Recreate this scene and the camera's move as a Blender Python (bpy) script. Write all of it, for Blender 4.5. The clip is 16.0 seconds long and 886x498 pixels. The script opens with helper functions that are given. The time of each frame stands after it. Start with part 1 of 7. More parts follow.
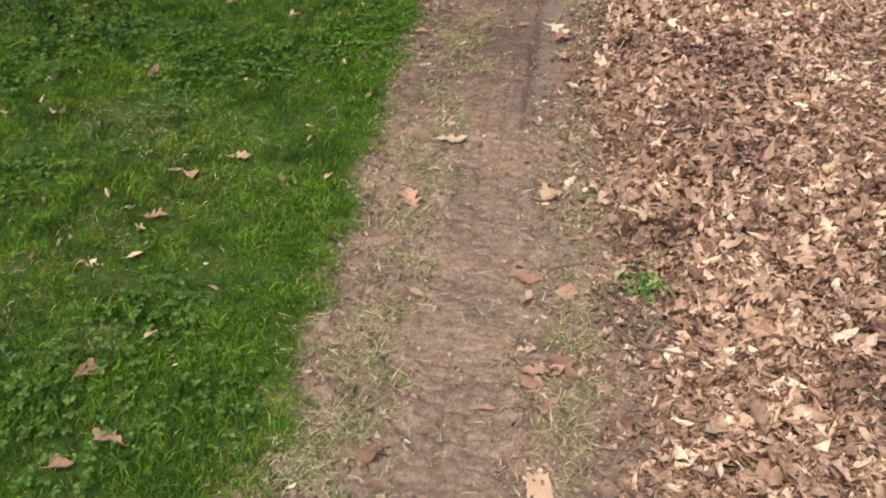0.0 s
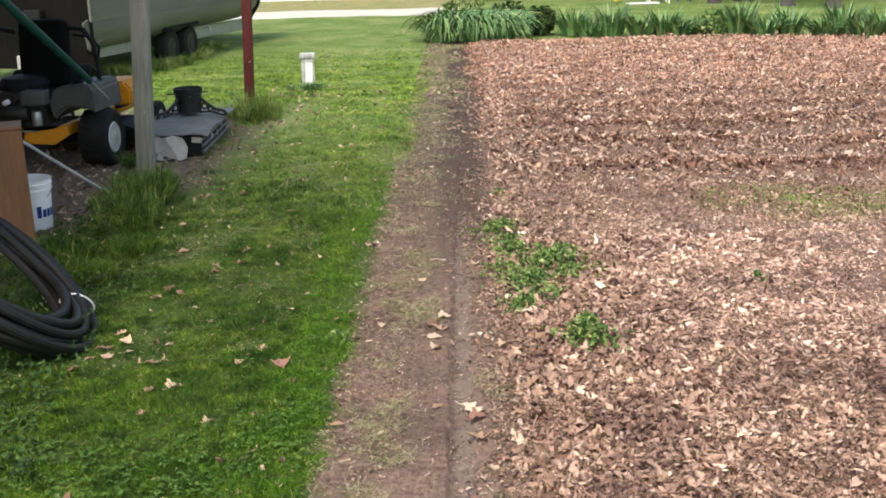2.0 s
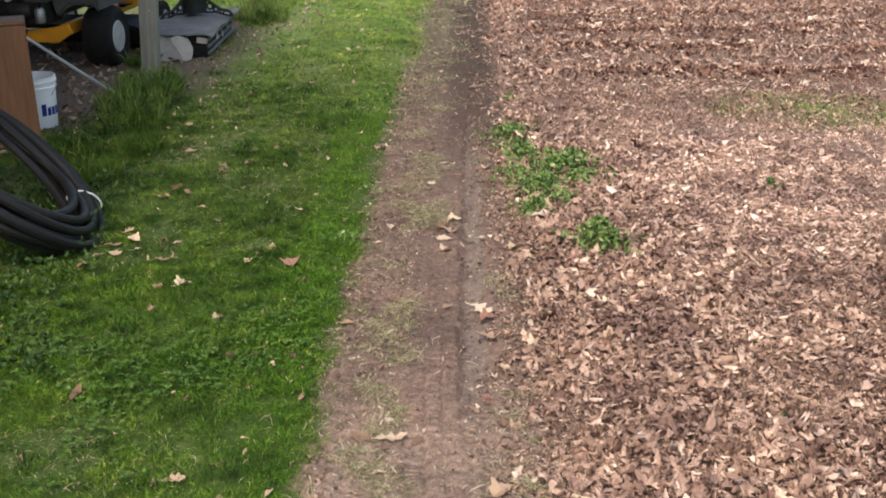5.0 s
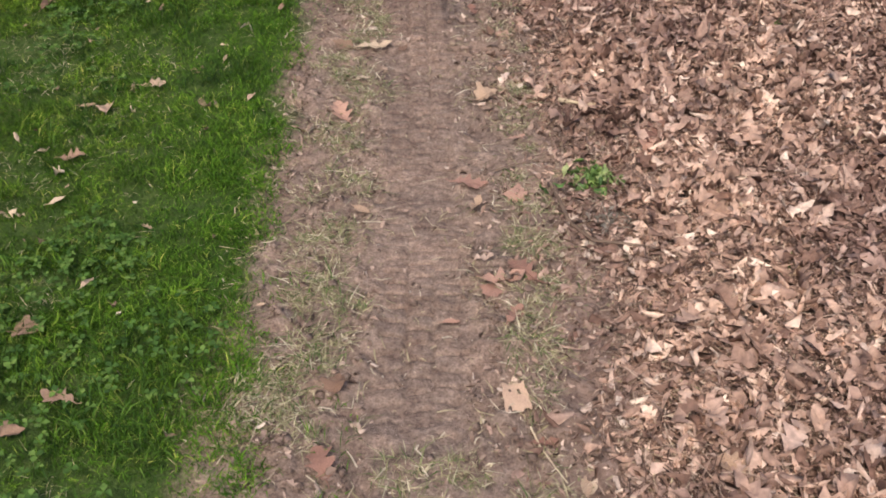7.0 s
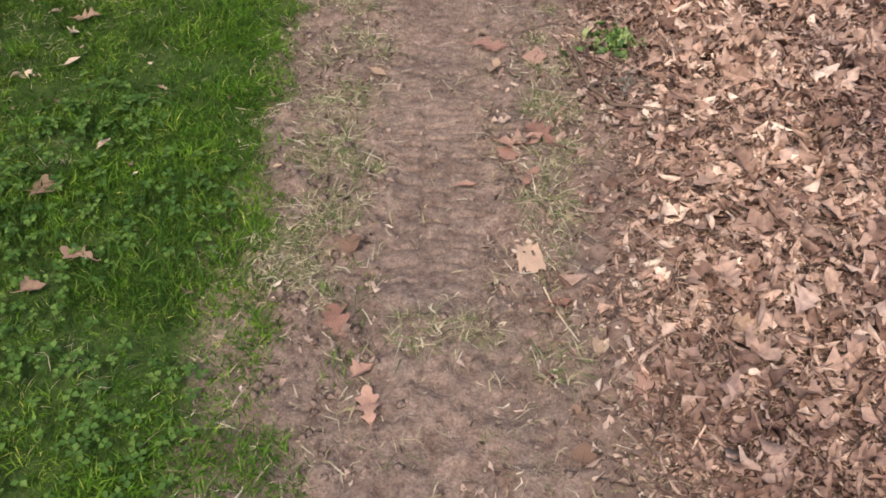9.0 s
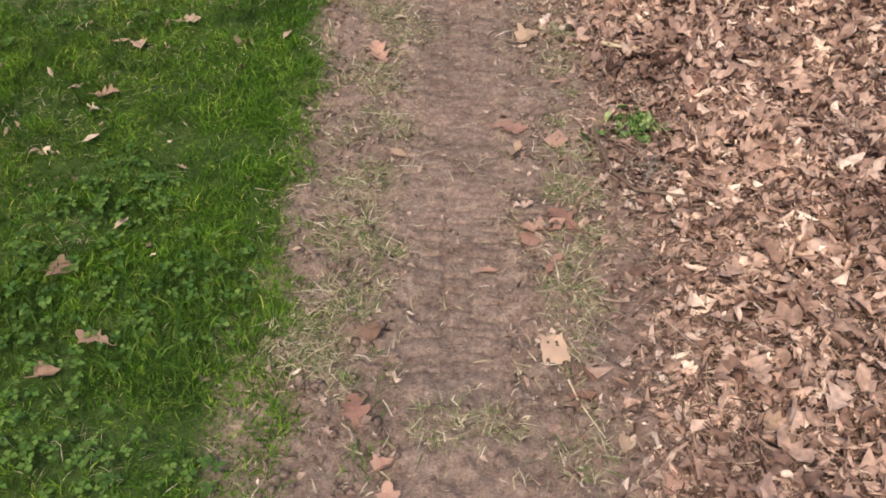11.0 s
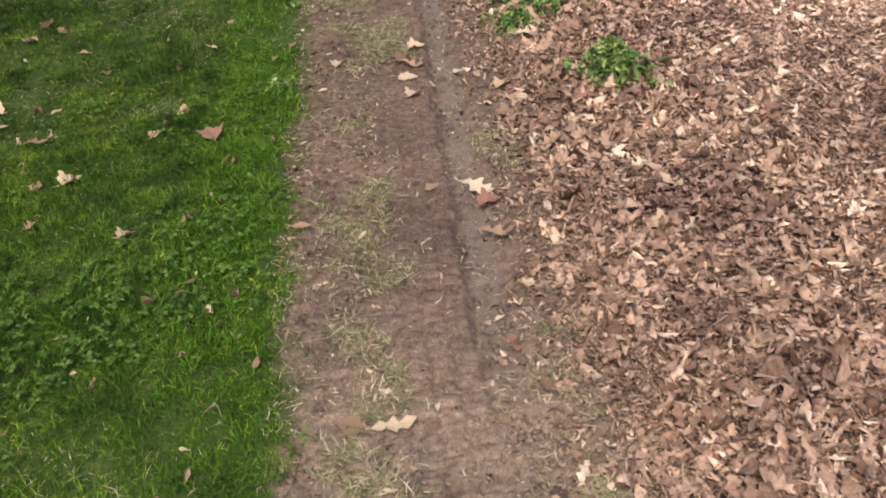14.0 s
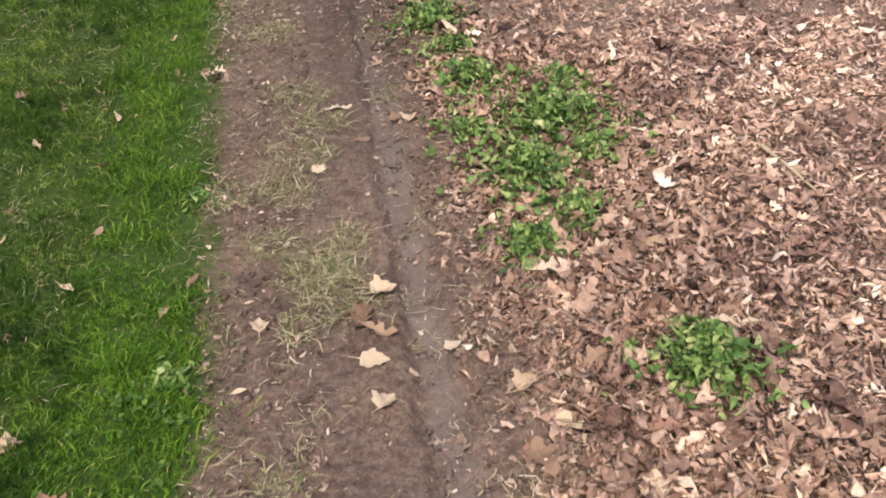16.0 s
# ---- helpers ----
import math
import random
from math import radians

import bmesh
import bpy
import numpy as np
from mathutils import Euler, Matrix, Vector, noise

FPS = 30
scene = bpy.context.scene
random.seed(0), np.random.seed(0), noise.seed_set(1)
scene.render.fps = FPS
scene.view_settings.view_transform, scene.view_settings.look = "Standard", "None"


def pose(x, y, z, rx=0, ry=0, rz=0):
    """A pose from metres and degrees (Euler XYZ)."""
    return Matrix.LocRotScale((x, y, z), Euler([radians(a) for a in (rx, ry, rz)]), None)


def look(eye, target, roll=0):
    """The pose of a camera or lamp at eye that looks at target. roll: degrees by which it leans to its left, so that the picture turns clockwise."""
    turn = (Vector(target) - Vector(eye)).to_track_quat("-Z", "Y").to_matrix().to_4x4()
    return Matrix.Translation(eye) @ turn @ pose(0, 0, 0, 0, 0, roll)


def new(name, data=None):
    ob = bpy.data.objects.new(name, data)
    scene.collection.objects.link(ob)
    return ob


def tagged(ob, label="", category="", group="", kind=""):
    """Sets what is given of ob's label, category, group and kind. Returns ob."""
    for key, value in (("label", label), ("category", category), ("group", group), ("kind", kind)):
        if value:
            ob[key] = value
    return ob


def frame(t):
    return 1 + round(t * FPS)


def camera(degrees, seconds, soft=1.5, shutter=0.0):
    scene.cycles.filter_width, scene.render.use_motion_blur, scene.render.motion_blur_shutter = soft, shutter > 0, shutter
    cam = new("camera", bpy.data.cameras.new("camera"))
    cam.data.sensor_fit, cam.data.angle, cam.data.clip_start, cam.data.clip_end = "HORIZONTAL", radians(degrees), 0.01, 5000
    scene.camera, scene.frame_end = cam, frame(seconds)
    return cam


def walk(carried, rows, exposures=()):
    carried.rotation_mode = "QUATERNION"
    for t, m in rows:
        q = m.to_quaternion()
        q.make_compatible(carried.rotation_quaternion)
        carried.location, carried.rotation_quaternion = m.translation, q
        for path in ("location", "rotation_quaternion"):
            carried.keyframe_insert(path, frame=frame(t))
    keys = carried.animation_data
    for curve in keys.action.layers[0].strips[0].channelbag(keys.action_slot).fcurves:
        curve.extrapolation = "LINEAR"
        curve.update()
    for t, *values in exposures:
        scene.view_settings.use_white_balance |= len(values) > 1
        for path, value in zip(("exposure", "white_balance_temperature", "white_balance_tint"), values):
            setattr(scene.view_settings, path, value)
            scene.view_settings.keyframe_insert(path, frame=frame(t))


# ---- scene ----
cam = camera(44.0, 16.0, soft=1.75, shutter=0.13)
PATH = [
    (0, (0.129, -0.591, 1.636), (-0.06, 1.065, 0.53), 2.2),
    (0.5, (0.12, -0.509, 1.695), (0.039, 1.235, 0.719), 0.1),
    (1, (0.102, -0.5, 1.735), (0.042, 1.33, 0.929), -1.5),
    (1.5, (0.09, -0.501, 1.783), (0.043, 1.387, 1.124), -1.7),
    (2, (0.073, -0.514, 1.814), (0.032, 1.406, 1.256), -1.5),
    (2.5, (0.061, -0.525, 1.833), (0.013, 1.412, 1.341), -1.2),
    (3, (0.053, -0.523, 1.833), (0.007, 1.417, 1.346), -1.3),
    (3.2, (0.059, -0.522, 1.835), (0.009, 1.414, 1.336), -1.4),
    (5.3, (0.029, -0.485, 1.721), (-0.017, 1.344, 0.913), -0.7),
    (5.5, (0.025, -0.484, 1.697), (-0.017, 1.309, 0.812), -0.8),
    (6, (0.028, -0.477, 1.651), (-0.011, 1.243, 0.63), -1.1),
    (6.5, (0.028, -0.496, 1.611), (-0.003, 1.142, 0.464), -0.4),
    (7, (0.044, -0.503, 1.585), (0.018, 1.064, 0.342), -0.4),
    (7.5, (0.053, -0.509, 1.557), (0.003, 0.978, 0.22), -1.4),
    (8, (0.063, -0.517, 1.535), (-0.002, 0.913, 0.138), -1.6),
    (8.2, (0.063, -0.525, 1.54), (0.001, 0.884, 0.122), -1.1),
    (10.3, (0.045, -0.485, 1.565), (-0.031, 0.992, 0.219), -1.2),
    (10.5, (0.04, -0.475, 1.566), (-0.041, 1.013, 0.232), -0.8),
    (11, (0.018, -0.458, 1.574), (-0.055, 1.034, 0.244), -0.4),
    (11.5, (0.009, -0.437, 1.602), (-0.034, 1.093, 0.315), -1.4),
    (12, (-0.046, -0.426, 1.612), (-0.051, 1.171, 0.408), -1.6),
    (12.5, (-0.049, -0.268, 1.604), (-0.071, 1.336, 0.41), -3.3),
    (13, (0.002, 0.07, 1.652), (-0.073, 1.702, 0.499), -2.7),
    (13.5, (-0.046, 0.356, 1.627), (-0.057, 1.986, 0.468), -0.9),
    (14, (-0.155, 0.679, 1.651), (-0.08, 2.341, 0.541), -3.7),
    (14.5, (-0.183, 1.037, 1.632), (-0.137, 2.721, 0.555), -2.2),
    (15, (-0.165, 1.456, 1.635), (-0.153, 3.129, 0.539), -0.5),
    (15.5, (-0.186, 1.913, 1.627), (-0.065, 3.554, 0.491), -1.3),
    (16, (-0.149, 2.362, 1.607), (0.052, 3.994, 0.468), -1.7),
]
walk(cam, [(t, look(eye, target, roll)) for t, eye, target, roll in PATH], exposures=[(0, 0.82, 7250, 0.5), (1.5, 1.0, 6750, 2), (3.2, 0.93, 6850, 4), (5.5, 0.78, 6700, 4), (7, 0.64, 6600, 6.5), (8.2, 0.64, 6600, 6.5), (10.5, 0.64, 6800, 6.5), (11.2, 0.64, 6850, 6), (12.5, 0.64, 7050, 4), (13.5, 0.66, 7050, 3.5), (14.5, 0.72, 6800, 4.5), (16, 0.82, 6750, 4)])

# ---- light: bright hazy sky, soft sun from behind and to the left, over the lean-to ----
SUN_AZ, SUN_EL = radians(194), radians(54)
world = bpy.data.worlds.new("sky")
scene.world = world
world.use_nodes = True
wn = world.node_tree
sky = wn.nodes.new("ShaderNodeTexSky")
sky.sky_type, sky.sun_disc = "NISHITA", False
sky.sun_elevation, sky.sun_rotation = SUN_EL, SUN_AZ
sky.air_density, sky.dust_density, sky.ozone_density = 1.0, 3.5, 1.0
wn.links.new(sky.outputs[0], wn.nodes["Background"].inputs[0])
wn.nodes["Background"].inputs[1].default_value = 0.15
sun = new("sun", bpy.data.lights.new("sun", "SUN"))
sun.data.energy, sun.data.angle, sun.data.color = 1.35, radians(11), (1.0, 0.92, 0.82)
sun.matrix_world = look((math.sin(SUN_AZ) * math.cos(SUN_EL) * 30, math.cos(SUN_AZ) * math.cos(SUN_EL) * 30, math.sin(SUN_EL) * 30), (0, 0, 0))


# ---- materials ----
def material(name, rough=0.8, metal=0.0, spec=0.3):
    m = bpy.data.materials.new(name)
    m.use_nodes = True
    b = m.node_tree.nodes["Principled BSDF"]
    b.inputs["Roughness"].default_value, b.inputs["Metallic"].default_value = rough, metal
    b.inputs["Specular IOR Level"].default_value = spec
    return m, m.node_tree, b


def nd(nt, kind, **inputs):
    n = nt.nodes.new(kind)
    for k, v in inputs.items():
        n.inputs[k.replace("_", " ")].default_value = v
    return n


def noise_tex(nt, scale, detail=4.0, rough=0.6, coord="Object"):
    tc = nt.nodes.new("ShaderNodeTexCoord")
    n = nd(nt, "ShaderNodeTexNoise", Scale=scale, Detail=detail, Roughness=rough)
    nt.links.new(tc.outputs[coord], n.inputs["Vector"])
    return n.outputs[0]


def ramp(nt, fac, stops):
    r = nt.nodes.new("ShaderNodeValToRGB")
    e = r.color_ramp.elements
    while len(e) < len(stops):
        e.new(0.5)
    for el, (p, c) in zip(e, stops):
        el.position, el.color = p, (*c, 1)
    nt.links.new(fac, r.inputs[0])
    return r.outputs[0]


def mix(nt, fac, a, b, mode="MIX"):
    m = nt.nodes.new("ShaderNodeMix")
    m.data_type, m.blend_type = "RGBA", mode
    for sock, v in ((m.inputs[0], fac), (m.inputs[6], a), (m.inputs[7], b)):
        if isinstance(v, (int, float)):
            sock.default_value = v
        elif isinstance(v, tuple):
            sock.default_value = (*v, 1)
        else:
            nt.links.new(v, sock)
    return m.outputs[2]


def calc(nt, op, a, b=0.0, clamp=False):
    m = nt.nodes.new("ShaderNodeMath")
    m.operation, m.use_clamp = op, clamp
    for sock, v in zip(m.inputs, (a, b)):
        if isinstance(v, (int, float)):
            sock.default_value = v
        else:
            nt.links.new(v, sock)
    return m.outputs[0]


def band(nt, v, lo, hi):
    n = nd(nt, "ShaderNodeMapRange", From_Min=lo, From_Max=hi)
    n.interpolation_type = "SMOOTHSTEP"
    nt.links.new(v, n.inputs["Value"])
    return n.outputs["Result"]


def bump(nt, b, height, strength, dist):
    n = nd(nt, "ShaderNodeBump", Strength=strength, Distance=dist)
    nt.links.new(height, n.inputs["Height"])
    nt.links.new(n.outputs[0], b.inputs["Normal"])


def plain(name, c1, c2, scale=20.0, rough=0.7, metal=0.0, bumpy=0.15, spec=0.3, streak=None):
    """A surface of two close tones with coarse stains and fine grain."""
    m, nt, b = material(name, rough, metal, spec)
    coarse, fine = noise_tex(nt, scale * 0.2, 3), noise_tex(nt, scale, 6)
    if streak:
        tc, mp = nt.nodes.new("ShaderNodeTexCoord"), nd(nt, "ShaderNodeMapping", Scale=streak)
        n = nd(nt, "ShaderNodeTexNoise", Scale=scale, Detail=5.0)
        nt.links.new(tc.outputs["Object"], mp.inputs[0])
        nt.links.new(mp.outputs[0], n.inputs["Vector"])
        fine = n.outputs[0]
    f = calc(nt, "ADD", calc(nt, "MULTIPLY", coarse, 0.5), calc(nt, "MULTIPLY", fine, 0.5))
    nt.links.new(ramp(nt, f, [(0.32, c1), (0.68, c2)]), b.inputs["Base Color"])
    bump(nt, b, fine, bumpy, 0.004)
    return m


def island_leaf(name, stops, rough=0.75, spec=0.25, patchy=False):
    """Dry or green leaves: each island takes its own tone, with mottling."""
    m, nt, b = material(name, rough, 0, spec)
    g = nt.nodes.new("ShaderNodeNewGeometry")
    tone = ramp(nt, g.outputs["Random Per Island"], stops)
    mott = noise_tex(nt, 60, 4)
    col = mix(nt, 1.0, tone, ramp(nt, mott, [(0.3, (0.62, 0.6, 0.6)), (0.7, (1.25, 1.22, 1.18))]), "MULTIPLY")
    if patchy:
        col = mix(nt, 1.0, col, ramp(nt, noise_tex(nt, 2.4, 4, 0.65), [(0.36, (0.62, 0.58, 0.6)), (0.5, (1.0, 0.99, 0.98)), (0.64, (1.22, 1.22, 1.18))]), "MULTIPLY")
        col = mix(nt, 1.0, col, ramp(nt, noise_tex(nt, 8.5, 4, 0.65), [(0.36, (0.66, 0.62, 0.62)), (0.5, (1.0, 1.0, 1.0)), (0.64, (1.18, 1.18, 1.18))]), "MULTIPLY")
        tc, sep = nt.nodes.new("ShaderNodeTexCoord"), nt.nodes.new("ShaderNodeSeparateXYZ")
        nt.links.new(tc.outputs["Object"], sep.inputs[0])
        # litter brightness raised by place, in the colour, right of x 0.6
        pale_shreds = calc(nt, "MULTIPLY", band(nt, sep.outputs[0], 0.6, 1.2), calc(nt, "MULTIPLY", band(nt, sep.outputs[1], 3.4, 4.6), band(nt, sep.outputs[1], 6.8, 5.8)))
        col = mix(nt, pale_shreds, col, mix(nt, 1.0, col, (1.36, 1.40, 1.46), "MULTIPLY"))
        # far litter lightened with distance: sunlight put into its colour
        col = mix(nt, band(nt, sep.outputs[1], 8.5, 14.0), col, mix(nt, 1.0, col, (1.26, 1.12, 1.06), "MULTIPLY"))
    nt.links.new(col, b.inputs["Base Color"])
    bump(nt, b, noise_tex(nt, 140, 4), 0.25, 0.002)
    return m


def random_leaf(name, stops):
    """Single fallen leaves: each object takes its own tone."""
    m, nt, b = material(name, 0.7, 0, 0.25)
    g = nt.nodes.new("ShaderNodeObjectInfo")
    tone = ramp(nt, g.outputs["Random"], stops)
    col = mix(nt, 1.0, tone, ramp(nt, noise_tex(nt, 45, 5), [(0.3, (0.6, 0.56, 0.55)), (0.72, (1.2, 1.16, 1.12))]), "MULTIPLY")
    nt.links.new(col, b.inputs["Base Color"])
    bump(nt, b, noise_tex(nt, 120, 4), 0.3, 0.002)
    return m


def ground_material():
    m, nt, b = material("earth", 0.92, 0, 0.15)
    tc = nt.nodes.new("ShaderNodeTexCoord")
    sep = nt.nodes.new("ShaderNodeSeparateXYZ")
    nt.links.new(tc.outputs["Object"], sep.inputs[0])
    x, y = sep.outputs[0], sep.outputs[1]
    wob = calc(nt, "MULTIPLY", calc(nt, "SUBTRACT", noise_tex(nt, 3.5, 5, 0.7), 0.5), 0.32)
    xw = calc(nt, "ADD", x, wob)
    fine, mid, big = noise_tex(nt, 190, 8, 0.75), noise_tex(nt, 34, 5, 0.65), noise_tex(nt, 2.6, 4)
    soil = ramp(nt, mid, [(0.28, (0.190, 0.130, 0.104)), (0.5, (0.278, 0.199, 0.163)), (0.8, (0.365, 0.276, 0.227))])
    soil = mix(nt, 1.0, soil, ramp(nt, fine, [(0.28, (0.45, 0.43, 0.42)), (0.5, (1.0, 1.0, 1.0)), (0.72, (1.5, 1.46, 1.4))]), "MULTIPLY")
    soil = mix(nt, 1.0, soil, ramp(nt, noise_tex(nt, 85, 4, 0.7), [(0.34, (0.70, 0.68, 0.67)), (0.5, (1.0, 1.0, 1.0)), (0.66, (1.26, 1.24, 1.22))]), "MULTIPLY")
    damp = calc(nt, "ADD", calc(nt, "MULTIPLY", noise_tex(nt, 15, 6, 0.7), 0.7), calc(nt, "MULTIPLY", noise_tex(nt, 4.5, 5, 0.7), 0.3))
    soil = mix(nt, 1.0, soil, ramp(nt, damp, [(0.38, (0.78, 0.73, 0.71)), (0.5, (1.0, 0.99, 0.98)), (0.62, (1.12, 1.10, 1.08))]), "MULTIPLY")
    soil = mix(nt, 1.0, soil, ramp(nt, big, [(0.36, (0.74, 0.73, 0.74)), (0.5, (0.92, 0.92, 0.92)), (0.66, (1.12, 1.08, 1.05))]), "MULTIPLY")
    # earth brightness lowered by place, in the colour, past y 2.2
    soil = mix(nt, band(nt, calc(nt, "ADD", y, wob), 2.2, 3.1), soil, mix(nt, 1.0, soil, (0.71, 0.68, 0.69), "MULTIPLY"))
    soil = mix(nt, band(nt, calc(nt, "ADD", y, calc(nt, "MULTIPLY", big, 4.0)), 6.8, 10.5), soil, ramp(nt, mid, [(0.3, (0.075, 0.054, 0.042)), (0.6, (0.135, 0.098, 0.076)), (0.8, (0.21, 0.165, 0.115))]))
    rut = calc(nt, "MULTIPLY", calc(nt, "MULTIPLY", band(nt, xw, -0.16, -0.04), band(nt, xw, 0.34, 0.22)), band(nt, y, 4.8, 6.5))
    soil = mix(nt, rut, soil, mix(nt, 1.0, soil, (0.68, 0.66, 0.68), "MULTIPLY"))
    silt = calc(nt, "MULTIPLY", calc(nt, "MULTIPLY", band(nt, calc(nt, "ADD", x, calc(nt, "MULTIPLY", wob, 0.25)), 0.005, 0.035), band(nt, calc(nt, "ADD", x, calc(nt, "MULTIPLY", wob, 0.35)), 0.12, 0.085)), calc(nt, "MULTIPLY", band(nt, y, 2.4, 3.0), band(nt, y, 7.0, 5.0)))
    soil = mix(nt, calc(nt, "MULTIPLY", silt, 0.55), soil, ramp(nt, noise_tex(nt, 12, 4), [(0.3, (0.20, 0.153, 0.138)), (0.7, (0.27, 0.215, 0.195))]))
    turf = ramp(nt, mid, [(0.3, (0.030, 0.056, 0.011)), (0.5, (0.055, 0.088, 0.020)), (0.7, (0.085, 0.112, 0.031)), (0.85, (0.14, 0.135, 0.058))])
    turf = mix(nt, 1.0, turf, ramp(nt, fine, [(0.3, (0.5, 0.5, 0.5)), (0.5, (1.0, 1.0, 1.0)), (0.72, (1.5, 1.45, 1.4))]), "MULTIPLY")
    # far turf carries its sunlight in paler tones
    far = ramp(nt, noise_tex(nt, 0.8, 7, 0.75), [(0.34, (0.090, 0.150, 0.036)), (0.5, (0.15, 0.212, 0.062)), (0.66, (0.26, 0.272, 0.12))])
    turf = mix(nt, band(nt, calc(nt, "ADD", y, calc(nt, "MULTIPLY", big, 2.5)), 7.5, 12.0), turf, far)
    duff = ramp(nt, mid, [(0.3, (0.16, 0.102, 0.083)), (0.55, (0.27, 0.182, 0.149)), (0.8, (0.39, 0.282, 0.23))])
    duff = mix(nt, band(nt, y, 5.5, 8.5), duff, ramp(nt, mid, [(0.3, (0.12, 0.074, 0.059)), (0.5, (0.21, 0.135, 0.108)), (0.75, (0.34, 0.235, 0.188))]))
    duff = mix(nt, band(nt, calc(nt, "ADD", y, big), 17.2, 18.6), duff, far)
    duff = mix(nt, band(nt, calc(nt, "ADD", xw, big), 9.6, 10.2), duff, far)
    col = mix(nt, band(nt, xw, -0.40, -0.50), soil, turf)
    col = mix(nt, band(nt, xw, 0.18, 0.32), col, duff)
    col = mix(nt, band(nt, calc(nt, "ADD", y, big), -3.0, -3.8), col, far)
    col = mix(nt, band(nt, y, 17.5, 18.8), col, far)
    verge = calc(nt, "MULTIPLY", calc(nt, "MULTIPLY", band(nt, y, 26.0, 26.8), band(nt, y, 31.6, 30.6)), band(nt, xw, 0.8, -0.4))
    col = mix(nt, calc(nt, "MULTIPLY", verge, 0.75), col, ramp(nt, noise_tex(nt, 2.2, 6, 0.7), [(0.35, (0.22, 0.2, 0.09)), (0.65, (0.40, 0.34, 0.2))]))
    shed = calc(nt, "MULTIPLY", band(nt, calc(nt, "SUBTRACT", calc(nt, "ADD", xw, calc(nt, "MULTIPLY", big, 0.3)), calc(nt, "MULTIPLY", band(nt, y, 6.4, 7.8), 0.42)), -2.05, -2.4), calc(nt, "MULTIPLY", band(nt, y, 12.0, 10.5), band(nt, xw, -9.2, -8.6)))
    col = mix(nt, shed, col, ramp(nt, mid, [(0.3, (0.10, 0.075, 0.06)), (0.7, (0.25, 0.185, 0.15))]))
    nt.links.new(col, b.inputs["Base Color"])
    bump(nt, b, calc(nt, "ADD", calc(nt, "MULTIPLY", fine, 0.5), mid), 0.85, 0.012)
    return m


def grass_material(name, stops, edge=True):
    m, nt, b = material(name, 0.7, 0, 0.15)
    g = nt.nodes.new("ShaderNodeNewGeometry")
    tone = ramp(nt, g.outputs["Random Per Island"], stops)
    tc = nt.nodes.new("ShaderNodeTexCoord")
    if edge:
        place = nt.nodes.new("ShaderNodeSeparateXYZ")
        nt.links.new(tc.outputs["Object"], place.inputs[0])
        tone = mix(nt, calc(nt, "MULTIPLY", band(nt, place.outputs[1], 4.5, 9.0), 0.8), tone, (0.066, 0.106, 0.021))
    clump = ramp(nt, noise_tex(nt, 3.2, 4, 0.65), [(0.36, (0.50, 0.60, 0.45)), (0.5, (0.98, 0.98, 0.86)), (0.64, (1.45, 1.24, 1.3))])
    col = mix(nt, 1.0, tone, clump, "MULTIPLY")
    col = mix(nt, 1.0, col, ramp(nt, noise_tex(nt, 10.0, 3, 0.6), [(0.36, (0.48, 0.54, 0.52)), (0.5, (1.0, 1.0, 1.0)), (0.64, (1.5, 1.4, 1.4))]), "MULTIPLY")
    if edge:
        sep = nt.nodes.new("ShaderNodeSeparateXYZ")
        nt.links.new(tc.outputs["Object"], sep.inputs[0])
        thatch = band(nt, noise_tex(nt, 1.7, 5, 0.7), 0.54, 0.68)
        col = mix(nt, calc(nt, "MULTIPLY", thatch, 0.55), col, mix(nt, 1.0, tone, (1.6, 1.12, 1.45), "MULTIPLY"))
        col = mix(nt, band(nt, sep.outputs[1], 5.0, 3.0), col, mix(nt, 1.0, col, (0.94, 1.06, 0.66), "MULTIPLY"))
        xw = calc(nt, "ADD", sep.outputs[0], calc(nt, "MULTIPLY", calc(nt, "SUBTRACT", noise_tex(nt, 3.0, 4), 0.5), 0.3))
        # sunlit strip along the lawn edge, painted into the grass colour
        lit_strip = calc(nt, "ADD", calc(nt, "MULTIPLY", band(nt, xw, -0.84, -0.70), band(nt, sep.outputs[1], 2.2, 3.2)), calc(nt, "MULTIPLY", calc(nt, "MULTIPLY", band(nt, xw, -0.95, -0.5), band(nt, sep.outputs[1], 3.2, 2.2)), 0.75))
        lit_strip = calc(nt, "MULTIPLY", lit_strip, band(nt, sep.outputs[1], 9.0, 5.5))
        col = mix(nt, calc(nt, "MULTIPLY", lit_strip, 0.7), col, mix(nt, 1.0, tone, (1.16, 1.36, 0.74), "MULTIPLY"))
        # grass colour multiplied up from y 5 to 12 to paint in the sun
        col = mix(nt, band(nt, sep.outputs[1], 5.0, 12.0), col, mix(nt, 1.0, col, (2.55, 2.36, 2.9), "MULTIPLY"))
    nt.links.new(mix(nt, 1.0, col, (0.97, 1.02, 0.70), "MULTIPLY"), b.inputs["Base Color"])
    return m


M_EARTH = ground_material()
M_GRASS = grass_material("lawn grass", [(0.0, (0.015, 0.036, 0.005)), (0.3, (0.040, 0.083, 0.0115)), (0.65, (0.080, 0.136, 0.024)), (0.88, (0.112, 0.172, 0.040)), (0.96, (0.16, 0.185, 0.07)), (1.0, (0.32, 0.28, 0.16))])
# lighter copy of the lawn grass: its tones hold the far sunlight
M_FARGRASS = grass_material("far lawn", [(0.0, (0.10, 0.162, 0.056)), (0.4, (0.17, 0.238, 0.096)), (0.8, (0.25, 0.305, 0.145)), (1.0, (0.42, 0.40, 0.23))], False)
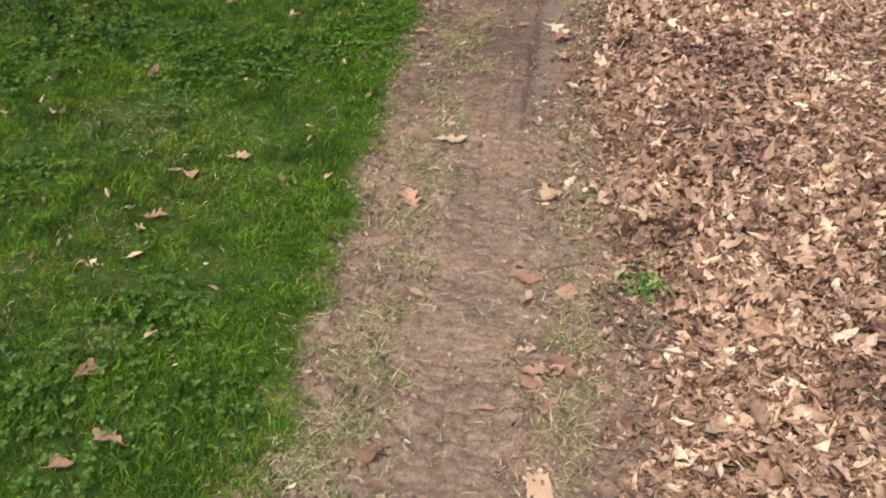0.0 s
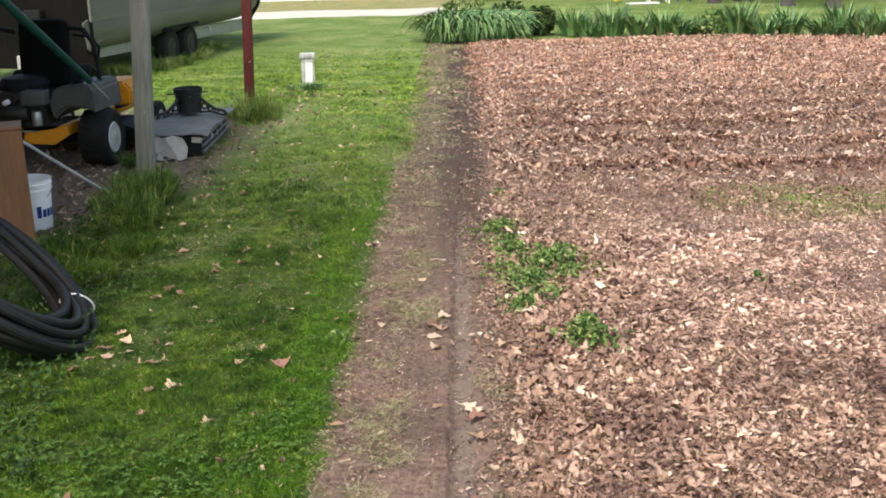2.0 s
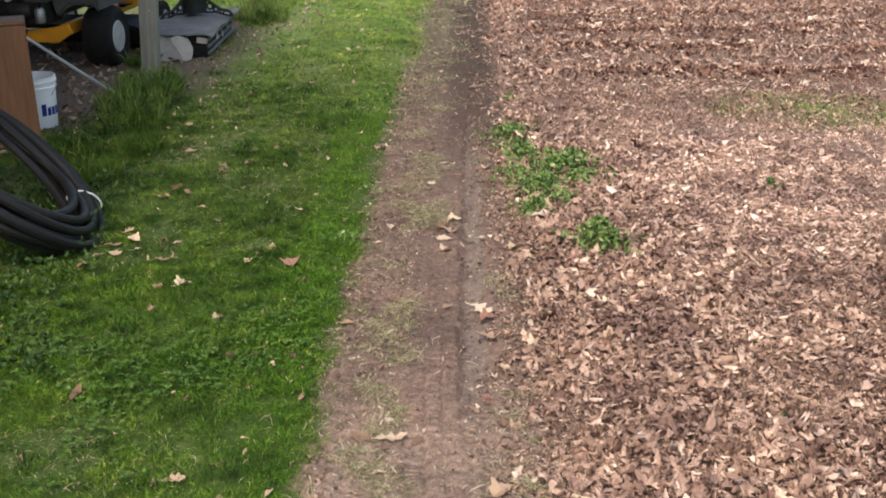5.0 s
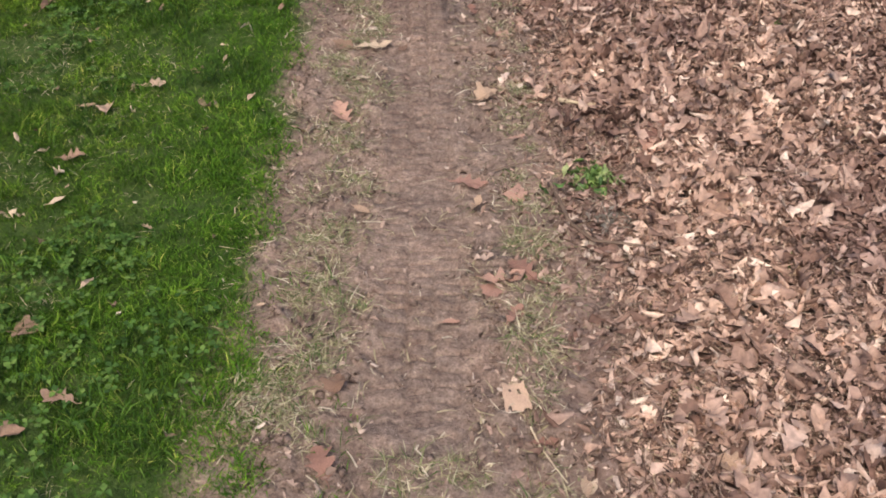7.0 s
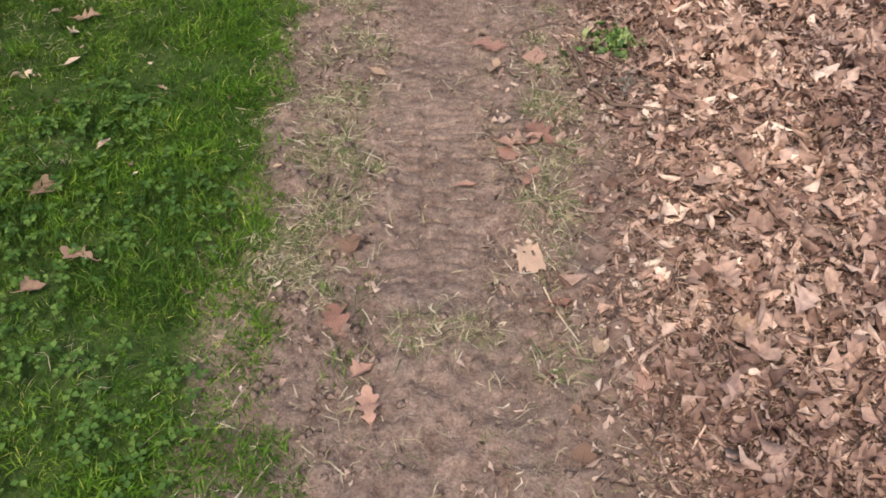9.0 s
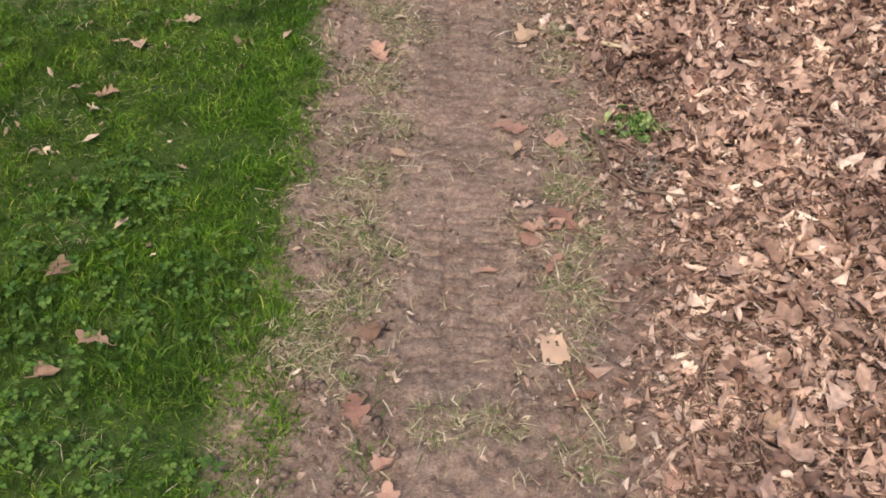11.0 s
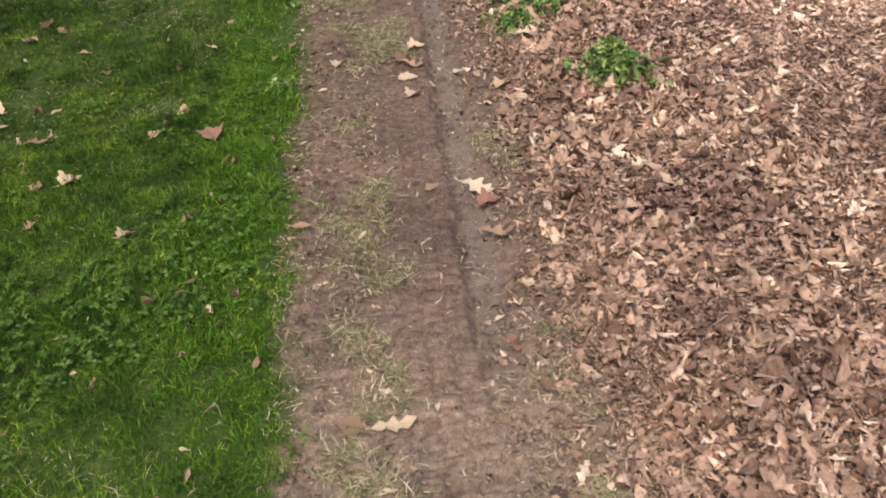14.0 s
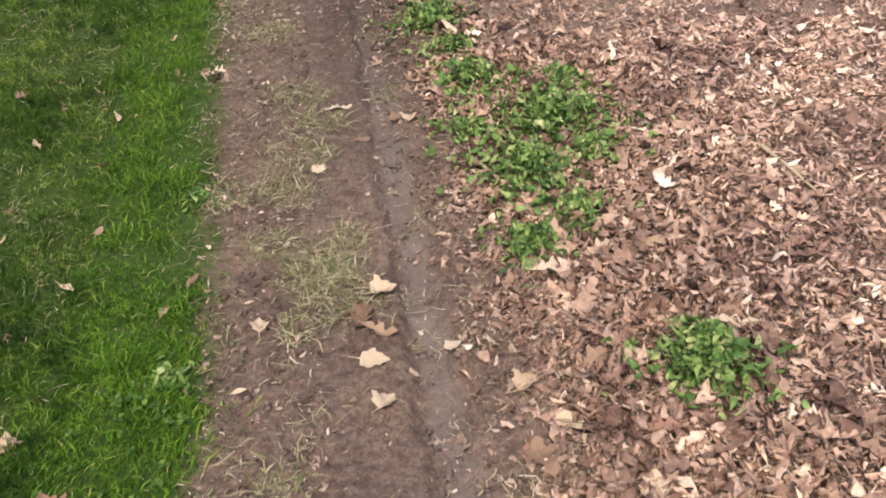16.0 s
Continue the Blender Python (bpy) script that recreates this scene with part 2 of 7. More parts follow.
M_RANK = grass_material("rank grass", [(0.0, (0.030, 0.066, 0.010)), (0.5, (0.068, 0.128, 0.022)), (0.85, (0.125, 0.19, 0.044)), (1.0, (0.26, 0.24, 0.12))], False)
M_POSTGRASS = grass_material("tall post grass", [(0.0, (0.044, 0.088, 0.026)), (0.5, (0.095, 0.165, 0.052)), (0.85, (0.175, 0.235, 0.09)), (1.0, (0.36, 0.34, 0.2))], False)
M_IVY = island_leaf("shade weeds", [(0.0, (0.014, 0.036, 0.008)), (0.6, (0.034, 0.074, 0.016)), (1.0, (0.075, 0.125, 0.032))])
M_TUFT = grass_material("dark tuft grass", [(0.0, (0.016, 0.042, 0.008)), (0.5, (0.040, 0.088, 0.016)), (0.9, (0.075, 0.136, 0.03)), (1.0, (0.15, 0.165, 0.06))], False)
M_CLOVER = island_leaf("clover leaves", [(0.0, (0.034, 0.080, 0.013)), (0.6, (0.066, 0.132, 0.022)), (1.0, (0.12, 0.19, 0.04))])
M_STRAW = island_leaf("dry stalks", [(0.0, (0.26, 0.22, 0.12)), (0.3, (0.44, 0.36, 0.23)), (0.55, (0.30, 0.24, 0.15)), (0.8, (0.50, 0.41, 0.30)), (1.0, (0.66, 0.57, 0.45))])
M_STEM = island_leaf("leaf stems", [(0.0, (0.06, 0.034, 0.026)), (0.45, (0.16, 0.095, 0.072)), (0.8, (0.30, 0.195, 0.15)), (1.0, (0.5, 0.38, 0.29))])
M_SPRIG = island_leaf("path grass", [(0.0, (0.08, 0.118, 0.036)), (0.25, (0.16, 0.18, 0.07)), (0.45, (0.28, 0.25, 0.135)), (0.75, (0.40, 0.34, 0.22)), (1.0, (0.54, 0.47, 0.34))])
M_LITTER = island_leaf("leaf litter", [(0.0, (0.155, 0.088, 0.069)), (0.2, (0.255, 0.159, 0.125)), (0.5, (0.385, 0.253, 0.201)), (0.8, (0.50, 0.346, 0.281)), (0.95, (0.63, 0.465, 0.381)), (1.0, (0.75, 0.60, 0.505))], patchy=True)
M_SCRAP = island_leaf("trodden scraps", [(0.0, (0.10, 0.065, 0.052)), (0.35, (0.20, 0.135, 0.108)), (0.7, (0.33, 0.228, 0.185)), (0.92, (0.46, 0.34, 0.28)), (1.0, (0.62, 0.50, 0.42))])
M_SHEDLEAF = island_leaf("blown leaves", [(0.0, (0.13, 0.085, 0.058)), (0.4, (0.27, 0.19, 0.13)), (0.8, (0.46, 0.35, 0.25)), (1.0, (0.66, 0.54, 0.42))])
M_FLECK = island_leaf("pale flecks", [(0.0, (0.44, 0.30, 0.245)), (0.5, (0.62, 0.46, 0.385)), (1.0, (0.80, 0.66, 0.57))])
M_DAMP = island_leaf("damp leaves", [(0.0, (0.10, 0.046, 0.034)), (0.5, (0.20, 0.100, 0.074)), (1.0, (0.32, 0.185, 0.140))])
M_LEAF = random_leaf("fallen leaf", [(0.0, (0.22, 0.132, 0.094)), (0.35, (0.36, 0.24, 0.17)), (0.7, (0.49, 0.355, 0.255)), (1.0, (0.64, 0.50, 0.37))])
M_PALELEAF = random_leaf("bleached leaf", [(0.0, (0.56, 0.43, 0.32)), (0.5, (0.66, 0.53, 0.41)), (1.0, (0.74, 0.62, 0.50))])
M_TORNLEAF = random_leaf("torn leaf", [(0.0, (0.56, 0.38, 0.275)), (1.0, (0.62, 0.43, 0.315))])
M_RUSSETLEAF = random_leaf("russet leaf", [(0.0, (0.24, 0.125, 0.095)), (0.5, (0.36, 0.205, 0.16)), (1.0, (0.46, 0.28, 0.215))])
M_WEED = island_leaf("weed leaves", [(0.0, (0.046, 0.100, 0.024)), (0.4, (0.105, 0.185, 0.046)), (0.8, (0.20, 0.285, 0.085)), (1.0, (0.38, 0.41, 0.19))], 0.55, 0.3)
M_STRAP = island_leaf("strap leaves", [(0.0, (0.040, 0.100, 0.038)), (0.5, (0.120, 0.245, 0.086)), (0.85, (0.24, 0.38, 0.15)), (1.0, (0.42, 0.44, 0.22))], 0.45, 0.3)
M_BOX = island_leaf("dark shrub leaves", [(0.0, (0.016, 0.036, 0.010)), (0.6, (0.045, 0.082, 0.022)), (1.0, (0.10, 0.145, 0.045))])
M_TWIG = plain("twig bark", (0.09, 0.055, 0.04), (0.22, 0.15, 0.11), 60, 0.85)
M_STICK = plain("bare stick", (0.42, 0.31, 0.2), (0.62, 0.5, 0.35), 60, 0.75)
M_ASHTUFT = plain("ash grey moss", (0.15, 0.125, 0.10), (0.30, 0.26, 0.22), 80, 0.9)
M_GREYWOOD = plain("weathered post wood", (0.165, 0.156, 0.138), (0.34, 0.32, 0.285), 9, 0.9, streak=(6, 6, 0.5))
M_REDWOOD = plain("red painted wood", (0.055, 0.011, 0.010), (0.105, 0.021, 0.018), 14, 0.7, streak=(5, 5, 0.6))
M_BROWNWOOD = plain("brown stained panel", (0.11, 0.052, 0.026), (0.225, 0.108, 0.052), 8, 0.6, streak=(6, 6, 0.5))
M_WHITEPLASTIC = plain("white plastic", (0.78, 0.78, 0.77), (0.87, 0.87, 0.86), 12, 0.4)
M_BLUEINK = plain("blue print", (0.01, 0.03, 0.16), (0.015, 0.045, 0.2), 20, 0.5)
M_HOSE = plain("black hose rubber", (0.006, 0.006, 0.0065), (0.020, 0.019, 0.019), 30, 0.5, spec=0.25)
M_BLACKPLASTIC = plain("black plastic", (0.005, 0.005, 0.0052), (0.015, 0.015, 0.0155), 25, 0.65, spec=0.15)
M_DARKSEAT = plain("black seat vinyl", (0.0022, 0.0022, 0.0024), (0.006, 0.006, 0.0062), 20, 0.8, spec=0.1)
M_CHARCOAL = plain("charcoal fender plastic", (0.055, 0.055, 0.055), (0.105, 0.105, 0.102), 20, 0.45)
M_YELLOW = plain("yellow mower paint", (0.56, 0.22, 0.012), (0.72, 0.32, 0.025), 14, 0.4)
M_TYRE = plain("tyre rubber", (0.006, 0.006, 0.006), (0.018, 0.017, 0.016), 30, 0.85)
M_RIM = plain("pale rim", (0.34, 0.33, 0.31), (0.52, 0.51, 0.48), 20, 0.5, 0.0)
M_STEEL = plain("dull steel", (0.3, 0.3, 0.3), (0.48, 0.48, 0.47), 25, 0.4, 0.7)
M_ENGINE = plain("oily engine metal", (0.014, 0.014, 0.014), (0.07, 0.067, 0.064), 30, 0.5, 0.5)
M_GREENPOLE = plain("dark green sleeve", (0.006, 0.05, 0.035), (0.012, 0.085, 0.06), 18, 0.5)
M_ROD = plain("grey aluminium rod", (0.4, 0.4, 0.39), (0.58, 0.57, 0.55), 30, 0.45, 0.3)
M_GREYSHEET = plain("weathered grey sheet", (0.11, 0.11, 0.108), (0.22, 0.218, 0.21), 15, 0.8)
M_PALEFLAP = plain("pale torn fabric", (0.26, 0.245, 0.225), (0.4, 0.38, 0.35), 18, 0.9)
M_CASTIRON = plain("black cast iron", (0.012, 0.014, 0.013), (0.035, 0.038, 0.036), 30, 0.55, 0.3)
M_WHITEPAINT = plain("white paint", (0.7, 0.7, 0.69), (0.82, 0.82, 0.81), 8, 0.5)
M_PEDESTAL = plain("stained white plastic", (0.20, 0.20, 0.185), (0.72, 0.72, 0.69), 9, 0.6, streak=(5, 5, 1.2))
M_HULL = plain("dull aluminium hull", (0.125, 0.121, 0.108), (0.215, 0.209, 0.188), 2.5, 0.5, 0.2, streak=(0.4, 0.4, 3))
M_DARKHULL = plain("near-black streaked hull", (0.0025, 0.0025, 0.0025), (0.010, 0.009, 0.008), 5, 0.75, 0.0, spec=0.1, streak=(5, 5, 0.5))
M_MAROON = plain("maroon panel", (0.040, 0.008, 0.012), (0.066, 0.013, 0.018), 10, 0.5)
M_SCREEN = plain("dark insect screen", (0.012, 0.013, 0.015), (0.026, 0.027, 0.03), 10, 0.5)
M_GREYTRIM = plain("grey rail", (0.12, 0.12, 0.13), (0.2, 0.2, 0.2), 10, 0.6)
M_SIDING = plain("pale green siding", (0.56, 0.62, 0.52), (0.68, 0.73, 0.62), 4, 0.6)
M_ROOF = plain("grey roof shingle", (0.1, 0.1, 0.1), (0.2, 0.195, 0.19), 8, 0.9)
M_PANE = plain("dark window glass", (0.02, 0.025, 0.028), (0.04, 0.045, 0.05), 4, 0.2, 0, 0.02, 0.25)
M_GRAVEL = plain("pale gravel", (0.42, 0.39, 0.34), (0.66, 0.63, 0.58), 30, 0.9, bumpy=0.5)
M_BARK = plain("pine bark", (0.045, 0.040, 0.038), (0.12, 0.108, 0.102), 10, 0.95, bumpy=0.8, streak=(4, 4, 0.7))
M_CROWN = island_leaf("tree leaves", [(0.0, (0.05, 0.11, 0.025)), (0.6, (0.11, 0.2, 0.05)), (1.0, (0.2, 0.3, 0.09))])
M_SLIDE = plain("yellow slide plastic", (0.66, 0.47, 0.02), (0.78, 0.58, 0.05), 8, 0.4)
M_BLUE = plain("blue steel tube", (0.03, 0.05, 0.16), (0.05, 0.08, 0.24), 10, 0.4)
M_YELLOWPAIL = plain("yellow plastic", (0.62, 0.5, 0.01), (0.76, 0.62, 0.03), 10, 0.4)
M_TABLEWOOD = plain("grey green table wood", (0.16, 0.16, 0.11), (0.3, 0.29, 0.2), 12, 0.8)
M_TIN = plain("ribbed tin roof", (0.3, 0.3, 0.3), (0.45, 0.45, 0.44), 4, 0.5, 0.5)


# ---- mesh helpers ----
def link(name, data, mat, parent=None, label="", m=None):
    ob = new(name, data)
    if mat and not data.materials:
        data.materials.append(mat)
    if parent:
        ob.parent = parent
    if m is not None:
        ob.matrix_basis = m
    if label:
        ob["label"] = label
    return ob


def smooth_mesh(bm, name, angle=35):
    me = bpy.data.meshes.new(name)
    bmesh.ops.recalc_face_normals(bm, faces=bm.faces)
    for e in bm.edges:
        e.smooth = not (len(e.link_faces) == 2 and e.calc_face_angle(0) > radians(angle))
    for f in bm.faces:
        f.smooth = True
    bm.to_mesh(me)
    bm.free()
    return me


def part(name, bm, mat, parent, label=""):
    return link(name, smooth_mesh(bm, name), mat, parent, label)


def thing(name, label, category, at=(0, 0, 0), rz=0, group="", kind="", rx=0, ry=0):
    ob = new(name)
    ob.empty_display_size = 0.1
    ob.matrix_basis = pose(*at, rx, ry, rz)
    return tagged(ob, label, category, group, kind)


def box(size, at=(0, 0, 0), rot=(0, 0, 0), bevel=0.004, bm=None, seg=1):
    b = bmesh.new()
    bmesh.ops.create_cube(b, size=1, matrix=Matrix.Diagonal((*size, 1)))
    if bevel:
        bmesh.ops.bevel(b, geom=b.edges[:], offset=min(bevel, min(size) * 0.45), segments=seg, affect="EDGES", profile=0.5)
    b.transform(pose(*at, *rot))
    return join(bm, b)


def join(bm, b):
    if bm is None:
        return b
    tmp = bpy.data.meshes.new("tmp")
    b.to_mesh(tmp)
    b.free()
    bm.from_mesh(tmp)
    bpy.data.meshes.remove(tmp)
    return bm


def lathe(profile, at=(0, 0, 0), rot=(0, 0, 0), n=24, bm=None):
    """A turned body: profile of (radius, height)."""
    b = bmesh.new()
    rings = []
    for r, z in profile:
        rings.append([b.verts.new((r * math.cos(2 * math.pi * k / n), r * math.sin(2 * math.pi * k / n), z)) for k in range(n)])
    for p, q in zip(rings, rings[1:]):
        for k in range(n):
            b.faces.new((p[k], p[(k + 1) % n], q[(k + 1) % n], q[k]))
    if profile[0][0] > 1e-4:
        b.faces.new(rings[0][::-1])
    if profile[-1][0] > 1e-4:
        b.faces.new(rings[-1])
    bmesh.ops.remove_doubles(b, verts=b.verts, dist=1e-5)
    b.transform(pose(*at, *rot))
    return join(bm, b)


def tube(points, radius, n=8, bm=None, closed=False):
    """A round bar along points; radius a number or one for each point."""
    b = bmesh.new()
    pts = [Vector(p) for p in points]
    rs = radius if isinstance(radius, (list, tuple)) else [radius] * len(pts)
    rings, side = [], None
    for k, p in enumerate(pts):
        a, c = (pts[k - 1] if k or closed else p), (pts[(k + 1) % len(pts)] if k < len(pts) - 1 or closed else p)
        d = (c - a).normalized()
        if side is None:
            side = d.orthogonal().normalized()
        side = (side - d * side.dot(d)).normalized()
        up = d.cross(side)
        rings.append([b.verts.new(p + rs[k] * (math.cos(2 * math.pi * j / n) * side + math.sin(2 * math.pi * j / n) * up)) for j in range(n)])
    pairs = list(zip(rings, rings[1:])) + ([(rings[-1], rings[0])] if closed else [])
    for p, q in pairs:
        for j in range(n):
            b.faces.new((p[j], p[(j + 1) % n], q[(j + 1) % n], q[j]))
    if not closed:
        b.faces.new(rings[0][::-1])
        b.faces.new(rings[-1])
    return join(bm, b)


def prism(outline, depth, at=(0, 0, 0), rot=(0, 0, 0), bevel=0.0, bm=None):
    """An outline in x and z, given depth along y."""
    b = bmesh.new()
    f = b.faces.new([b.verts.new((x, 0, z)) for x, z in outline])
    r = bmesh.ops.extrude_face_region(b, geom=[f])
    bmesh.ops.translate(b, verts=[v for v in r["geom"] if isinstance(v, bmesh.types.BMVert)], vec=(0, depth, 0))
    bmesh.ops.recalc_face_normals(b, faces=b.faces)
    if bevel:
        bmesh.ops.bevel(b, geom=b.edges[:], offset=bevel, segments=2, affect="EDGES")
    b.transform(pose(*at, *rot))
    return join(bm, b)


def thicken(bm, by):
    """Give a sheet of faces its thickness."""
    bm.normal_update()
    bmesh.ops.solidify(bm, geom=bm.faces[:], thickness=by)


def fast_mesh(name, verts, faces, rounded=False):
    """A mesh from arrays of places and triangles."""
    me = bpy.data.meshes.new(name)
    me.vertices.add(len(verts))
    me.vertices.foreach_set("co", np.ascontiguousarray(verts, np.float32).ravel())
    me.loops.add(3 * len(faces))
    me.loops.foreach_set("vertex_index", np.ascontiguousarray(faces, np.int32).ravel())
    me.polygons.add(len(faces))
    me.polygons.foreach_set("loop_start", np.arange(0, 3 * len(faces), 3, dtype=np.int32))
    if rounded:
        me.polygons.foreach_set("use_smooth", np.ones(len(faces), bool))
    me.update(calc_edges=True)
    me.validate()
    return me


R = np.random.default_rng(7)


def value_noise(x, y, scale, seed=0):
    """Smooth noise between 0 and 1 with cells of the given size."""
    table = np.random.default_rng(seed + 100).random((256, 256))
    u, v = np.asarray(x) / scale, np.asarray(y) / scale
    i, j = np.floor(u).astype(int), np.floor(v).astype(int)
    fu, fv = u - i, v - j
    fu, fv = fu * fu * (3 - 2 * fu), fv * fv * (3 - 2 * fv)
    g = lambda a, b: table[a % 256, b % 256]
    return (g(i, j) * (1 - fu) + g(i + 1, j) * fu) * (1 - fv) + (g(i, j + 1) * (1 - fu) + g(i + 1, j + 1) * fu) * fv


def smooth(v, lo, hi):
    t = np.clip((np.asarray(v, float) - lo) / (hi - lo), 0, 1)
    return t * t * (3 - 2 * t)


def lawn_edge(y):
    return np.interp(y, [0, 0.47, 0.58, 0.68, 0.75, 0.9, 1.4, 2.0, 2.8, 4.5, 7, 10, 13, 17], [-0.19, -0.20, -0.26, -0.33, -0.32, -0.33, -0.345, -0.39, -0.44, -0.47, -0.47, -0.44, -0.37, -0.36]) + 0.09 * (value_noise(y, 0 * y, 0.23, 3) - 0.5) + 0.07 * (value_noise(y, 0 * y, 0.09, 19) - 0.5) + 0.16 * smooth(y, 6, 11) * (value_noise(y, 0 * y, 0.6, 7) - 0.4)


def litter_edge(y):
    return np.interp(y, [0, 0.8, 1.3, 2.0, 2.6, 4, 6, 12, 18], [0.42, 0.38, 0.33, 0.27, 0.22, 0.25, 0.21, 0.18, 0.12]) + 0.10 * (value_noise(y, 0 * y, 0.31, 5) - 0.5) + 0.06 * (value_noise(y, 0 * y, 0.10, 15) - 0.5)


def bed_end(x):
    """Where the leaf-covered bed stops before the border plants."""
    return np.interp(x, [-0.5, 1.2, 3.6, 5.4, 6.6, 9.0], [17.95, 17.8, 17.95, 17.55, 17.05, 16.2])


def track_x(y):
    return np.interp(y, [0, 1, 1.8, 2.7, 4, 5.5, 8, 18], [-0.03, -0.03, -0.045, -0.085, -0.095, -0.085, -0.05, -0.08])


def ground_z(x, y):
    """The height of the earth: crumbs and clods, a trodden tread track and a smooth rut beside it, banked litter."""
    x, y = np.asarray(x, float), np.asarray(y, float)
    near = smooth(y, 14, 7)
    z = 0.012 * (value_noise(x, y, 0.45, 1) - 0.5) + 0.012 * (value_noise(x, y, 0.11, 2) - 0.5) * near
    crumbs = value_noise(x, y, 0.03, 4)
    bare = smooth(x, -0.52, -0.42) * smooth(x, 0.42, 0.3)
    u = x - track_x(y)
    tread = smooth(np.abs(u), 0.092, 0.078)
    z += near * bare * (1 - 0.75 * tread * smooth(y, 0.75, 1.1)) * (1 - 0.7 * smooth(np.abs(u - 0.145), 0.05, 0.03) * smooth(y, 2.4, 3.0) * smooth(y, 6.5, 5.0)) * (0.030 * np.maximum(crumbs - 0.42, 0) + 0.012 * (value_noise(x, y, 0.065, 16) - 0.5) + 0.006 * (value_noise(x, y, 0.014, 6) - 0.5))
    half = np.where(np.abs(u) < 0.029, 0.5, 0.0)
    wob = 0.22 * (value_noise(x, y, 0.06, 8) - 0.5)
    phase = (y / 0.046 + half + wob + 2.2 * np.abs(u)) % 1.0
    lug = smooth(phase, 0.0, 0.10) * smooth(phase, 1.0, 0.80)
    worn = np.clip(1.5 * value_noise(x, y, 0.3, 9), 0.25, 1) * np.interp(y, [0.8, 1.15, 2.6, 3.4, 6], [0.0, 1.0, 1.0, 0.6, 0.4])
    split = 0.35 + 0.65 * smooth(np.abs(np.abs(u) - 0.029), 0.0015, 0.007)
    z += near * tread * (np.interp(y, [0.8, 1.2, 2.2, 3.0], [0.0, -0.009, -0.011, -0.004]) + 0.0165 * worn * lug * split)
    z += near * 0.004 * smooth(np.abs(np.abs(u) - 0.108 - 0.03 * (value_noise(x, y, 0.15, 18) - 0.5)), 0.03, 0.0) * value_noise(x, y, 0.09, 12)
    uw = u + 0.016 * (value_noise(x, y, 0.14, 17) - 0.5)
    rut = smooth(uw, 0.072, 0.108) * smooth(uw, 0.225, 0.15) * smooth(y, 2.3, 3.0) * smooth(y, 8.5, 5.5)
    z += rut * -0.028
    z += 0.02 * smooth(x, 0.28, 0.6) * smooth(y, 19, 17) * (0.4 + value_noise(x, y, 0.6, 11)) + 0.035 * smooth(x, 0.5, 1.2) * (value_noise(x, y, 0.9, 13) - 0.4) * smooth(y, 18, 15) * smooth(y, 5, 7)
    z += 0.035 * np.sin(2 * np.pi * (y + 0.3 * value_noise(x, y, 1.1, 14)) / 0.95) * smooth(x, 0.3, 0.8) * smooth(y, 6.6, 7.8) * smooth(y, 14, 11)
    z += 0.015 * smooth(x, -0.45, -0.62) * smooth(y, 30, 16)
    return z


def axis(*pieces):
    out = [np.arange(a, b, s) for a, b, s in pieces]
    return np.unique(np.round(np.concatenate(out + [[pieces[-1][1]]]), 5))


# ---- the ground: one sheet to the horizon ----
gx = axis((-600, -100, 100), (-100, -20, 10), (-20, -4, 2), (-4, -1.2, 0.35), (-1.2, -0.55, 0.05), (-0.55, -0.2, 0.014), (-0.2, 0.09, 0.0064), (0.09, 0.42, 0.0145), (0.42, 1.2, 0.045), (1.2, 4, 0.35), (4, 10, 0.5), (10, 100, 10), (100, 600, 100))
gy = axis((-400, -20, 38), (-20, -1, 1.9), (-1, 0.5, 0.1), (0.5, 0.9, 0.009), (0.9, 2.3, 0.0046), (2.3, 2.8, 0.0058), (2.8, 4.8, 0.0095), (4.8, 7, 0.018), (7, 14, 0.05), (14, 30, 0.4), (30, 100, 10), (100, 900, 100))
GX, GY = np.meshgrid(gx, gy)
gv = np.stack([GX, GY, ground_z(GX, GY)], -1).reshape(-1, 3)
idx = np.arange(GX.size).reshape(GX.shape)
q = np.stack([idx[:-1, :-1], idx[:-1, 1:], idx[1:, 1:], idx[1:, :-1]], -1).reshape(-1, 4)
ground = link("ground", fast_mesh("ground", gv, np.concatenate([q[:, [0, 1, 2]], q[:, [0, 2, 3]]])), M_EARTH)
ground.data.polygons.foreach_set("use_smooth", np.ones(len(ground.data.polygons), bool))
tagged(ground, "bare brown earth strip between lawn and leaf litter", "ground", kind="structure")

# gravel drive beyond the lawn
bm = bmesh.new()
xs = np.linspace(-60, 0.05, 90)
rows_ = [[bm.verts.new((x, y + 0.12 * math.sin(x * 1.7 + y), 0.012 + (0.02 if 0 < k < 3 else -0.02))) for x in xs] for k, y in enumerate((24.4, 24.9, 26.4, 26.9))]
for a, b in zip(rows_, rows_[1:]):
    for k in range(len(xs) - 1):
        bm.faces.new((a[k], a[k + 1], b[k + 1], b[k]))
tagged(part("road", bm, M_GRAVEL, None), "pale gravel drive crossing behind the lawn", "driveway", kind="structure")


# ---- grass ----
def in_view(x, y, margin=0.35):
    """The wedge of ground that the walk passes over or looks across."""
    return np.abs(x) < 0.46 * (y + 0.9) + margin


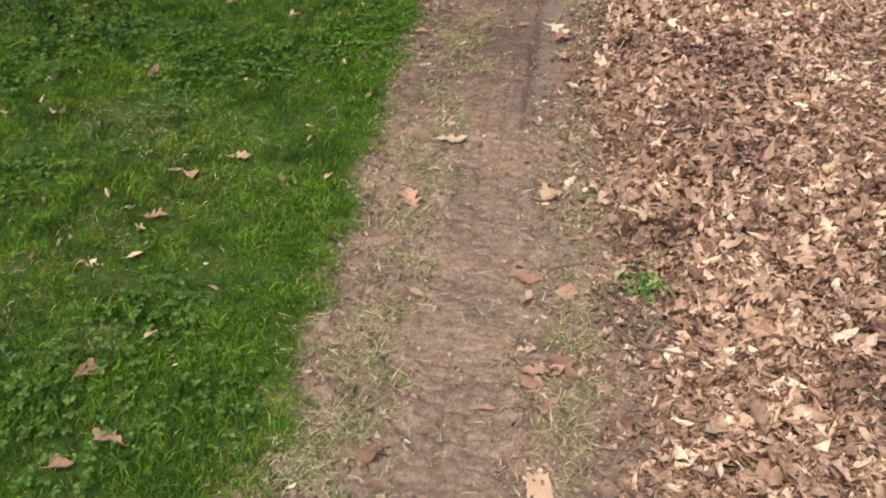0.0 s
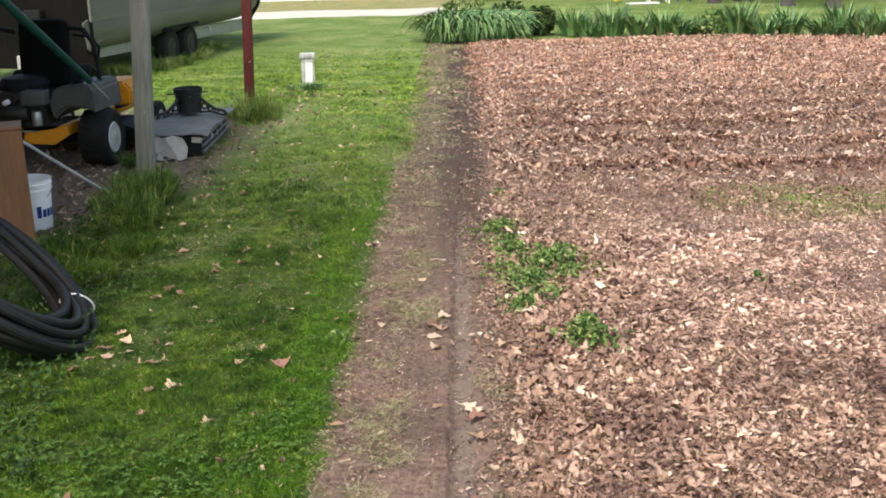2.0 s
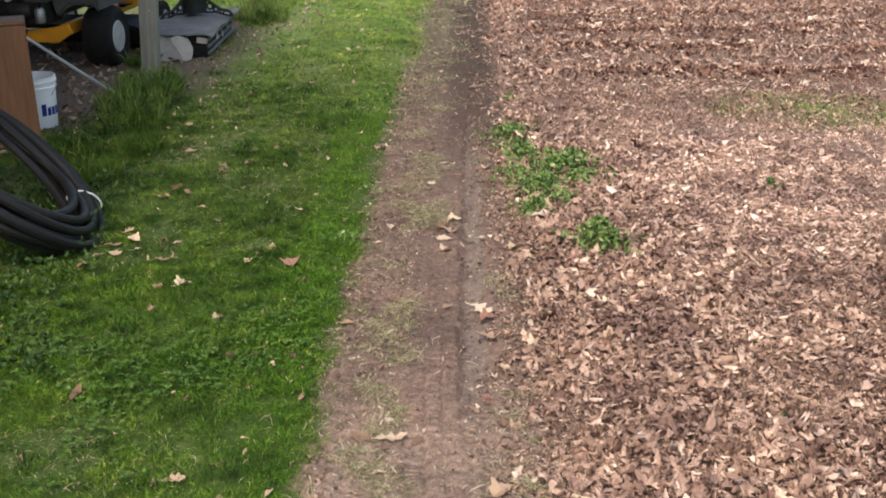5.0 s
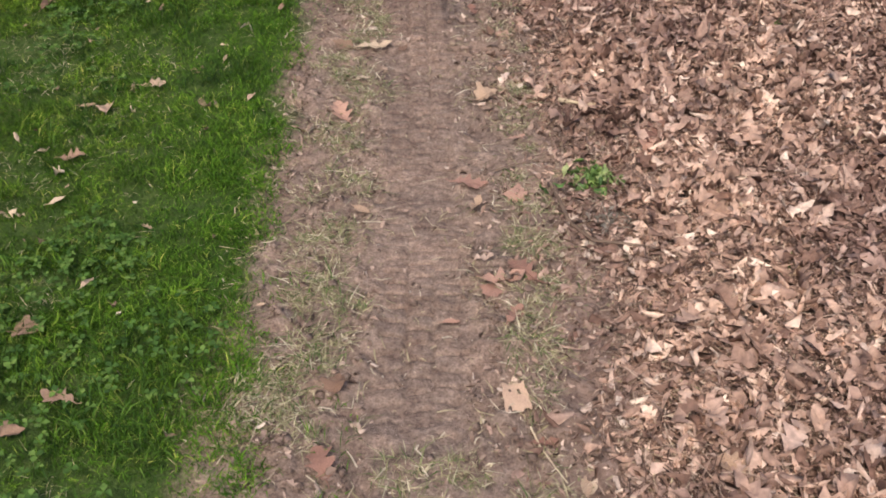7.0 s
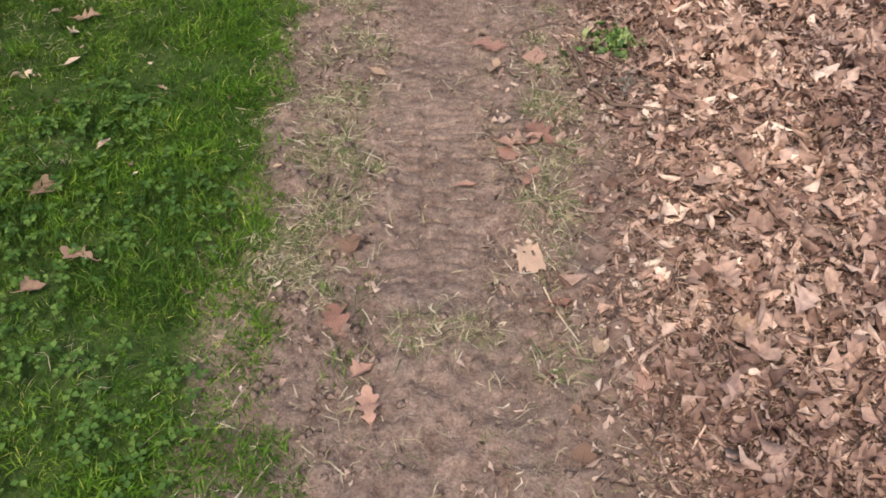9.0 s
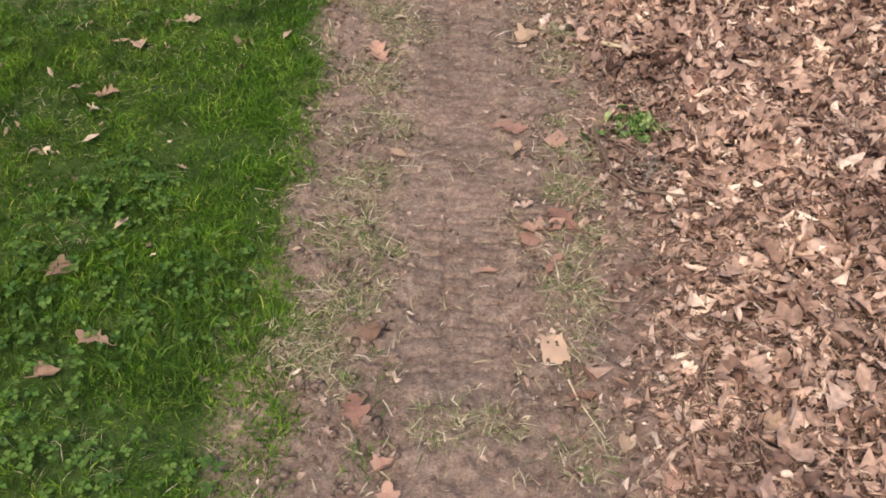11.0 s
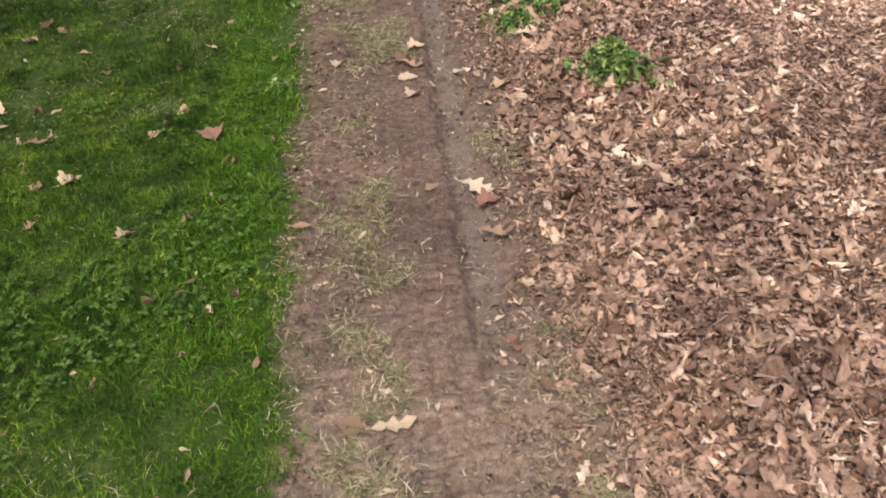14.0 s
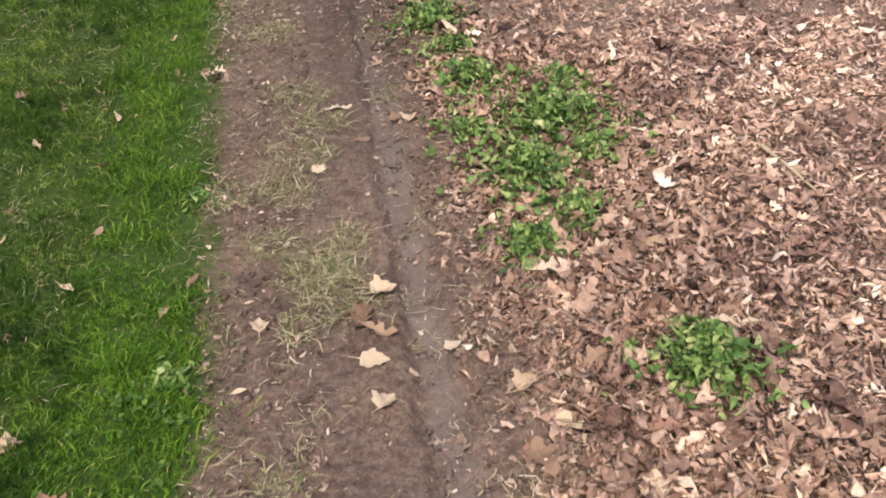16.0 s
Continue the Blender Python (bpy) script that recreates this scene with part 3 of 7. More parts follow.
def blades(x, y, height, width, lean, base=None, curl=0.35):
    """Grass blades, widest below the middle and bent there, each standing at its own place."""
    n = len(x)
    a, la = R.random(n) * 2 * np.pi, R.random(n) * 2 * np.pi
    side = np.stack([np.cos(a), np.sin(a), 0 * a], -1) * (width / 2)[:, None]
    lean_v = np.stack([np.cos(la), np.sin(la), 0 * la], -1) * (lean * height)[:, None]
    z0 = (ground_z(x, y) if base is None else base) - 0.004
    p = np.stack([x, y, z0], -1)
    up = np.zeros((n, 3))
    up[:, 2] = height
    mid = p + up * 0.5 + lean_v * curl
    tip = p + up * (1 - 0.35 * np.minimum(lean, 1.2))[:, None] + lean_v
    v = np.stack([p, mid - side, mid + side, tip], 1).reshape(-1, 3)
    return v, (np.arange(n)[:, None, None] * 4 + np.array([[0, 2, 1], [1, 2, 3]])).reshape(-1, 3)


def merged(chunks):
    vs, fs, k = [], [], 0
    for v, f in chunks:
        vs.append(v)
        fs.append(f + k)
        k += len(v)
    return np.concatenate(vs), np.concatenate(fs)


def scatter(n, x0, x1, y0, y1):
    return R.uniform(x0, x1, n), R.uniform(y0, y1, n)


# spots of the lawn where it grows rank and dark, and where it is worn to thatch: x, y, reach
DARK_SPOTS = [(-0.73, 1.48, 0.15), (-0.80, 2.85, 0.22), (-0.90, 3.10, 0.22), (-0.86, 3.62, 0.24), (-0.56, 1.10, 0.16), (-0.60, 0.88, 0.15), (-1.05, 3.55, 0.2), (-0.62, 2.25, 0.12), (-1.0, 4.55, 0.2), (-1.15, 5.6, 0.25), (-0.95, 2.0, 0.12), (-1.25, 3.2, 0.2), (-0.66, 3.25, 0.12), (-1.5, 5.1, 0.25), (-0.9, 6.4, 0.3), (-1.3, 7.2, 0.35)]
WORN_SPOTS = [(-1.32, 4.45, 0.22), (-1.40, 4.05, 0.2), (-1.20, 2.35, 0.16), (-0.65, 0.72, 0.08), (-1.05, 4.95, 0.16), (-1.45, 5.9, 0.22), (-1.08, 1.75, 0.12), (-1.75, 5.5, 0.2), (-0.98, 4.1, 0.12), (-0.86, 1.30, 0.07), (-0.50, 3.45, 0.06), (-0.49, 3.12, 0.06)]


def spot_field(spots, x, y):
    """How far inside the nearest of some spots a place lies, with a ragged rim."""
    near = np.zeros(len(x))
    for sx, sy, r in spots:
        near = np.maximum(near, smooth(np.hypot(x - sx, (y - sy) * 0.8) / r, 1.25, 0.45))
    return near * smooth(value_noise(x, y, 0.07, 61), 0.15, 0.55)


def near_lawn():
    x, y = scatter(520000, -2.6, -0.1, 0.3, 4.6)
    xf, yf = scatter(150000, -3.5, -0.2, 4.6, 6.6)
    x, y = np.concatenate([x, xf]), np.concatenate([y, yf])
    e = lawn_edge(y)
    gap = value_noise(x, y, 0.055, 21)
    thick = smooth(e - x, -0.015, 0.07) * (0.55 + 0.6 * value_noise(x, y, 0.25, 22)) * np.where(gap < 0.3, 0.35, 1)
    spread = smooth(x - e, np.interp(y, [1.0, 2.0], [0.24, 0.13]), 0.0) * smooth(value_noise(x, y, 0.09, 28), 0.5, 0.8) * np.interp(y, [0.6, 1.2, 2.0, 3.5, 6], [0.35, 0.25, 0.10, 0.10, 0.12])
    thick = np.maximum(thick, spread) * (1 - 0.8 * spot_field(WORN_SPOTS, x, y)) * np.interp(y, [0.45, 0.8], [0.75, 1])
    keep = (R.random(len(x)) < thick) & in_view(x, y, 0.2)
    x, y = x[keep], y[keep]
    tuft = value_noise(x, y, 0.11, 23) * 0.6 + value_noise(x, y, 0.045, 62) * 0.4
    lit_strip = smooth(x, -0.86, -0.72) * smooth(y, 2.2, 3.2)
    h = (0.010 + 0.042 * tuft ** 1.6) * R.uniform(0.5, 1.35, len(x)) * (1 + 0.25 * lit_strip)
    return blades(x, y, h, R.uniform(0.0014, 0.0034, len(x)) * np.interp(y, [2.5, 5], [1, 1.35]), R.uniform(0.25, 1.7, len(x)))


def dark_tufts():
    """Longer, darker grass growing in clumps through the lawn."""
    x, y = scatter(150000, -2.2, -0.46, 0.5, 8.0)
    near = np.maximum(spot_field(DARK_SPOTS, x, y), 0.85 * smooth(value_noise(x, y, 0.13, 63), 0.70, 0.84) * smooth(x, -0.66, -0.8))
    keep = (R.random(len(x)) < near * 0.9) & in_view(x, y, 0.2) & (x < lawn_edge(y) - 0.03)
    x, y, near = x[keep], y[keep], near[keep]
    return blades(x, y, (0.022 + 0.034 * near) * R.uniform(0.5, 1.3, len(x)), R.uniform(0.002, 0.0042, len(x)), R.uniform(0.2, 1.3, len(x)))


def lawn_thatch():
    """Dead straw-coloured blades lying flat in the lawn, thickest on the worn spots."""
    x, y = scatter(105000, -2.4, -0.4, 0.5, 11.0)
    worn = spot_field(WORN_SPOTS, x, y)
    edge = smooth(np.abs(x - lawn_edge(y)), 0.07, 0.0) * smooth(value_noise(x, y, 0.12, 64), 0.4, 0.7)
    keep = (R.random(len(x)) < 0.10 + 0.75 * worn + 0.6 * edge + 0.45 * smooth(value_noise(x, y, 0.4, 65), 0.5, 0.75) * smooth(x, -0.72, -0.85)) & in_view(x, y, 0.2) & (x < lawn_edge(y) + 0.05)
    x, y = x[keep], y[keep]
    xf, yf = scatter(26000, -0.5, 0.12, 5.5, 18.6)
    far = R.random(len(xf)) < smooth(value_noise(xf, yf, 0.3, 67) + 0.35 * smooth(xf, -0.05, -0.3) - 0.25 * smooth(xf, -0.08, 0.1), 0.4, 0.75) * smooth(yf, 5.5, 8.0)
    xf, yf = xf[far], yf[far]
    wide = np.concatenate([np.interp(y, [4, 10], [1, 2.2]), np.interp(yf, [6, 16], [1.6, 4.0])])
    x, y = np.concatenate([x, xf]), np.concatenate([y, yf])
    z = ground_z(x, y) + 0.012 * R.random(len(x))
    return blades(x, y, wide ** 0.6 * R.uniform(0.006, 0.016, len(x)), wide * R.uniform(0.0012, 0.0026, len(x)), R.uniform(1.5, 4.5, len(x)), z)


def mid_lawn():
    x, y = scatter(175000, -4.5, -0.3, 6.5, 18)
    keep = (x < lawn_edge(y) + R.normal(0, 0.02, len(x))) & in_view(x, y) & ((x > -2.25 + 0.15 * value_noise(y, x, 0.6, 24)) | (y > 11.5 + 0.6 * R.random(len(x)))) & (R.random(len(x)) < (0.35 + 0.8 * value_noise(x, y, 0.3, 25)) * smooth(y, 18, 11.5) * (1 - 0.95 * np.exp(-((x + np.interp(y, [7, 9, 11], [1.95, 1.85, 1.68])) / 0.30) ** 2) * (y > 6.8) * (y < 11.6) * smooth(value_noise(x, y, 0.4, 76), 0.1, 0.4)))
    x, y = x[keep], y[keep]
    h = (0.02 + 0.035 * value_noise(x, y, 0.3, 26)) * R.uniform(0.6, 1.3, len(x))
    return blades(x, y, h, R.uniform(0.005, 0.010, len(x)) * np.interp(y, [10, 16], [1, 1.5]), R.uniform(0.5, 1.6, len(x)))


def outer_lawn():
    """Coarser grass over the rest of the lawn, beside and behind the walk."""
    x, y = scatter(18000, -2.7, -0.4, -3.4, 14)
    xf, yf = scatter(24000, -24, 24, 11.0, 44)
    xb, yb = scatter(7000, -9, 11, -9, -3.2)
    x, y = np.concatenate([x, xf, xb]), np.concatenate([y, yf, yb])
    drive = (y > 24.3) & (y < 27.0) & (x < 0.5)
    bed = (y < 18.9) & (y > -3.2) & (x > lawn_edge(np.maximum(y, 0)))
    shed = (y < 10.8) & (y > -3.2) & (x < -2.3)
    keep = ~in_view(x, y) & ~drive & ~bed & ~shed & (~((y > 12) & (x < -4.3) & (y < 21) & (x > -9)))
    x, y = x[keep], y[keep]
    wide = np.where((y > 11) | (y < -3), 2.2, 1.0)
    return blades(x, y, R.uniform(0.025, 0.05, len(x)) * wide ** 0.5, R.uniform(0.007, 0.016, len(x)) * wide, R.uniform(0.6, 1.8, len(x)))


def far_lawn():
    x, y = scatter(130000, -13, 16, 11.0, 42)
    xp, yp = scatter(3500, -0.45, -0.1, 8.0, 18.5)
    x, y = np.concatenate([x, xp]), np.concatenate([y, yp])
    drive = (y > 24.3) & (y < 27.0) & (x < 0.5)
    bed = (y < 18.9) & (x > -0.35) & ((x > 0.25) | (R.random(len(x)) > 0.45 * smooth(y, 8, 14)))
    keep = in_view(x, y) & (R.random(len(x)) < smooth(y, 10.8, 13.5)) & ~drive & ~bed & ((y < 24) | (R.random(len(x)) < np.where(x < 0.3, 0.25, 0.6)))
    x, y = x[keep], y[keep]
    h = (0.014 + 0.03 * value_noise(x, y, 0.5, 27) ** 2) * R.uniform(0.6, 1.3, len(x)) * np.where(y > 24, 1.5, 1)
    return blades(x, y, h, R.uniform(0.008, 0.016, len(x)), R.uniform(1.6, 3.4, len(x)))


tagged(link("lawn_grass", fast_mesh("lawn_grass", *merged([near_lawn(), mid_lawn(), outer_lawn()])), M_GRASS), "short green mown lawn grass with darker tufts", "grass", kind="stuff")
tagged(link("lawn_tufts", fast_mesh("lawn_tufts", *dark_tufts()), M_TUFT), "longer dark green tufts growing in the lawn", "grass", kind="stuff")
tagged(link("lawn_thatch", fast_mesh("lawn_thatch", *lawn_thatch()), M_SPRIG), "dead straw-coloured blades lying in the lawn", "grass", kind="stuff")
tagged(link("far_lawn_grass", fast_mesh("far_lawn_grass", *far_lawn()), M_FARGRASS), "yellow-green lawn beyond the posts with painted-in sunlight", "grass", kind="stuff")


def clover_mat():
    """Low clover leaves among the lawn, three leaflets each."""
    x, y = scatter(6000, -2.2, -0.42, 0.35, 4.2)
    keep = (R.random(len(x)) < smooth(value_noise(x, y, 0.28, 31) + 0.25 * smooth(y, 1.6, 1.0) + 0.15 * smooth(np.abs(y - 3.0), 0.7, 0.2), 0.5, 0.8)) & in_view(x, y) & (x < lawn_edge(y) - 0.05)
    x, y = x[keep], y[keep]
    n = len(x)
    z = ground_z(x, y) + R.uniform(0.018, 0.042, n)
    chunks = []
    s = R.uniform(0.005, 0.0105, n)
    turn = R.random(n) * 6.28
    for k in range(3):
        a = turn + k * 2.094
        d, w = np.stack([np.cos(a), np.sin(a)], -1), np.stack([-np.sin(a), np.cos(a)], -1)
        c = np.stack([x, y], -1)
        ring = [c, c + d * s[:, None] * 0.9 + w * s[:, None] * 0.75, c + d * s[:, None] * 1.7, c + d * s[:, None] * 0.9 - w * s[:, None] * 0.75]
        zz = [z, z + 0.3 * s, z + R.normal(0, 0.3, n) * s, z + 0.3 * s]
        v = np.stack([np.concatenate([r, q_[:, None]], -1) for r, q_ in zip(ring, zz)], 1).reshape(-1, 3)
        chunks.append((v, (np.arange(n)[:, None, None] * 4 + np.array([[0, 1, 2], [0, 2, 3]])).reshape(-1, 3)))
    return merged(chunks)


tagged(link("clover", fast_mesh("clover", *clover_mat()), M_CLOVER), "small clover leaves growing among the lawn", "clover", kind="stuff")


def tufts(spots, per, spread, height, width, lean, seed):
    """Blades in clumps round spots (x, y, size)."""
    r = np.random.default_rng(seed)
    xs_, ys_, hs = [], [], []
    for x, y, s in spots:
        n = int(per * s)
        rad, a = spread * s * np.sqrt(r.random(n)), r.random(n) * 6.28
        xs_.append(x + rad * np.cos(a))
        ys_.append(y + rad * np.sin(a))
        hs.append(height * r.uniform(0.45, 1.2, n) * min(1.4, 0.5 + 0.5 * s))
    x, y, h = np.concatenate(xs_), np.concatenate(ys_), np.concatenate(hs)
    return blades(x, y, h, width * R.uniform(0.6, 1.3, len(x)), R.uniform(*lean, len(x)))


def strip_grass():
    """Short pale grass scattered in patches over both edges of the bare strip."""
    x, y = scatter(44000, -0.5, 0.46, 0.45, 8.0)
    off = np.abs(x - track_x(y))
    patch = smooth(value_noise(x, y, 0.11, 45), 0.45, 0.75) * smooth(off, 0.085, 0.14) * np.where(x > 0, np.interp(y, [0.6, 1.7, 2.4, 7], [0.75, 0.7, 0.45, 0.3]), 0.8)
    near = smooth(y, 1.0, 0.7) * smooth(value_noise(x, y, 0.09, 66), 0.4, 0.75)
    keep = R.random(len(x)) < np.maximum(patch, near) * 0.55
    x, y = x[keep], y[keep]
    return blades(x, y, R.uniform(0.006, 0.022, len(x)), R.uniform(0.0014, 0.003, len(x)), R.uniform(0.6, 3.6, len(x)))


tagged(link("strip_grass", fast_mesh("strip_grass", *strip_grass()), M_SPRIG), "thin pale grass scattered along the bare strip", "grass", kind="stuff")
SPRIGS = [(-0.26, 3.34, 1.3), (-0.25, 3.2, 0.9), (-0.14, 4.51, 1.5), (-0.2, 4.6, 1.2), (-0.3, 4.75, 1.0), (-0.22, 5.2, 1.4), (-0.16, 4.62, 1.2), (-0.24, 4.4, 0.9), (-0.25, 5.0, 1.2), (-0.16, 5.4, 1.2), (-0.1, 4.75, 0.8), (-0.42, 5.0, 1.0), (0.16, 3.72, 0.9), (0.2, 3.6, 0.7), (-0.25, 1.93, 0.7), (-0.3, 2.32, 0.9),
          (-0.32, 1.7, 0.5), (-0.27, 1.33, 0.8), (-0.05, 0.81, 0.7), (0.06, 0.82, 0.6), (0.23, 1.5, 0.9), (-0.25, 1.15, 0.9), (0.2, 1.2, 0.8), (-0.28, 1.47, 0.8), (0.2, 2.2, 0.6), (-0.24, 2.1, 0.5), (-0.34, 1.0, 1.2),
          (-0.2, 5.6, 1.3), (-0.28, 6.1, 1.2), (-0.15, 6.8, 1.1), (0.1, 5.6, 0.6), (-0.3, 3.9, 0.6), (0.19, 2.75, 0.6), (-0.22, 2.65, 0.7), (-0.27, 7.6, 1.2), (0.24, 1.35, 0.8), (-0.32, 3.1, 0.6)]
SPRIGS += [(-0.25 + 0.06 * math.sin(k * 4.7), 0.9 + 0.115 * k + 0.04 * math.sin(k * 2.9), 0.4 + 0.55 * math.sin(k * 1.9) ** 2) for k in range(24)]
SPRIGS += [(0.21 + 0.05 * math.sin(k * 3.1), 0.75 + 0.13 * k, 0.3 + 0.5 * math.sin(k * 2.3 + 1) ** 2) for k in range(15)]
tagged(link("path_grass", fast_mesh("path_grass", *tufts(SPRIGS, 250, 0.078, 0.026, 0.0030, (0.7, 3.4), 41)), M_SPRIG), "sparse pale grass sprigs on the bare strip", "grass", kind="stuff")


# ---- dry leaves ----
def leaf_outline(kind):
    """Half outline (along, across) of a leaf of unit length, stalk at 0."""
    if kind == "oak":
        return [(0.0, 0.012), (0.12, 0.022), (0.20, 0.10), (0.27, 0.17), (0.31, 0.11), (0.37, 0.10), (0.46, 0.25), (0.53, 0.30), (0.56, 0.17), (0.61, 0.13), (0.70, 0.25), (0.77, 0.26), (0.80, 0.15), (0.86, 0.13), (0.93, 0.12), (1.0, 0.03)]
    if kind == "maple":
        return [(0.0, 0.012), (0.2, 0.03), (0.22, 0.26), (0.36, 0.27), (0.42, 0.39), (0.55, 0.36), (0.6, 0.24), (0.76, 0.22), (0.82, 0.14), (1.0, 0.02)]
    if kind == "lobed":
        return [(0.0, 0.02), (0.22, 0.17), (0.34, 0.07), (0.52, 0.28), (0.62, 0.10), (0.8, 0.2), (1.0, 0.03)]
    if kind == "ovate":
        return [(0.0, 0.01), (0.12, 0.03), (0.3, 0.2), (0.55, 0.26), (0.8, 0.15), (1.0, 0.01)]


def leaf_arrays(kind, thick=False):
    """Template: a midrib and two sides, as places and triangles."""
    if kind == "shard":
        rim = [(0.5 + r * math.cos(a), 0.62 * r * math.sin(a), 0.0) for a, r in zip((0.0, 0.9, 1.7, 2.6, 3.5, 4.4, 5.3), (0.5, 0.36, 0.46, 0.38, 0.5, 0.3, 0.48))]
        return np.array([(0.5, 0.0, 0.0)] + rim), np.array([(0, k + 1, (k + 1) % 7 + 1) for k in range(7)])
    if kind in ("bit", "strip"):
        w = 1.0 if kind == "bit" else 0.3
        v = [(0, 0, 0), (1, 0, 0), (0.3, 0.24 * w, 0), (0.72, 0.17 * w, 0), (0.36, -0.21 * w, 0), (0.78, -0.14 * w, 0)]
        return np.array(v, float), np.array([(0, 1, 3), (0, 3, 2), (1, 0, 5), (0, 4, 5)])
    half = leaf_outline(kind)
    n = len(half)
    v = [(a, 0.0, 0.0) for a, _ in half] + [(a, w, 0.0) for a, w in half] + [(a, -w, 0.0) for a, w in half]
    f = []
    for k in range(n - 1):
        f += [(k, k + 1, n + k + 1), (k, n + k + 1, n + k), (k + 1, k, 2 * n + k), (k + 1, 2 * n + k, 2 * n + k + 1)]
    return np.array(v), np.array(f)


def leaf_field(kind, x, y, size, z, tilt, rng):
    """Many leaves of one kind, each curled, folded, turned and tilted its own way."""
    t, f = leaf_arrays(kind)
    n = len(x)
    u, w = t[:, 0] - 0.5, t[:, 1]
    bend, fold, twist = rng.normal(0, 0.9, n), np.abs(rng.normal(0.1, 0.35, n)), rng.normal(0, 0.9, n)
    roll = 0.3 + rng.gamma(1.3, 2.6, n)
    wav, ph = rng.uniform(0, 0.14, n), rng.random(n) * 6.28
    sx, sy = size, size * rng.uniform(0.55, 1.25, n)
    px = u[None] * sx[:, None]
    ww = w[None] + rng.normal(0, 0.06, (n, len(t))) * {"bit": 1.5, "strip": 0.8, "ovate": 0.6, "shard": 1.1, "oak": 0.3}.get(kind, 0.6)
    around = np.clip(roll[:, None] * ww, -2.4, 2.4)
    py = np.sin(around) / roll[:, None] * sy[:, None]
    px = px + rng.normal(0, 0.05, (n, len(t))) * size[:, None] * (kind == "shard")
    pz = size[:, None] * ((1 - np.cos(around)) / roll[:, None] + bend[:, None] * u[None] ** 2 + fold[:, None] * np.abs(w[None]) + twist[:, None] * u[None] * w[None] + wav[:, None] * np.sin(9 * u[None] + ph[:, None]) + rng.normal(0, 0.035, (n, len(t))))
    p = np.stack([px, py, pz], -1)
    a, b, c = rng.normal(0, 1, n) * tilt, rng.normal(0, 1, n) * tilt, rng.random(n) * 6.28
    flip = np.where(rng.random(n) < 0.5, 0, np.pi)
    a = a + flip
    ca, sa, cb, sb, cc, sc = np.cos(a), np.sin(a), np.cos(b), np.sin(b), np.cos(c), np.sin(c)
    p = np.stack([p[..., 0], p[..., 1] * ca[:, None] - p[..., 2] * sa[:, None], p[..., 1] * sa[:, None] + p[..., 2] * ca[:, None]], -1)
    p = np.stack([p[..., 0] * cb[:, None] + p[..., 2] * sb[:, None], p[..., 1], -p[..., 0] * sb[:, None] + p[..., 2] * cb[:, None]], -1)
    p = np.stack([p[..., 0] * cc[:, None] - p[..., 1] * sc[:, None], p[..., 0] * sc[:, None] + p[..., 1] * cc[:, None], p[..., 2]], -1)
    p += np.stack([x, y, z], -1)[:, None]
    return p.reshape(-1, 3), (np.arange(n)[:, None, None] * len(t) + f).reshape(-1, 3)


def litter_loft(x, y):
    """How high the loose litter lies on the earth: lumps, with holes between them."""
    loft = 0.010 + 0.030 * value_noise(x, y, 0.16, 35) + 0.022 * value_noise(x, y, 0.06, 37)
    return loft * smooth(np.asarray(x) - litter_edge(y), -0.02, 0.22)


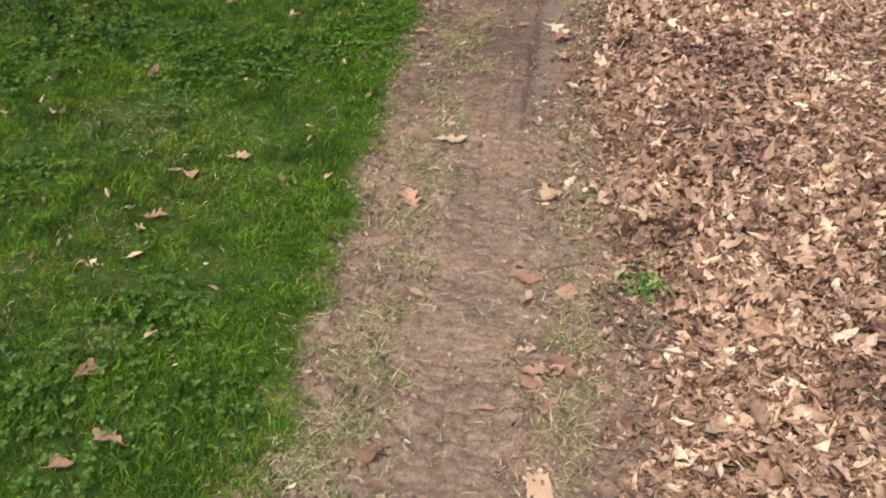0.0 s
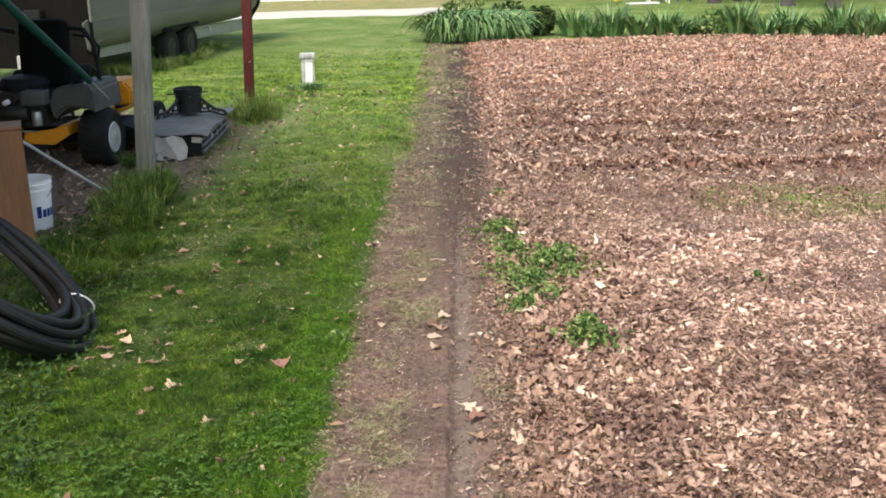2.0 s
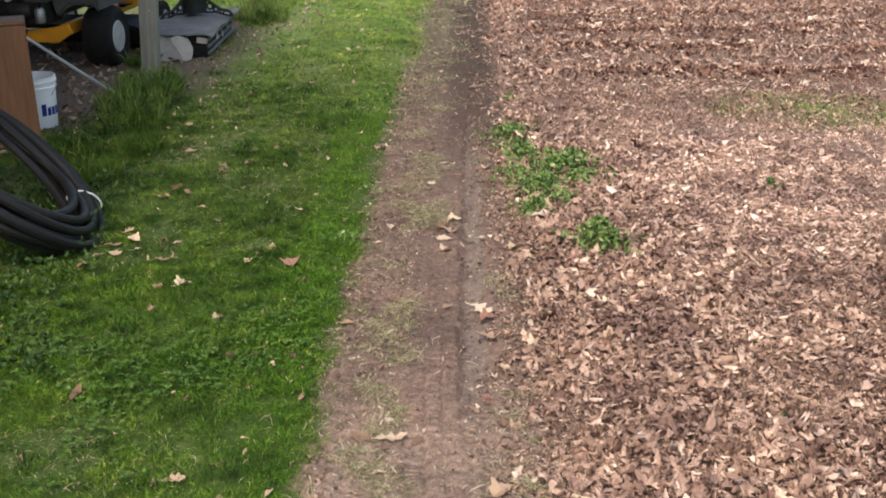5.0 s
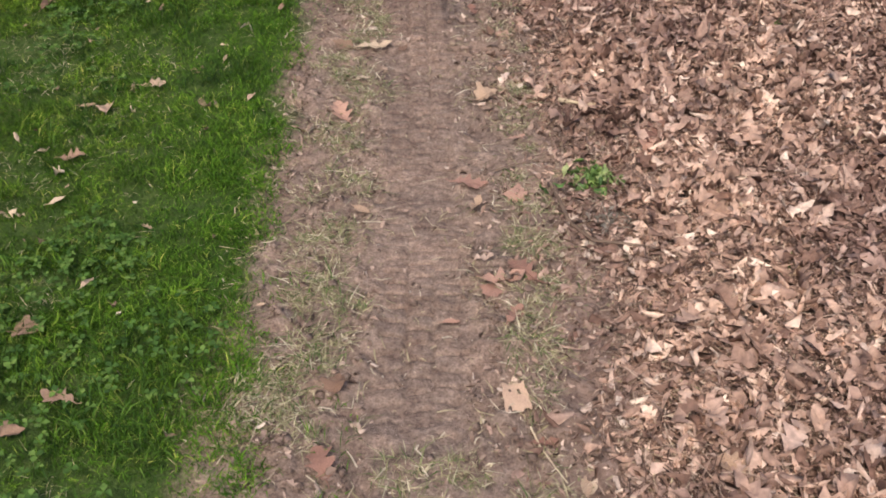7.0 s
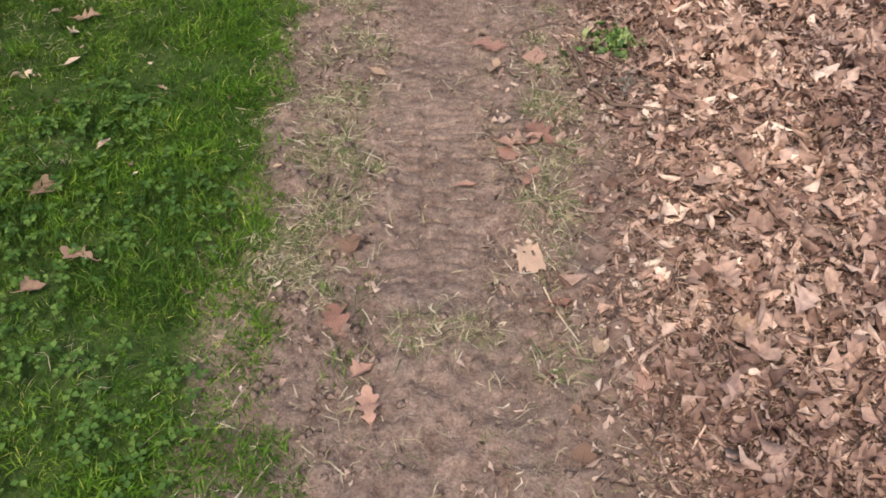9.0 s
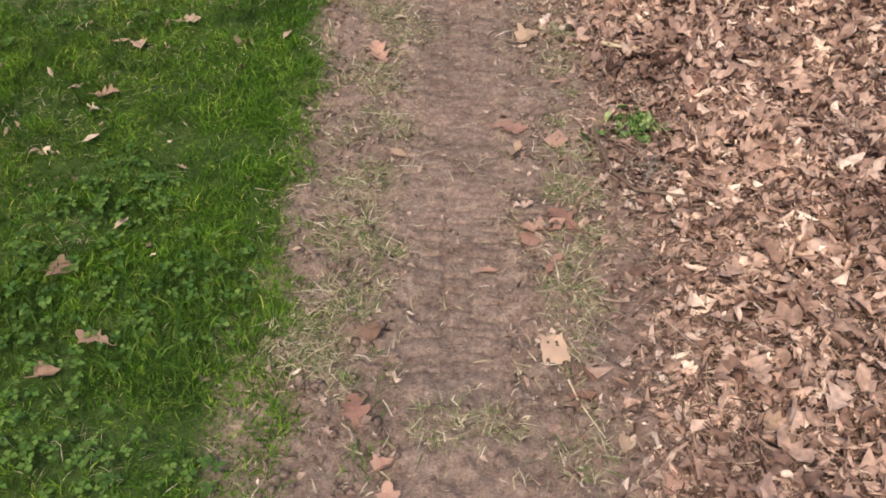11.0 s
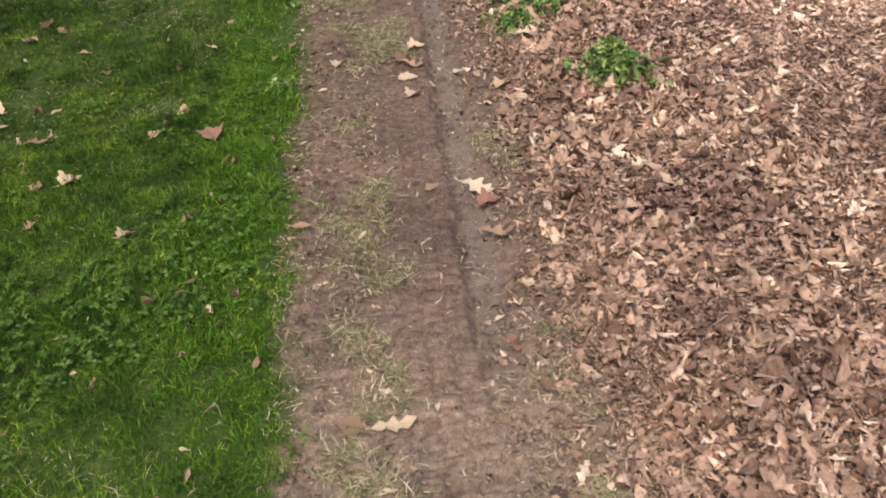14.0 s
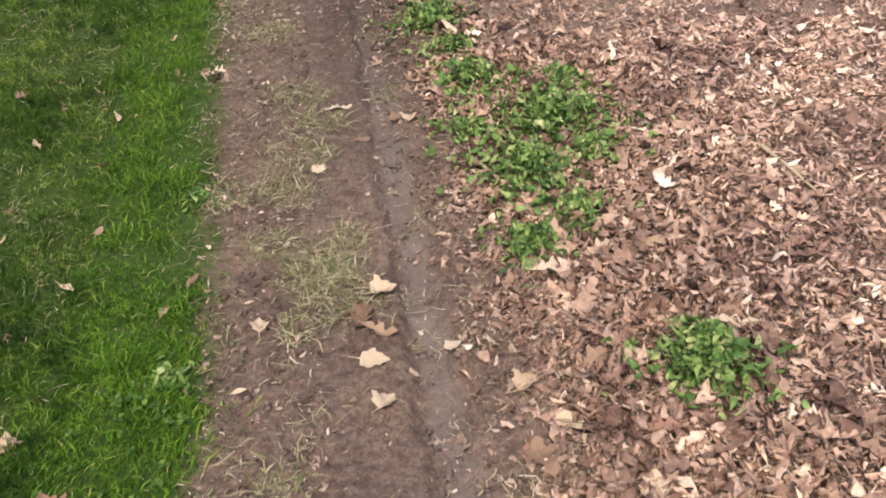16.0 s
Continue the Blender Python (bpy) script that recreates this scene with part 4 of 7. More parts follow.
def litter(only=""):
    r = np.random.default_rng(11)
    chunks = []

    def place(n, x0, x1, y0, y1, kind, lo, hi, tilt, top=0.5, near_only=False, spill=0.05, outside=False, pale_shreds=False, damp=False):
        x, y = r.uniform(x0, x1, n), r.uniform(y0, y1, n)
        cover = smooth(x - litter_edge(y), -0.05, 0.10)
        cover = np.maximum(cover, spill * smooth(x - litter_edge(y), -0.28, 0.0) * (value_noise(x, y, 0.13, 34) > 0.4))
        fine = smooth(value_noise(x, y, 0.8, 33) + 0.3 * smooth(x, 0.7, 1.3), 0.42, 0.62) * smooth(y, 2.5, 3.6) * smooth(x, 0.6, 0.95)
        if near_only:
            cover = cover * (1 - 0.9 * fine)
        if pale_shreds:
            cover = cover * (0.12 + 0.88 * fine)
        trough = 0.5 + 0.5 * np.cos(2 * np.pi * (y + 0.3 * value_noise(x, y, 1.1, 14) - 7.85) / 0.95)
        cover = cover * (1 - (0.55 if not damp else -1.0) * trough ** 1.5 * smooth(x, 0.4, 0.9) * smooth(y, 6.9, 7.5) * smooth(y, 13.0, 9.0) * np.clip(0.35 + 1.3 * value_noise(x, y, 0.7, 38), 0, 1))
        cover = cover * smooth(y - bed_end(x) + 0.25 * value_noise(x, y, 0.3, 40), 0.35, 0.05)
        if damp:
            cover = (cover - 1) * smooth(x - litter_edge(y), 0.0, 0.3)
        keep = (r.random(n) < cover) & (in_view(x, y) != outside)
        x, y = x[keep], y[keep]
        size = lo + (hi - lo) * r.random(len(x)) ** 2.0
        z = ground_z(x, y) + litter_loft(x, y) * (top + (1 - top) * r.random(len(x))) + 0.12 * size * r.random(len(x)) + 0.003
        chunks.append(leaf_field(kind, x, y, size, z, tilt, r))

    # pale pieces strewn on top stand for the far litter's white highlights
    if only == "bleached":
        place(15000, 0.3, 8.6, 7.0, 18.2, "strip", 0.03, 0.075, 0.5, 1.0)
        place(5000, 0.3, 8.6, 7.0, 18.2, "bit", 0.025, 0.05, 0.5, 1.0)
        return merged(chunks)
    if only == "damp":
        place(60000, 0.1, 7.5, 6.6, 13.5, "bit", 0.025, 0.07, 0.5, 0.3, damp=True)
        return merged(chunks)
    # matted scraps beneath, then torn pieces, shreds and whole curled leaves on top
    place(11000, 0.1, 3.6, 0.25, 7.5, "bit", 0.02, 0.045, 0.25, 0.0, spill=0.0)
    place(34000, 0.1, 2.2, 0.25, 3.3, "shard", 0.009, 0.048, 0.38, 0.25, spill=0.12)
    place(42000, 0.1, 1.3, 0.25, 3.3, "bit", 0.005, 0.018, 0.5, 0.35, spill=0.35)
    place(21000, 0.1, 1.6, 3.3, 5.8, "shard", 0.010, 0.048, 0.4, 0.25, near_only=True)
    place(58000, 0.1, 3.6, 0.25, 7.5, "bit", 0.008, 0.030, 0.55, 0.3, spill=0.22)
    place(58000, 0.1, 2.0, 0.25, 5.8, "strip", 0.010, 0.060, 0.32, 0.5, spill=0.2)
    place(62000, 0.5, 3.6, 2.6, 7.5, "strip", 0.010, 0.032, 0.4, 0.5, pale_shreds=True)
    place(3200, 0.1, 2.6, 0.25, 7.5, "ovate", 0.025, 0.06, 0.5, 0.6, near_only=True)
    place(2500, 0.1, 2.6, 0.25, 7.5, "lobed", 0.035, 0.085, 0.5, 0.6, near_only=True)
    place(750, 0.1, 2.2, 0.25, 6.5, "oak", 0.05, 0.11, 0.4, 0.75, near_only=True)
    place(420, 0.1, 2.2, 0.25, 6.5, "maple", 0.045, 0.09, 0.4, 0.75, near_only=True)
    place(420, 0.4, 1.5, 0.3, 2.4, "lobed", 0.06, 0.105, 0.4, 0.85)
    place(260, 0.4, 1.5, 0.3, 2.4, "oak", 0.065, 0.11, 0.4, 0.85)
    place(900, 0.1, 1.1, 1.9, 5.6, "lobed", 0.045, 0.10, 0.5, 0.75)
    place(500, 0.1, 1.05, 2.0, 5.6, "oak", 0.055, 0.11, 0.42, 0.8)
    place(78000, 0.1, 8.6, 7.5, 18.2, "bit", 0.016, 0.052, 0.6, 0.3, spill=0.2)
    place(20000, 0.1, 8.6, 7.5, 18.6, "strip", 0.04, 0.09, 0.45, 0.5)
    place(3600, 0.1, 8.6, 7.5, 18.6, "lobed", 0.06, 0.12, 0.55, 0.7)
    place(11000, 0.1, 9.6, -3.3, 18.6, "bit", 0.06, 0.14, 0.3, 0.2, outside=True)
    place(1200, 0.1, 9.6, -3.3, 18.6, "lobed", 0.09, 0.15, 0.3, 0.5, outside=True)
    return merged(chunks)


def edge_litter():
    """Small dark scraps matted together where the litter thins out beside the bare strip."""
    r = np.random.default_rng(17)
    n = 30000
    x, y = r.uniform(0.08, 0.75, n), 0.35 + 4.6 * r.random(n) ** 1.2
    off = x - litter_edge(y)
    keep = r.random(n) < smooth(off, -0.13, 0.0) * smooth(off, 0.32, 0.08) * (0.35 + 0.65 * smooth(value_noise(x, y, 0.12, 39), 0.3, 0.6))
    x, y = x[keep], y[keep]
    size = 0.005 + 0.026 * r.random(len(x)) ** 2.2
    z = ground_z(x, y) + 1.05 * litter_loft(x, y) * r.random(len(x)) + 0.1 * size + 0.003
    k = r.random(len(x)) < 0.3
    return merged([leaf_field("shard", x[k], y[k], size[k] * 1.2, z[k], 0.4, r), leaf_field("bit", x[~k], y[~k], size[~k], z[~k], 0.45, r)])


def lawn_scraps():
    """Small curled leaves and scraps caught in the lawn."""
    r = np.random.default_rng(14)
    x, y = r.uniform(-2.3, -0.45, 900), r.uniform(0.8, 13.0, 900)
    keep = in_view(x, y) & (value_noise(x, y, 0.35, 36) > 0.45)
    x, y = x[keep], y[keep]
    k = len(x) // 2
    z = ground_z(x, y) + 0.012 + 0.016 * r.random(len(x))
    size = (0.012 + 0.04 * r.random(len(x)) ** 1.5) * np.interp(y, [1, 8, 13], [0.8, 1.2, 1.8])
    return merged([leaf_field("ovate", x[:k], y[:k], size[:k], z[:k], 0.5, r), leaf_field("oak", x[k:], y[k:], size[k:] * 1.1, z[k:], 0.45, r)])


tagged(link("lawn_leaf_scraps", fast_mesh("lawn_leaf_scraps", *lawn_scraps(), rounded=True), M_SHEDLEAF), "small curled brown leaves caught in the lawn", "leaf litter", kind="stuff")
tagged(link("pale_flecks", fast_mesh("pale_flecks", *litter("bleached"), rounded=True), M_FLECK), "pale pinkish leaf flecks on top of the litter", "leaf litter", kind="stuff")
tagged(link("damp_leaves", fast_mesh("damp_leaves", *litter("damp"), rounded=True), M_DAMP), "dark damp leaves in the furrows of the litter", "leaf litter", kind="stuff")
tagged(link("edge_litter", fast_mesh("edge_litter", *edge_litter(), rounded=True), M_SCRAP), "fine brown leaf scraps matted at the litter rim", "leaf litter", kind="stuff")
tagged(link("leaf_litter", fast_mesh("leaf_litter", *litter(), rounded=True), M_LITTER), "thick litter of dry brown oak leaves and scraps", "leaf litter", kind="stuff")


def stalks():
    """Thin dry stalks and needles lying on earth and litter."""
    r = np.random.default_rng(12)
    n = 34000
    x, y = r.uniform(-0.5, 2.2, n), r.uniform(0.35, 6.5, n)
    keep = in_view(x, y) & ((x > litter_edge(y)) | (r.random(n) < 0.22 + 0.78 * smooth(value_noise(x, y, 0.14, 48), 0.4, 0.7))) & ((np.abs(x - track_x(y)) > 0.1) | (r.random(n) < 0.3))
    x, y = x[keep], y[keep]
    n = len(x)
    ln, wd, a = 0.006 + 0.06 * r.random(n) ** 2.4, r.uniform(0.0006, 0.0016, n) * np.where(x > litter_edge(y), 0.8, 1.15), r.random(n) * 6.28
    d, s = np.stack([np.cos(a), np.sin(a), r.normal(0, 0.12, n)], -1) * ln[:, None], np.stack([-np.sin(a), np.cos(a), 0 * a], -1) * wd[:, None]
    bend = np.stack([-np.sin(a), np.cos(a), 0 * a], -1) * (ln * r.normal(0, 0.15, n))[:, None]
    c = np.stack([x, y, ground_z(x, y) + 0.004 + 0.02 * r.random(n) * (x > litter_edge(y) + 0.05)], -1)
    up = np.array([0, 0, 0.0012])
    v = np.stack([c - d / 2 - s, c - d / 2 + s, c + bend - s + up, c + bend + s + up, c + d / 2], 1).reshape(-1, 3)
    return v, (np.arange(n)[:, None, None] * 5 + np.array([[0, 1, 3], [0, 3, 2], [2, 3, 4]])).reshape(-1, 3)


def strip_scraps():
    """Small scraps of leaf and bark trodden into the bare strip, thickest along its two sides."""
    r = np.random.default_rng(15)
    n = 26000
    x, y = r.uniform(-0.5, 0.48, n), 0.3 + 7.7 * r.random(n) ** 1.25
    off = np.abs(x - track_x(y))
    sides = 0.22 + 0.78 * smooth(value_noise(x, y, 0.1, 46), 0.35, 0.7)
    keep = (x > lawn_edge(y) - 0.05) & (r.random(n) < np.where(off < 0.09, 0.13, sides))
    x, y = x[keep], y[keep]
    xf, yf = r.uniform(-0.5, 0.28, 8500), r.uniform(6.0, 18.4, 8500)
    far = r.random(8500) < 0.15 + 0.9 * smooth(value_noise(xf, yf, 0.35, 49) + 0.5 * np.abs(xf + 0.1), 0.5, 0.8)
    x, y = np.concatenate([x, xf[far]]), np.concatenate([y, yf[far]])
    size = (0.003 + 0.024 * r.random(len(x)) ** 2.6) * np.interp(y, [6, 11], [1, 3])
    off = np.abs(x - track_x(y))
    pick = r.random(len(x))
    whole = (pick < 0.05 * smooth(off, 0.1, 0.18) * (y < 7)) & (off > 0.08)
    torn = ~whole & (pick < 0.30) & (off > 0.08)
    bits = ~whole & ~torn
    z = ground_z(x, y)
    curled = 0.018 + 0.034 * r.random(whole.sum()) ** 1.4
    tears = size[torn] * 0.7 + 0.008
    return merged([leaf_field("bit", x[bits], y[bits], size[bits], z[bits] + 0.15 * size[bits] + 0.0012, 0.35, r),
                   leaf_field("shard", x[torn], y[torn], tears, z[torn] + 0.12 * tears + 0.0012, 0.4, r),
                   leaf_field("lobed", x[whole], y[whole], curled, z[whole] + 0.2 * curled, 0.4, r)])


tagged(link("strip_scraps", fast_mesh("strip_scraps", *strip_scraps(), rounded=True), M_SCRAP), "tiny leaf and bark scraps on bare earth", "leaf litter", kind="stuff")


def fallen_stems():
    """Thin brown leaf stems and twiglets tangled in the litter."""
    r = np.random.default_rng(16)
    n = 17000
    x, y = r.uniform(0.22, 1.6, n), 0.3 + 5.2 * r.random(n) ** 1.5
    keep = in_view(x, y) & (r.random(n) < smooth(x - litter_edge(y), -0.06, 0.1))
    x, y = x[keep], y[keep]
    n = len(x)
    ln, wd, a = 0.02 + 0.11 * r.random(n) ** 2.2, r.uniform(0.0006, 0.0016, n), r.random(n) * 6.28
    along, across = np.stack([np.cos(a), np.sin(a), r.normal(0, 0.14, n)], -1), np.stack([-np.sin(a), np.cos(a), 0 * a], -1)
    c = np.stack([x, y, ground_z(x, y) + 0.008 + 0.026 * r.random(n)], -1)
    bow, rise = (ln * r.normal(0, 0.16, n))[:, None], (ln * np.abs(r.normal(0, 0.06, n)))[:, None] * np.array([0, 0, 1.0])
    rings = []
    for q in (-0.5, -0.17, 0.17, 0.5):
        p = c + along * (ln * q)[:, None] + across * bow * (0.25 - q * q) * 4 + rise * (0.25 - q * q) * 4
        w = (wd * (1.15 - abs(q)))[:, None]
        rings += [p - across * w, p + across * w]
    v = np.stack(rings, 1).reshape(-1, 3)
    f = np.array([[2 * k + i for i in tri] for k in range(3) for tri in ((0, 1, 3), (0, 3, 2))])
    return v, (np.arange(n)[:, None, None] * 8 + f).reshape(-1, 3)


tagged(link("fallen_stems", fast_mesh("fallen_stems", *fallen_stems()), M_STEM), "thin brown leaf stems tangled in the litter", "stems", kind="stuff")
tagged(link("dry_stalks", fast_mesh("dry_stalks", *stalks()), M_STRAW), "thin straw-coloured stalks strewn on earth and litter", "straw", kind="stuff")


def clods():
    """Small crumbs and clods of earth on the bare strip."""
    r = np.random.default_rng(13)
    n = 12000
    x, y = r.uniform(-0.5, 0.4, n), r.uniform(0.3, 6.0, n)
    keep = ((np.abs(x - track_x(y)) > 0.09) | (r.random(n) < 0.15)) & (value_noise(x, y, 0.15, 44) > 0.35) & (x > lawn_edge(y) - 0.03) & (x < litter_edge(y) + 0.06)
    x, y = x[keep], y[keep]
    n = len(x)
    s = 0.002 + 0.012 * r.random(n) ** 4
    octa = np.array([(1, 0, 0), (0, 1, 0), (-1, 0, 0), (0, -1, 0), (0, 0, 0.55), (0, 0, -0.6)], float)
    v = octa[None] * r.uniform(0.6, 1.3, (n, 6, 1)) * s[:, None, None]
    a = r.random(n) * 6.28
    v = np.stack([v[..., 0] * np.cos(a)[:, None] - v[..., 1] * np.sin(a)[:, None], v[..., 0] * np.sin(a)[:, None] + v[..., 1] * np.cos(a)[:, None], v[..., 2]], -1)
    v += np.stack([x, y, ground_z(x, y) + 0.3 * s], -1)[:, None]
    f = np.array([[0, 1, 4], [1, 2, 4], [2, 3, 4], [3, 0, 4], [1, 0, 5], [2, 1, 5], [3, 2, 5], [0, 3, 5]])
    return v.reshape(-1, 3), (np.arange(n)[:, None, None] * 6 + f).reshape(-1, 3)


tagged(link("earth_clods", fast_mesh("earth_clods", *clods()), M_EARTH), "small crumbs and clods of brown earth", "soil", kind="stuff")


# ---- single fallen leaves ----
def rest_z(x, y, size):
    """The height at which a flat thing of that size comes to rest on the crumbs of the earth."""
    a, b = np.meshgrid(np.linspace(-0.4, 0.4, 7) * size, np.linspace(-0.4, 0.4, 7) * size)
    return float(np.percentile(ground_z(x + a, y + b), 88))


LEAF_MESHES = {}


def leaf_mesh(kind, variant, tone=""):
    """A single leaf with thickness, rib and curled edge; the first variants lie flatter."""
    if (kind, variant, tone) in LEAF_MESHES:
        return LEAF_MESHES[kind, variant, tone]
    r = random.Random(hash_kind(kind) + variant)
    t, f = leaf_arrays(kind)
    flat = 0.35 if variant < 3 else 1.0
    bend, fold, wav, ph, tw = flat * r.uniform(0.25, 0.9), flat * r.uniform(0.0, 0.5), r.uniform(0.02, 0.06), r.random() * 6, flat * r.uniform(-0.6, 0.6)
    slim = 0.72 if kind == "ovate" else 1.0
    bm = bmesh.new()
    vs = []
    for a, w, _ in t:
        u = a - 0.5
        vs.append(bm.verts.new((u + r.uniform(-0.012, 0.012), w * r.uniform(0.82, 1.18) * slim, bend * u * u + fold * abs(w) + wav * math.sin(8 * u + ph) + tw * u * w + flat * 0.7 * w * w * 2 + r.uniform(-0.012, 0.012))))
    under = [bm.verts.new((v.co.x, v.co.y, v.co.z - 0.008)) for v in vs]
    n = len(t) // 3
    for tri in f:
        bm.faces.new([vs[i] for i in tri])
        bm.faces.new([under[i] for i in reversed(tri)])
    for k in range(n - 1):
        bm.faces.new((vs[n + k], vs[n + k + 1], under[n + k + 1], under[n + k]))
        bm.faces.new((vs[2 * n + k + 1], vs[2 * n + k], under[2 * n + k], under[2 * n + k + 1]))
    low = min(v.co.z for v in bm.verts)
    bmesh.ops.translate(bm, verts=bm.verts, vec=(0, 0, -low))
    rib = [(-0.62, 0.0, bend * 0.25 + 0.01 - low)] + [(u, 0, bend * u * u + wav * math.sin(8 * u + ph) + 0.004 - low) for u in (-0.5, -0.3, 0.0, 0.3, 0.46)]
    tube(rib, [0.012, 0.011, 0.010, 0.008, 0.006, 0.003], 5, bm)
    me = LEAF_MESHES[kind, variant, tone] = smooth_mesh(bm, "fallen_leaf", 60)
    me.materials.append({"": M_LEAF, "pale": M_PALELEAF, "russet": M_RUSSETLEAF}[tone])
    return me


def hash_kind(kind):
    return {"oak": 10, "maple": 40, "ovate": 70, "lobed": 90}[kind]


# x, y, length, turn, kind, and where it stands out its tone and how curled it is
PATH_LEAVES = [
    (-0.30, 2.47, 0.085, 150, "maple", "", 1), (-0.205, 2.455, 0.10, 4, "lobed", "", 2), (-0.12, 2.45, 0.045, 60, "maple"), (-0.23, 2.26, 0.05, 10, "ovate", "pale", 2), (-0.27, 2.06, 0.10, 118, "oak", "russet", 3), (-0.19, 1.64, 0.06, -35, "ovate", "", 1),
    (-0.196, 1.03, 0.065, 80, "maple", "", 4), (-0.205, 0.83, 0.10, 110, "oak", "russet", 2), (-0.13, 0.64, 0.085, 100, "oak", "russet", 1), (-0.15, 0.72, 0.05, 40, "maple", "russet", 3), (0.12, 2.15, 0.085, 35, "maple", "", 4), (0.14, 2.53, 0.07, 100, "ovate"), (0.072, 1.745, 0.095, -4, "oak", "russet", 1), (0.19, 1.70, 0.08, 80, "maple", "russet", 2),
    (0.145, 1.365, 0.105, 20, "lobed", "russet", 3), (0.195, 1.40, 0.10, 130, "oak", "russet", 0), (0.12, 1.33, 0.07, 70, "maple", "russet", 2), (0.165, 1.25, 0.07, 60, "oak", "russet", 1), (0.03, 1.23, 0.045, 0, "ovate", "russet", 3), (0.35, 1.5, 0.05, 40, "maple", "pale", 2), (0.09, 1.645, 0.06, 70, "lobed", "", 5), (0.24, 0.55, 0.06, 80, "maple", "", 1), (0.24, 0.63, 0.05, 120, "lobed"), (0.29, 0.79, 0.045, 60, "ovate", "pale", 4), (0.21, 0.9, 0.05, 10, "lobed", "russet", 2),
    (0.08, 3.455, 0.125, -38, "oak", "pale", 1), (0.102, 3.36, 0.085, 5, "maple", "russet", 4), (0.112, 3.19, 0.105, -25, "lobed", "", 5), (-0.052, 3.46, 0.055, 30, "maple", "", 2), (-0.07, 4.10, 0.075, 50, "maple", "pale", 3), (-0.085, 4.25, 0.085, -12, "maple", "pale", 1), (-0.10, 4.39, 0.115, 70, "oak", "", 4), (-0.06, 4.34, 0.085, -25, "lobed", "", 5),
    (-0.04, 4.50, 0.08, 10, "maple", "pale", 3), (-0.08, 5.49, 0.085, 20, "oak", "pale", 1), (0.13, 5.36, 0.07, 70, "maple", "pale", 4), (0.09, 5.40, 0.06, 30, "maple", "", 2), (0.07, 2.83, 0.04, 40, "ovate", "pale", 2), (0.09, 2.70, 0.07, 100, "lobed", "russet"), (-0.43, 3.3, 0.07, -10, "ovate", "", 4), (-0.26, 3.24, 0.05, 60, "ovate", "pale", 1),
    (-0.36, 4.51, 0.03, 0, "ovate", "pale", 1), (-0.335, 4.41, 0.055, 90, "maple", "pale", 3), (-0.165, 5.12, 0.06, 120, "maple", "pale", 2), (0.10, 4.27, 0.055, 30, "maple", "pale", 2), (0.14, 4.71, 0.05, 0, "ovate"), (0.16, 4.55, 0.05, 80, "oak"), (0.06, 5.84, 0.06, 10, "oak"),
    (-0.38, 4.18, 0.04, 10, "ovate"), (-0.03, 5.27, 0.06, 0, "oak"), (-0.56, 4.5, 0.06, 70, "ovate"), (-0.5, 4.62, 0.06, 60, "ovate"), (-0.48, 5.79, 0.10, -30, "oak", "pale", 4), (0.18, 3.02, 0.05, 20, "lobed"), (0.2, 3.9, 0.06, 80, "lobed", "russet"), (0.16, 2.95, 0.05, 140, "maple"), (0.2, 1.95, 0.05, 30, "lobed", "russet"), (0.17, 2.3, 0.05, 100, "lobed"),
]
LAWN_LEAVES = [
    (-0.82, 2.21, 0.075, 10, "oak"), (-0.66, 2.1, 0.055, 110, "ovate"), (-0.53, 2.14, 0.05, 70, "ovate"), (-0.91, 2.06, 0.06, 100, "maple"), (-0.94, 1.82, 0.07, 15, "oak"), (-0.97, 2.08, 0.05, 10, "ovate"), (-0.86, 1.18, 0.085, 5, "maple"),
    (-0.73, 0.98, 0.085, 160, "oak"), (-0.77, 1.33, 0.05, 60, "ovate"), (-0.8, 0.89, 0.06, 20, "maple"), (-0.38, 1.27, 0.025, 20, "ovate"), (-1.27, 2.72, 0.10, 85, "ovate"), (-0.93, 1.64, 0.05, 40, "ovate"), (-1.31, 3.94, 0.085, 5, "oak"),
    (-1.24, 3.64, 0.06, 80, "maple"), (-1.14, 3.64, 0.09, 50, "maple"), (-1.21, 3.41, 0.06, 70, "oak"), (-0.92, 3.31, 0.07, 40, "maple"), (-0.92, 3.92, 0.06, 60, "maple"), (-0.85, 4.07, 0.05, 0, "ovate"), (-0.73, 3.87, 0.11, 110, "maple", "russet", 3),
    (-1.29, 4.16, 0.06, 60, "ovate"), (-1.53, 4.82, 0.09, -30, "oak"), (-1.32, 5.28, 0.07, 10, "maple"), (-1.01, 2.87, 0.04, 10, "ovate"), (-0.52, 2.71, 0.05, 80, "ovate"), (-1.29, 4.67, 0.06, 0, "ovate"), (-1.2, 5.41, 0.06, 40, "maple"),
    (-1.22, 5.7, 0.07, 50, "oak"), (-0.84, 4.08, 0.06, 10, "maple"), (-0.8, 4.62, 0.06, -40, "ovate"), (-0.75, 4.86, 0.06, 80, "ovate"), (-1.6, 5.7, 0.08, 20, "maple"), (-1.75, 6.3, 0.08, 70, "oak"), (-1.5, 7.1, 0.09, 10, "maple"), (-1.1, 6.6, 0.07, 30, "ovate"), (-1.9, 7.6, 0.09, 60, "oak"), (-1.58, 4.12, 0.09, 20, "oak"), (-1.53, 4.02, 0.08, 100, "maple"), (-1.6, 3.98, 0.07, 60, "ovate"), (-1.5, 4.2, 0.08, 150, "maple"), (-1.56, 4.3, 0.07, 40, "oak"), (-1.46, 4.08, 0.06, 10, "ovate"), (-1.64, 3.88, 0.08, 80, "oak"), (-1.5, 5.0, 0.09, 70, "maple"), (-1.42, 4.9, 0.07, 130, "oak"),
]
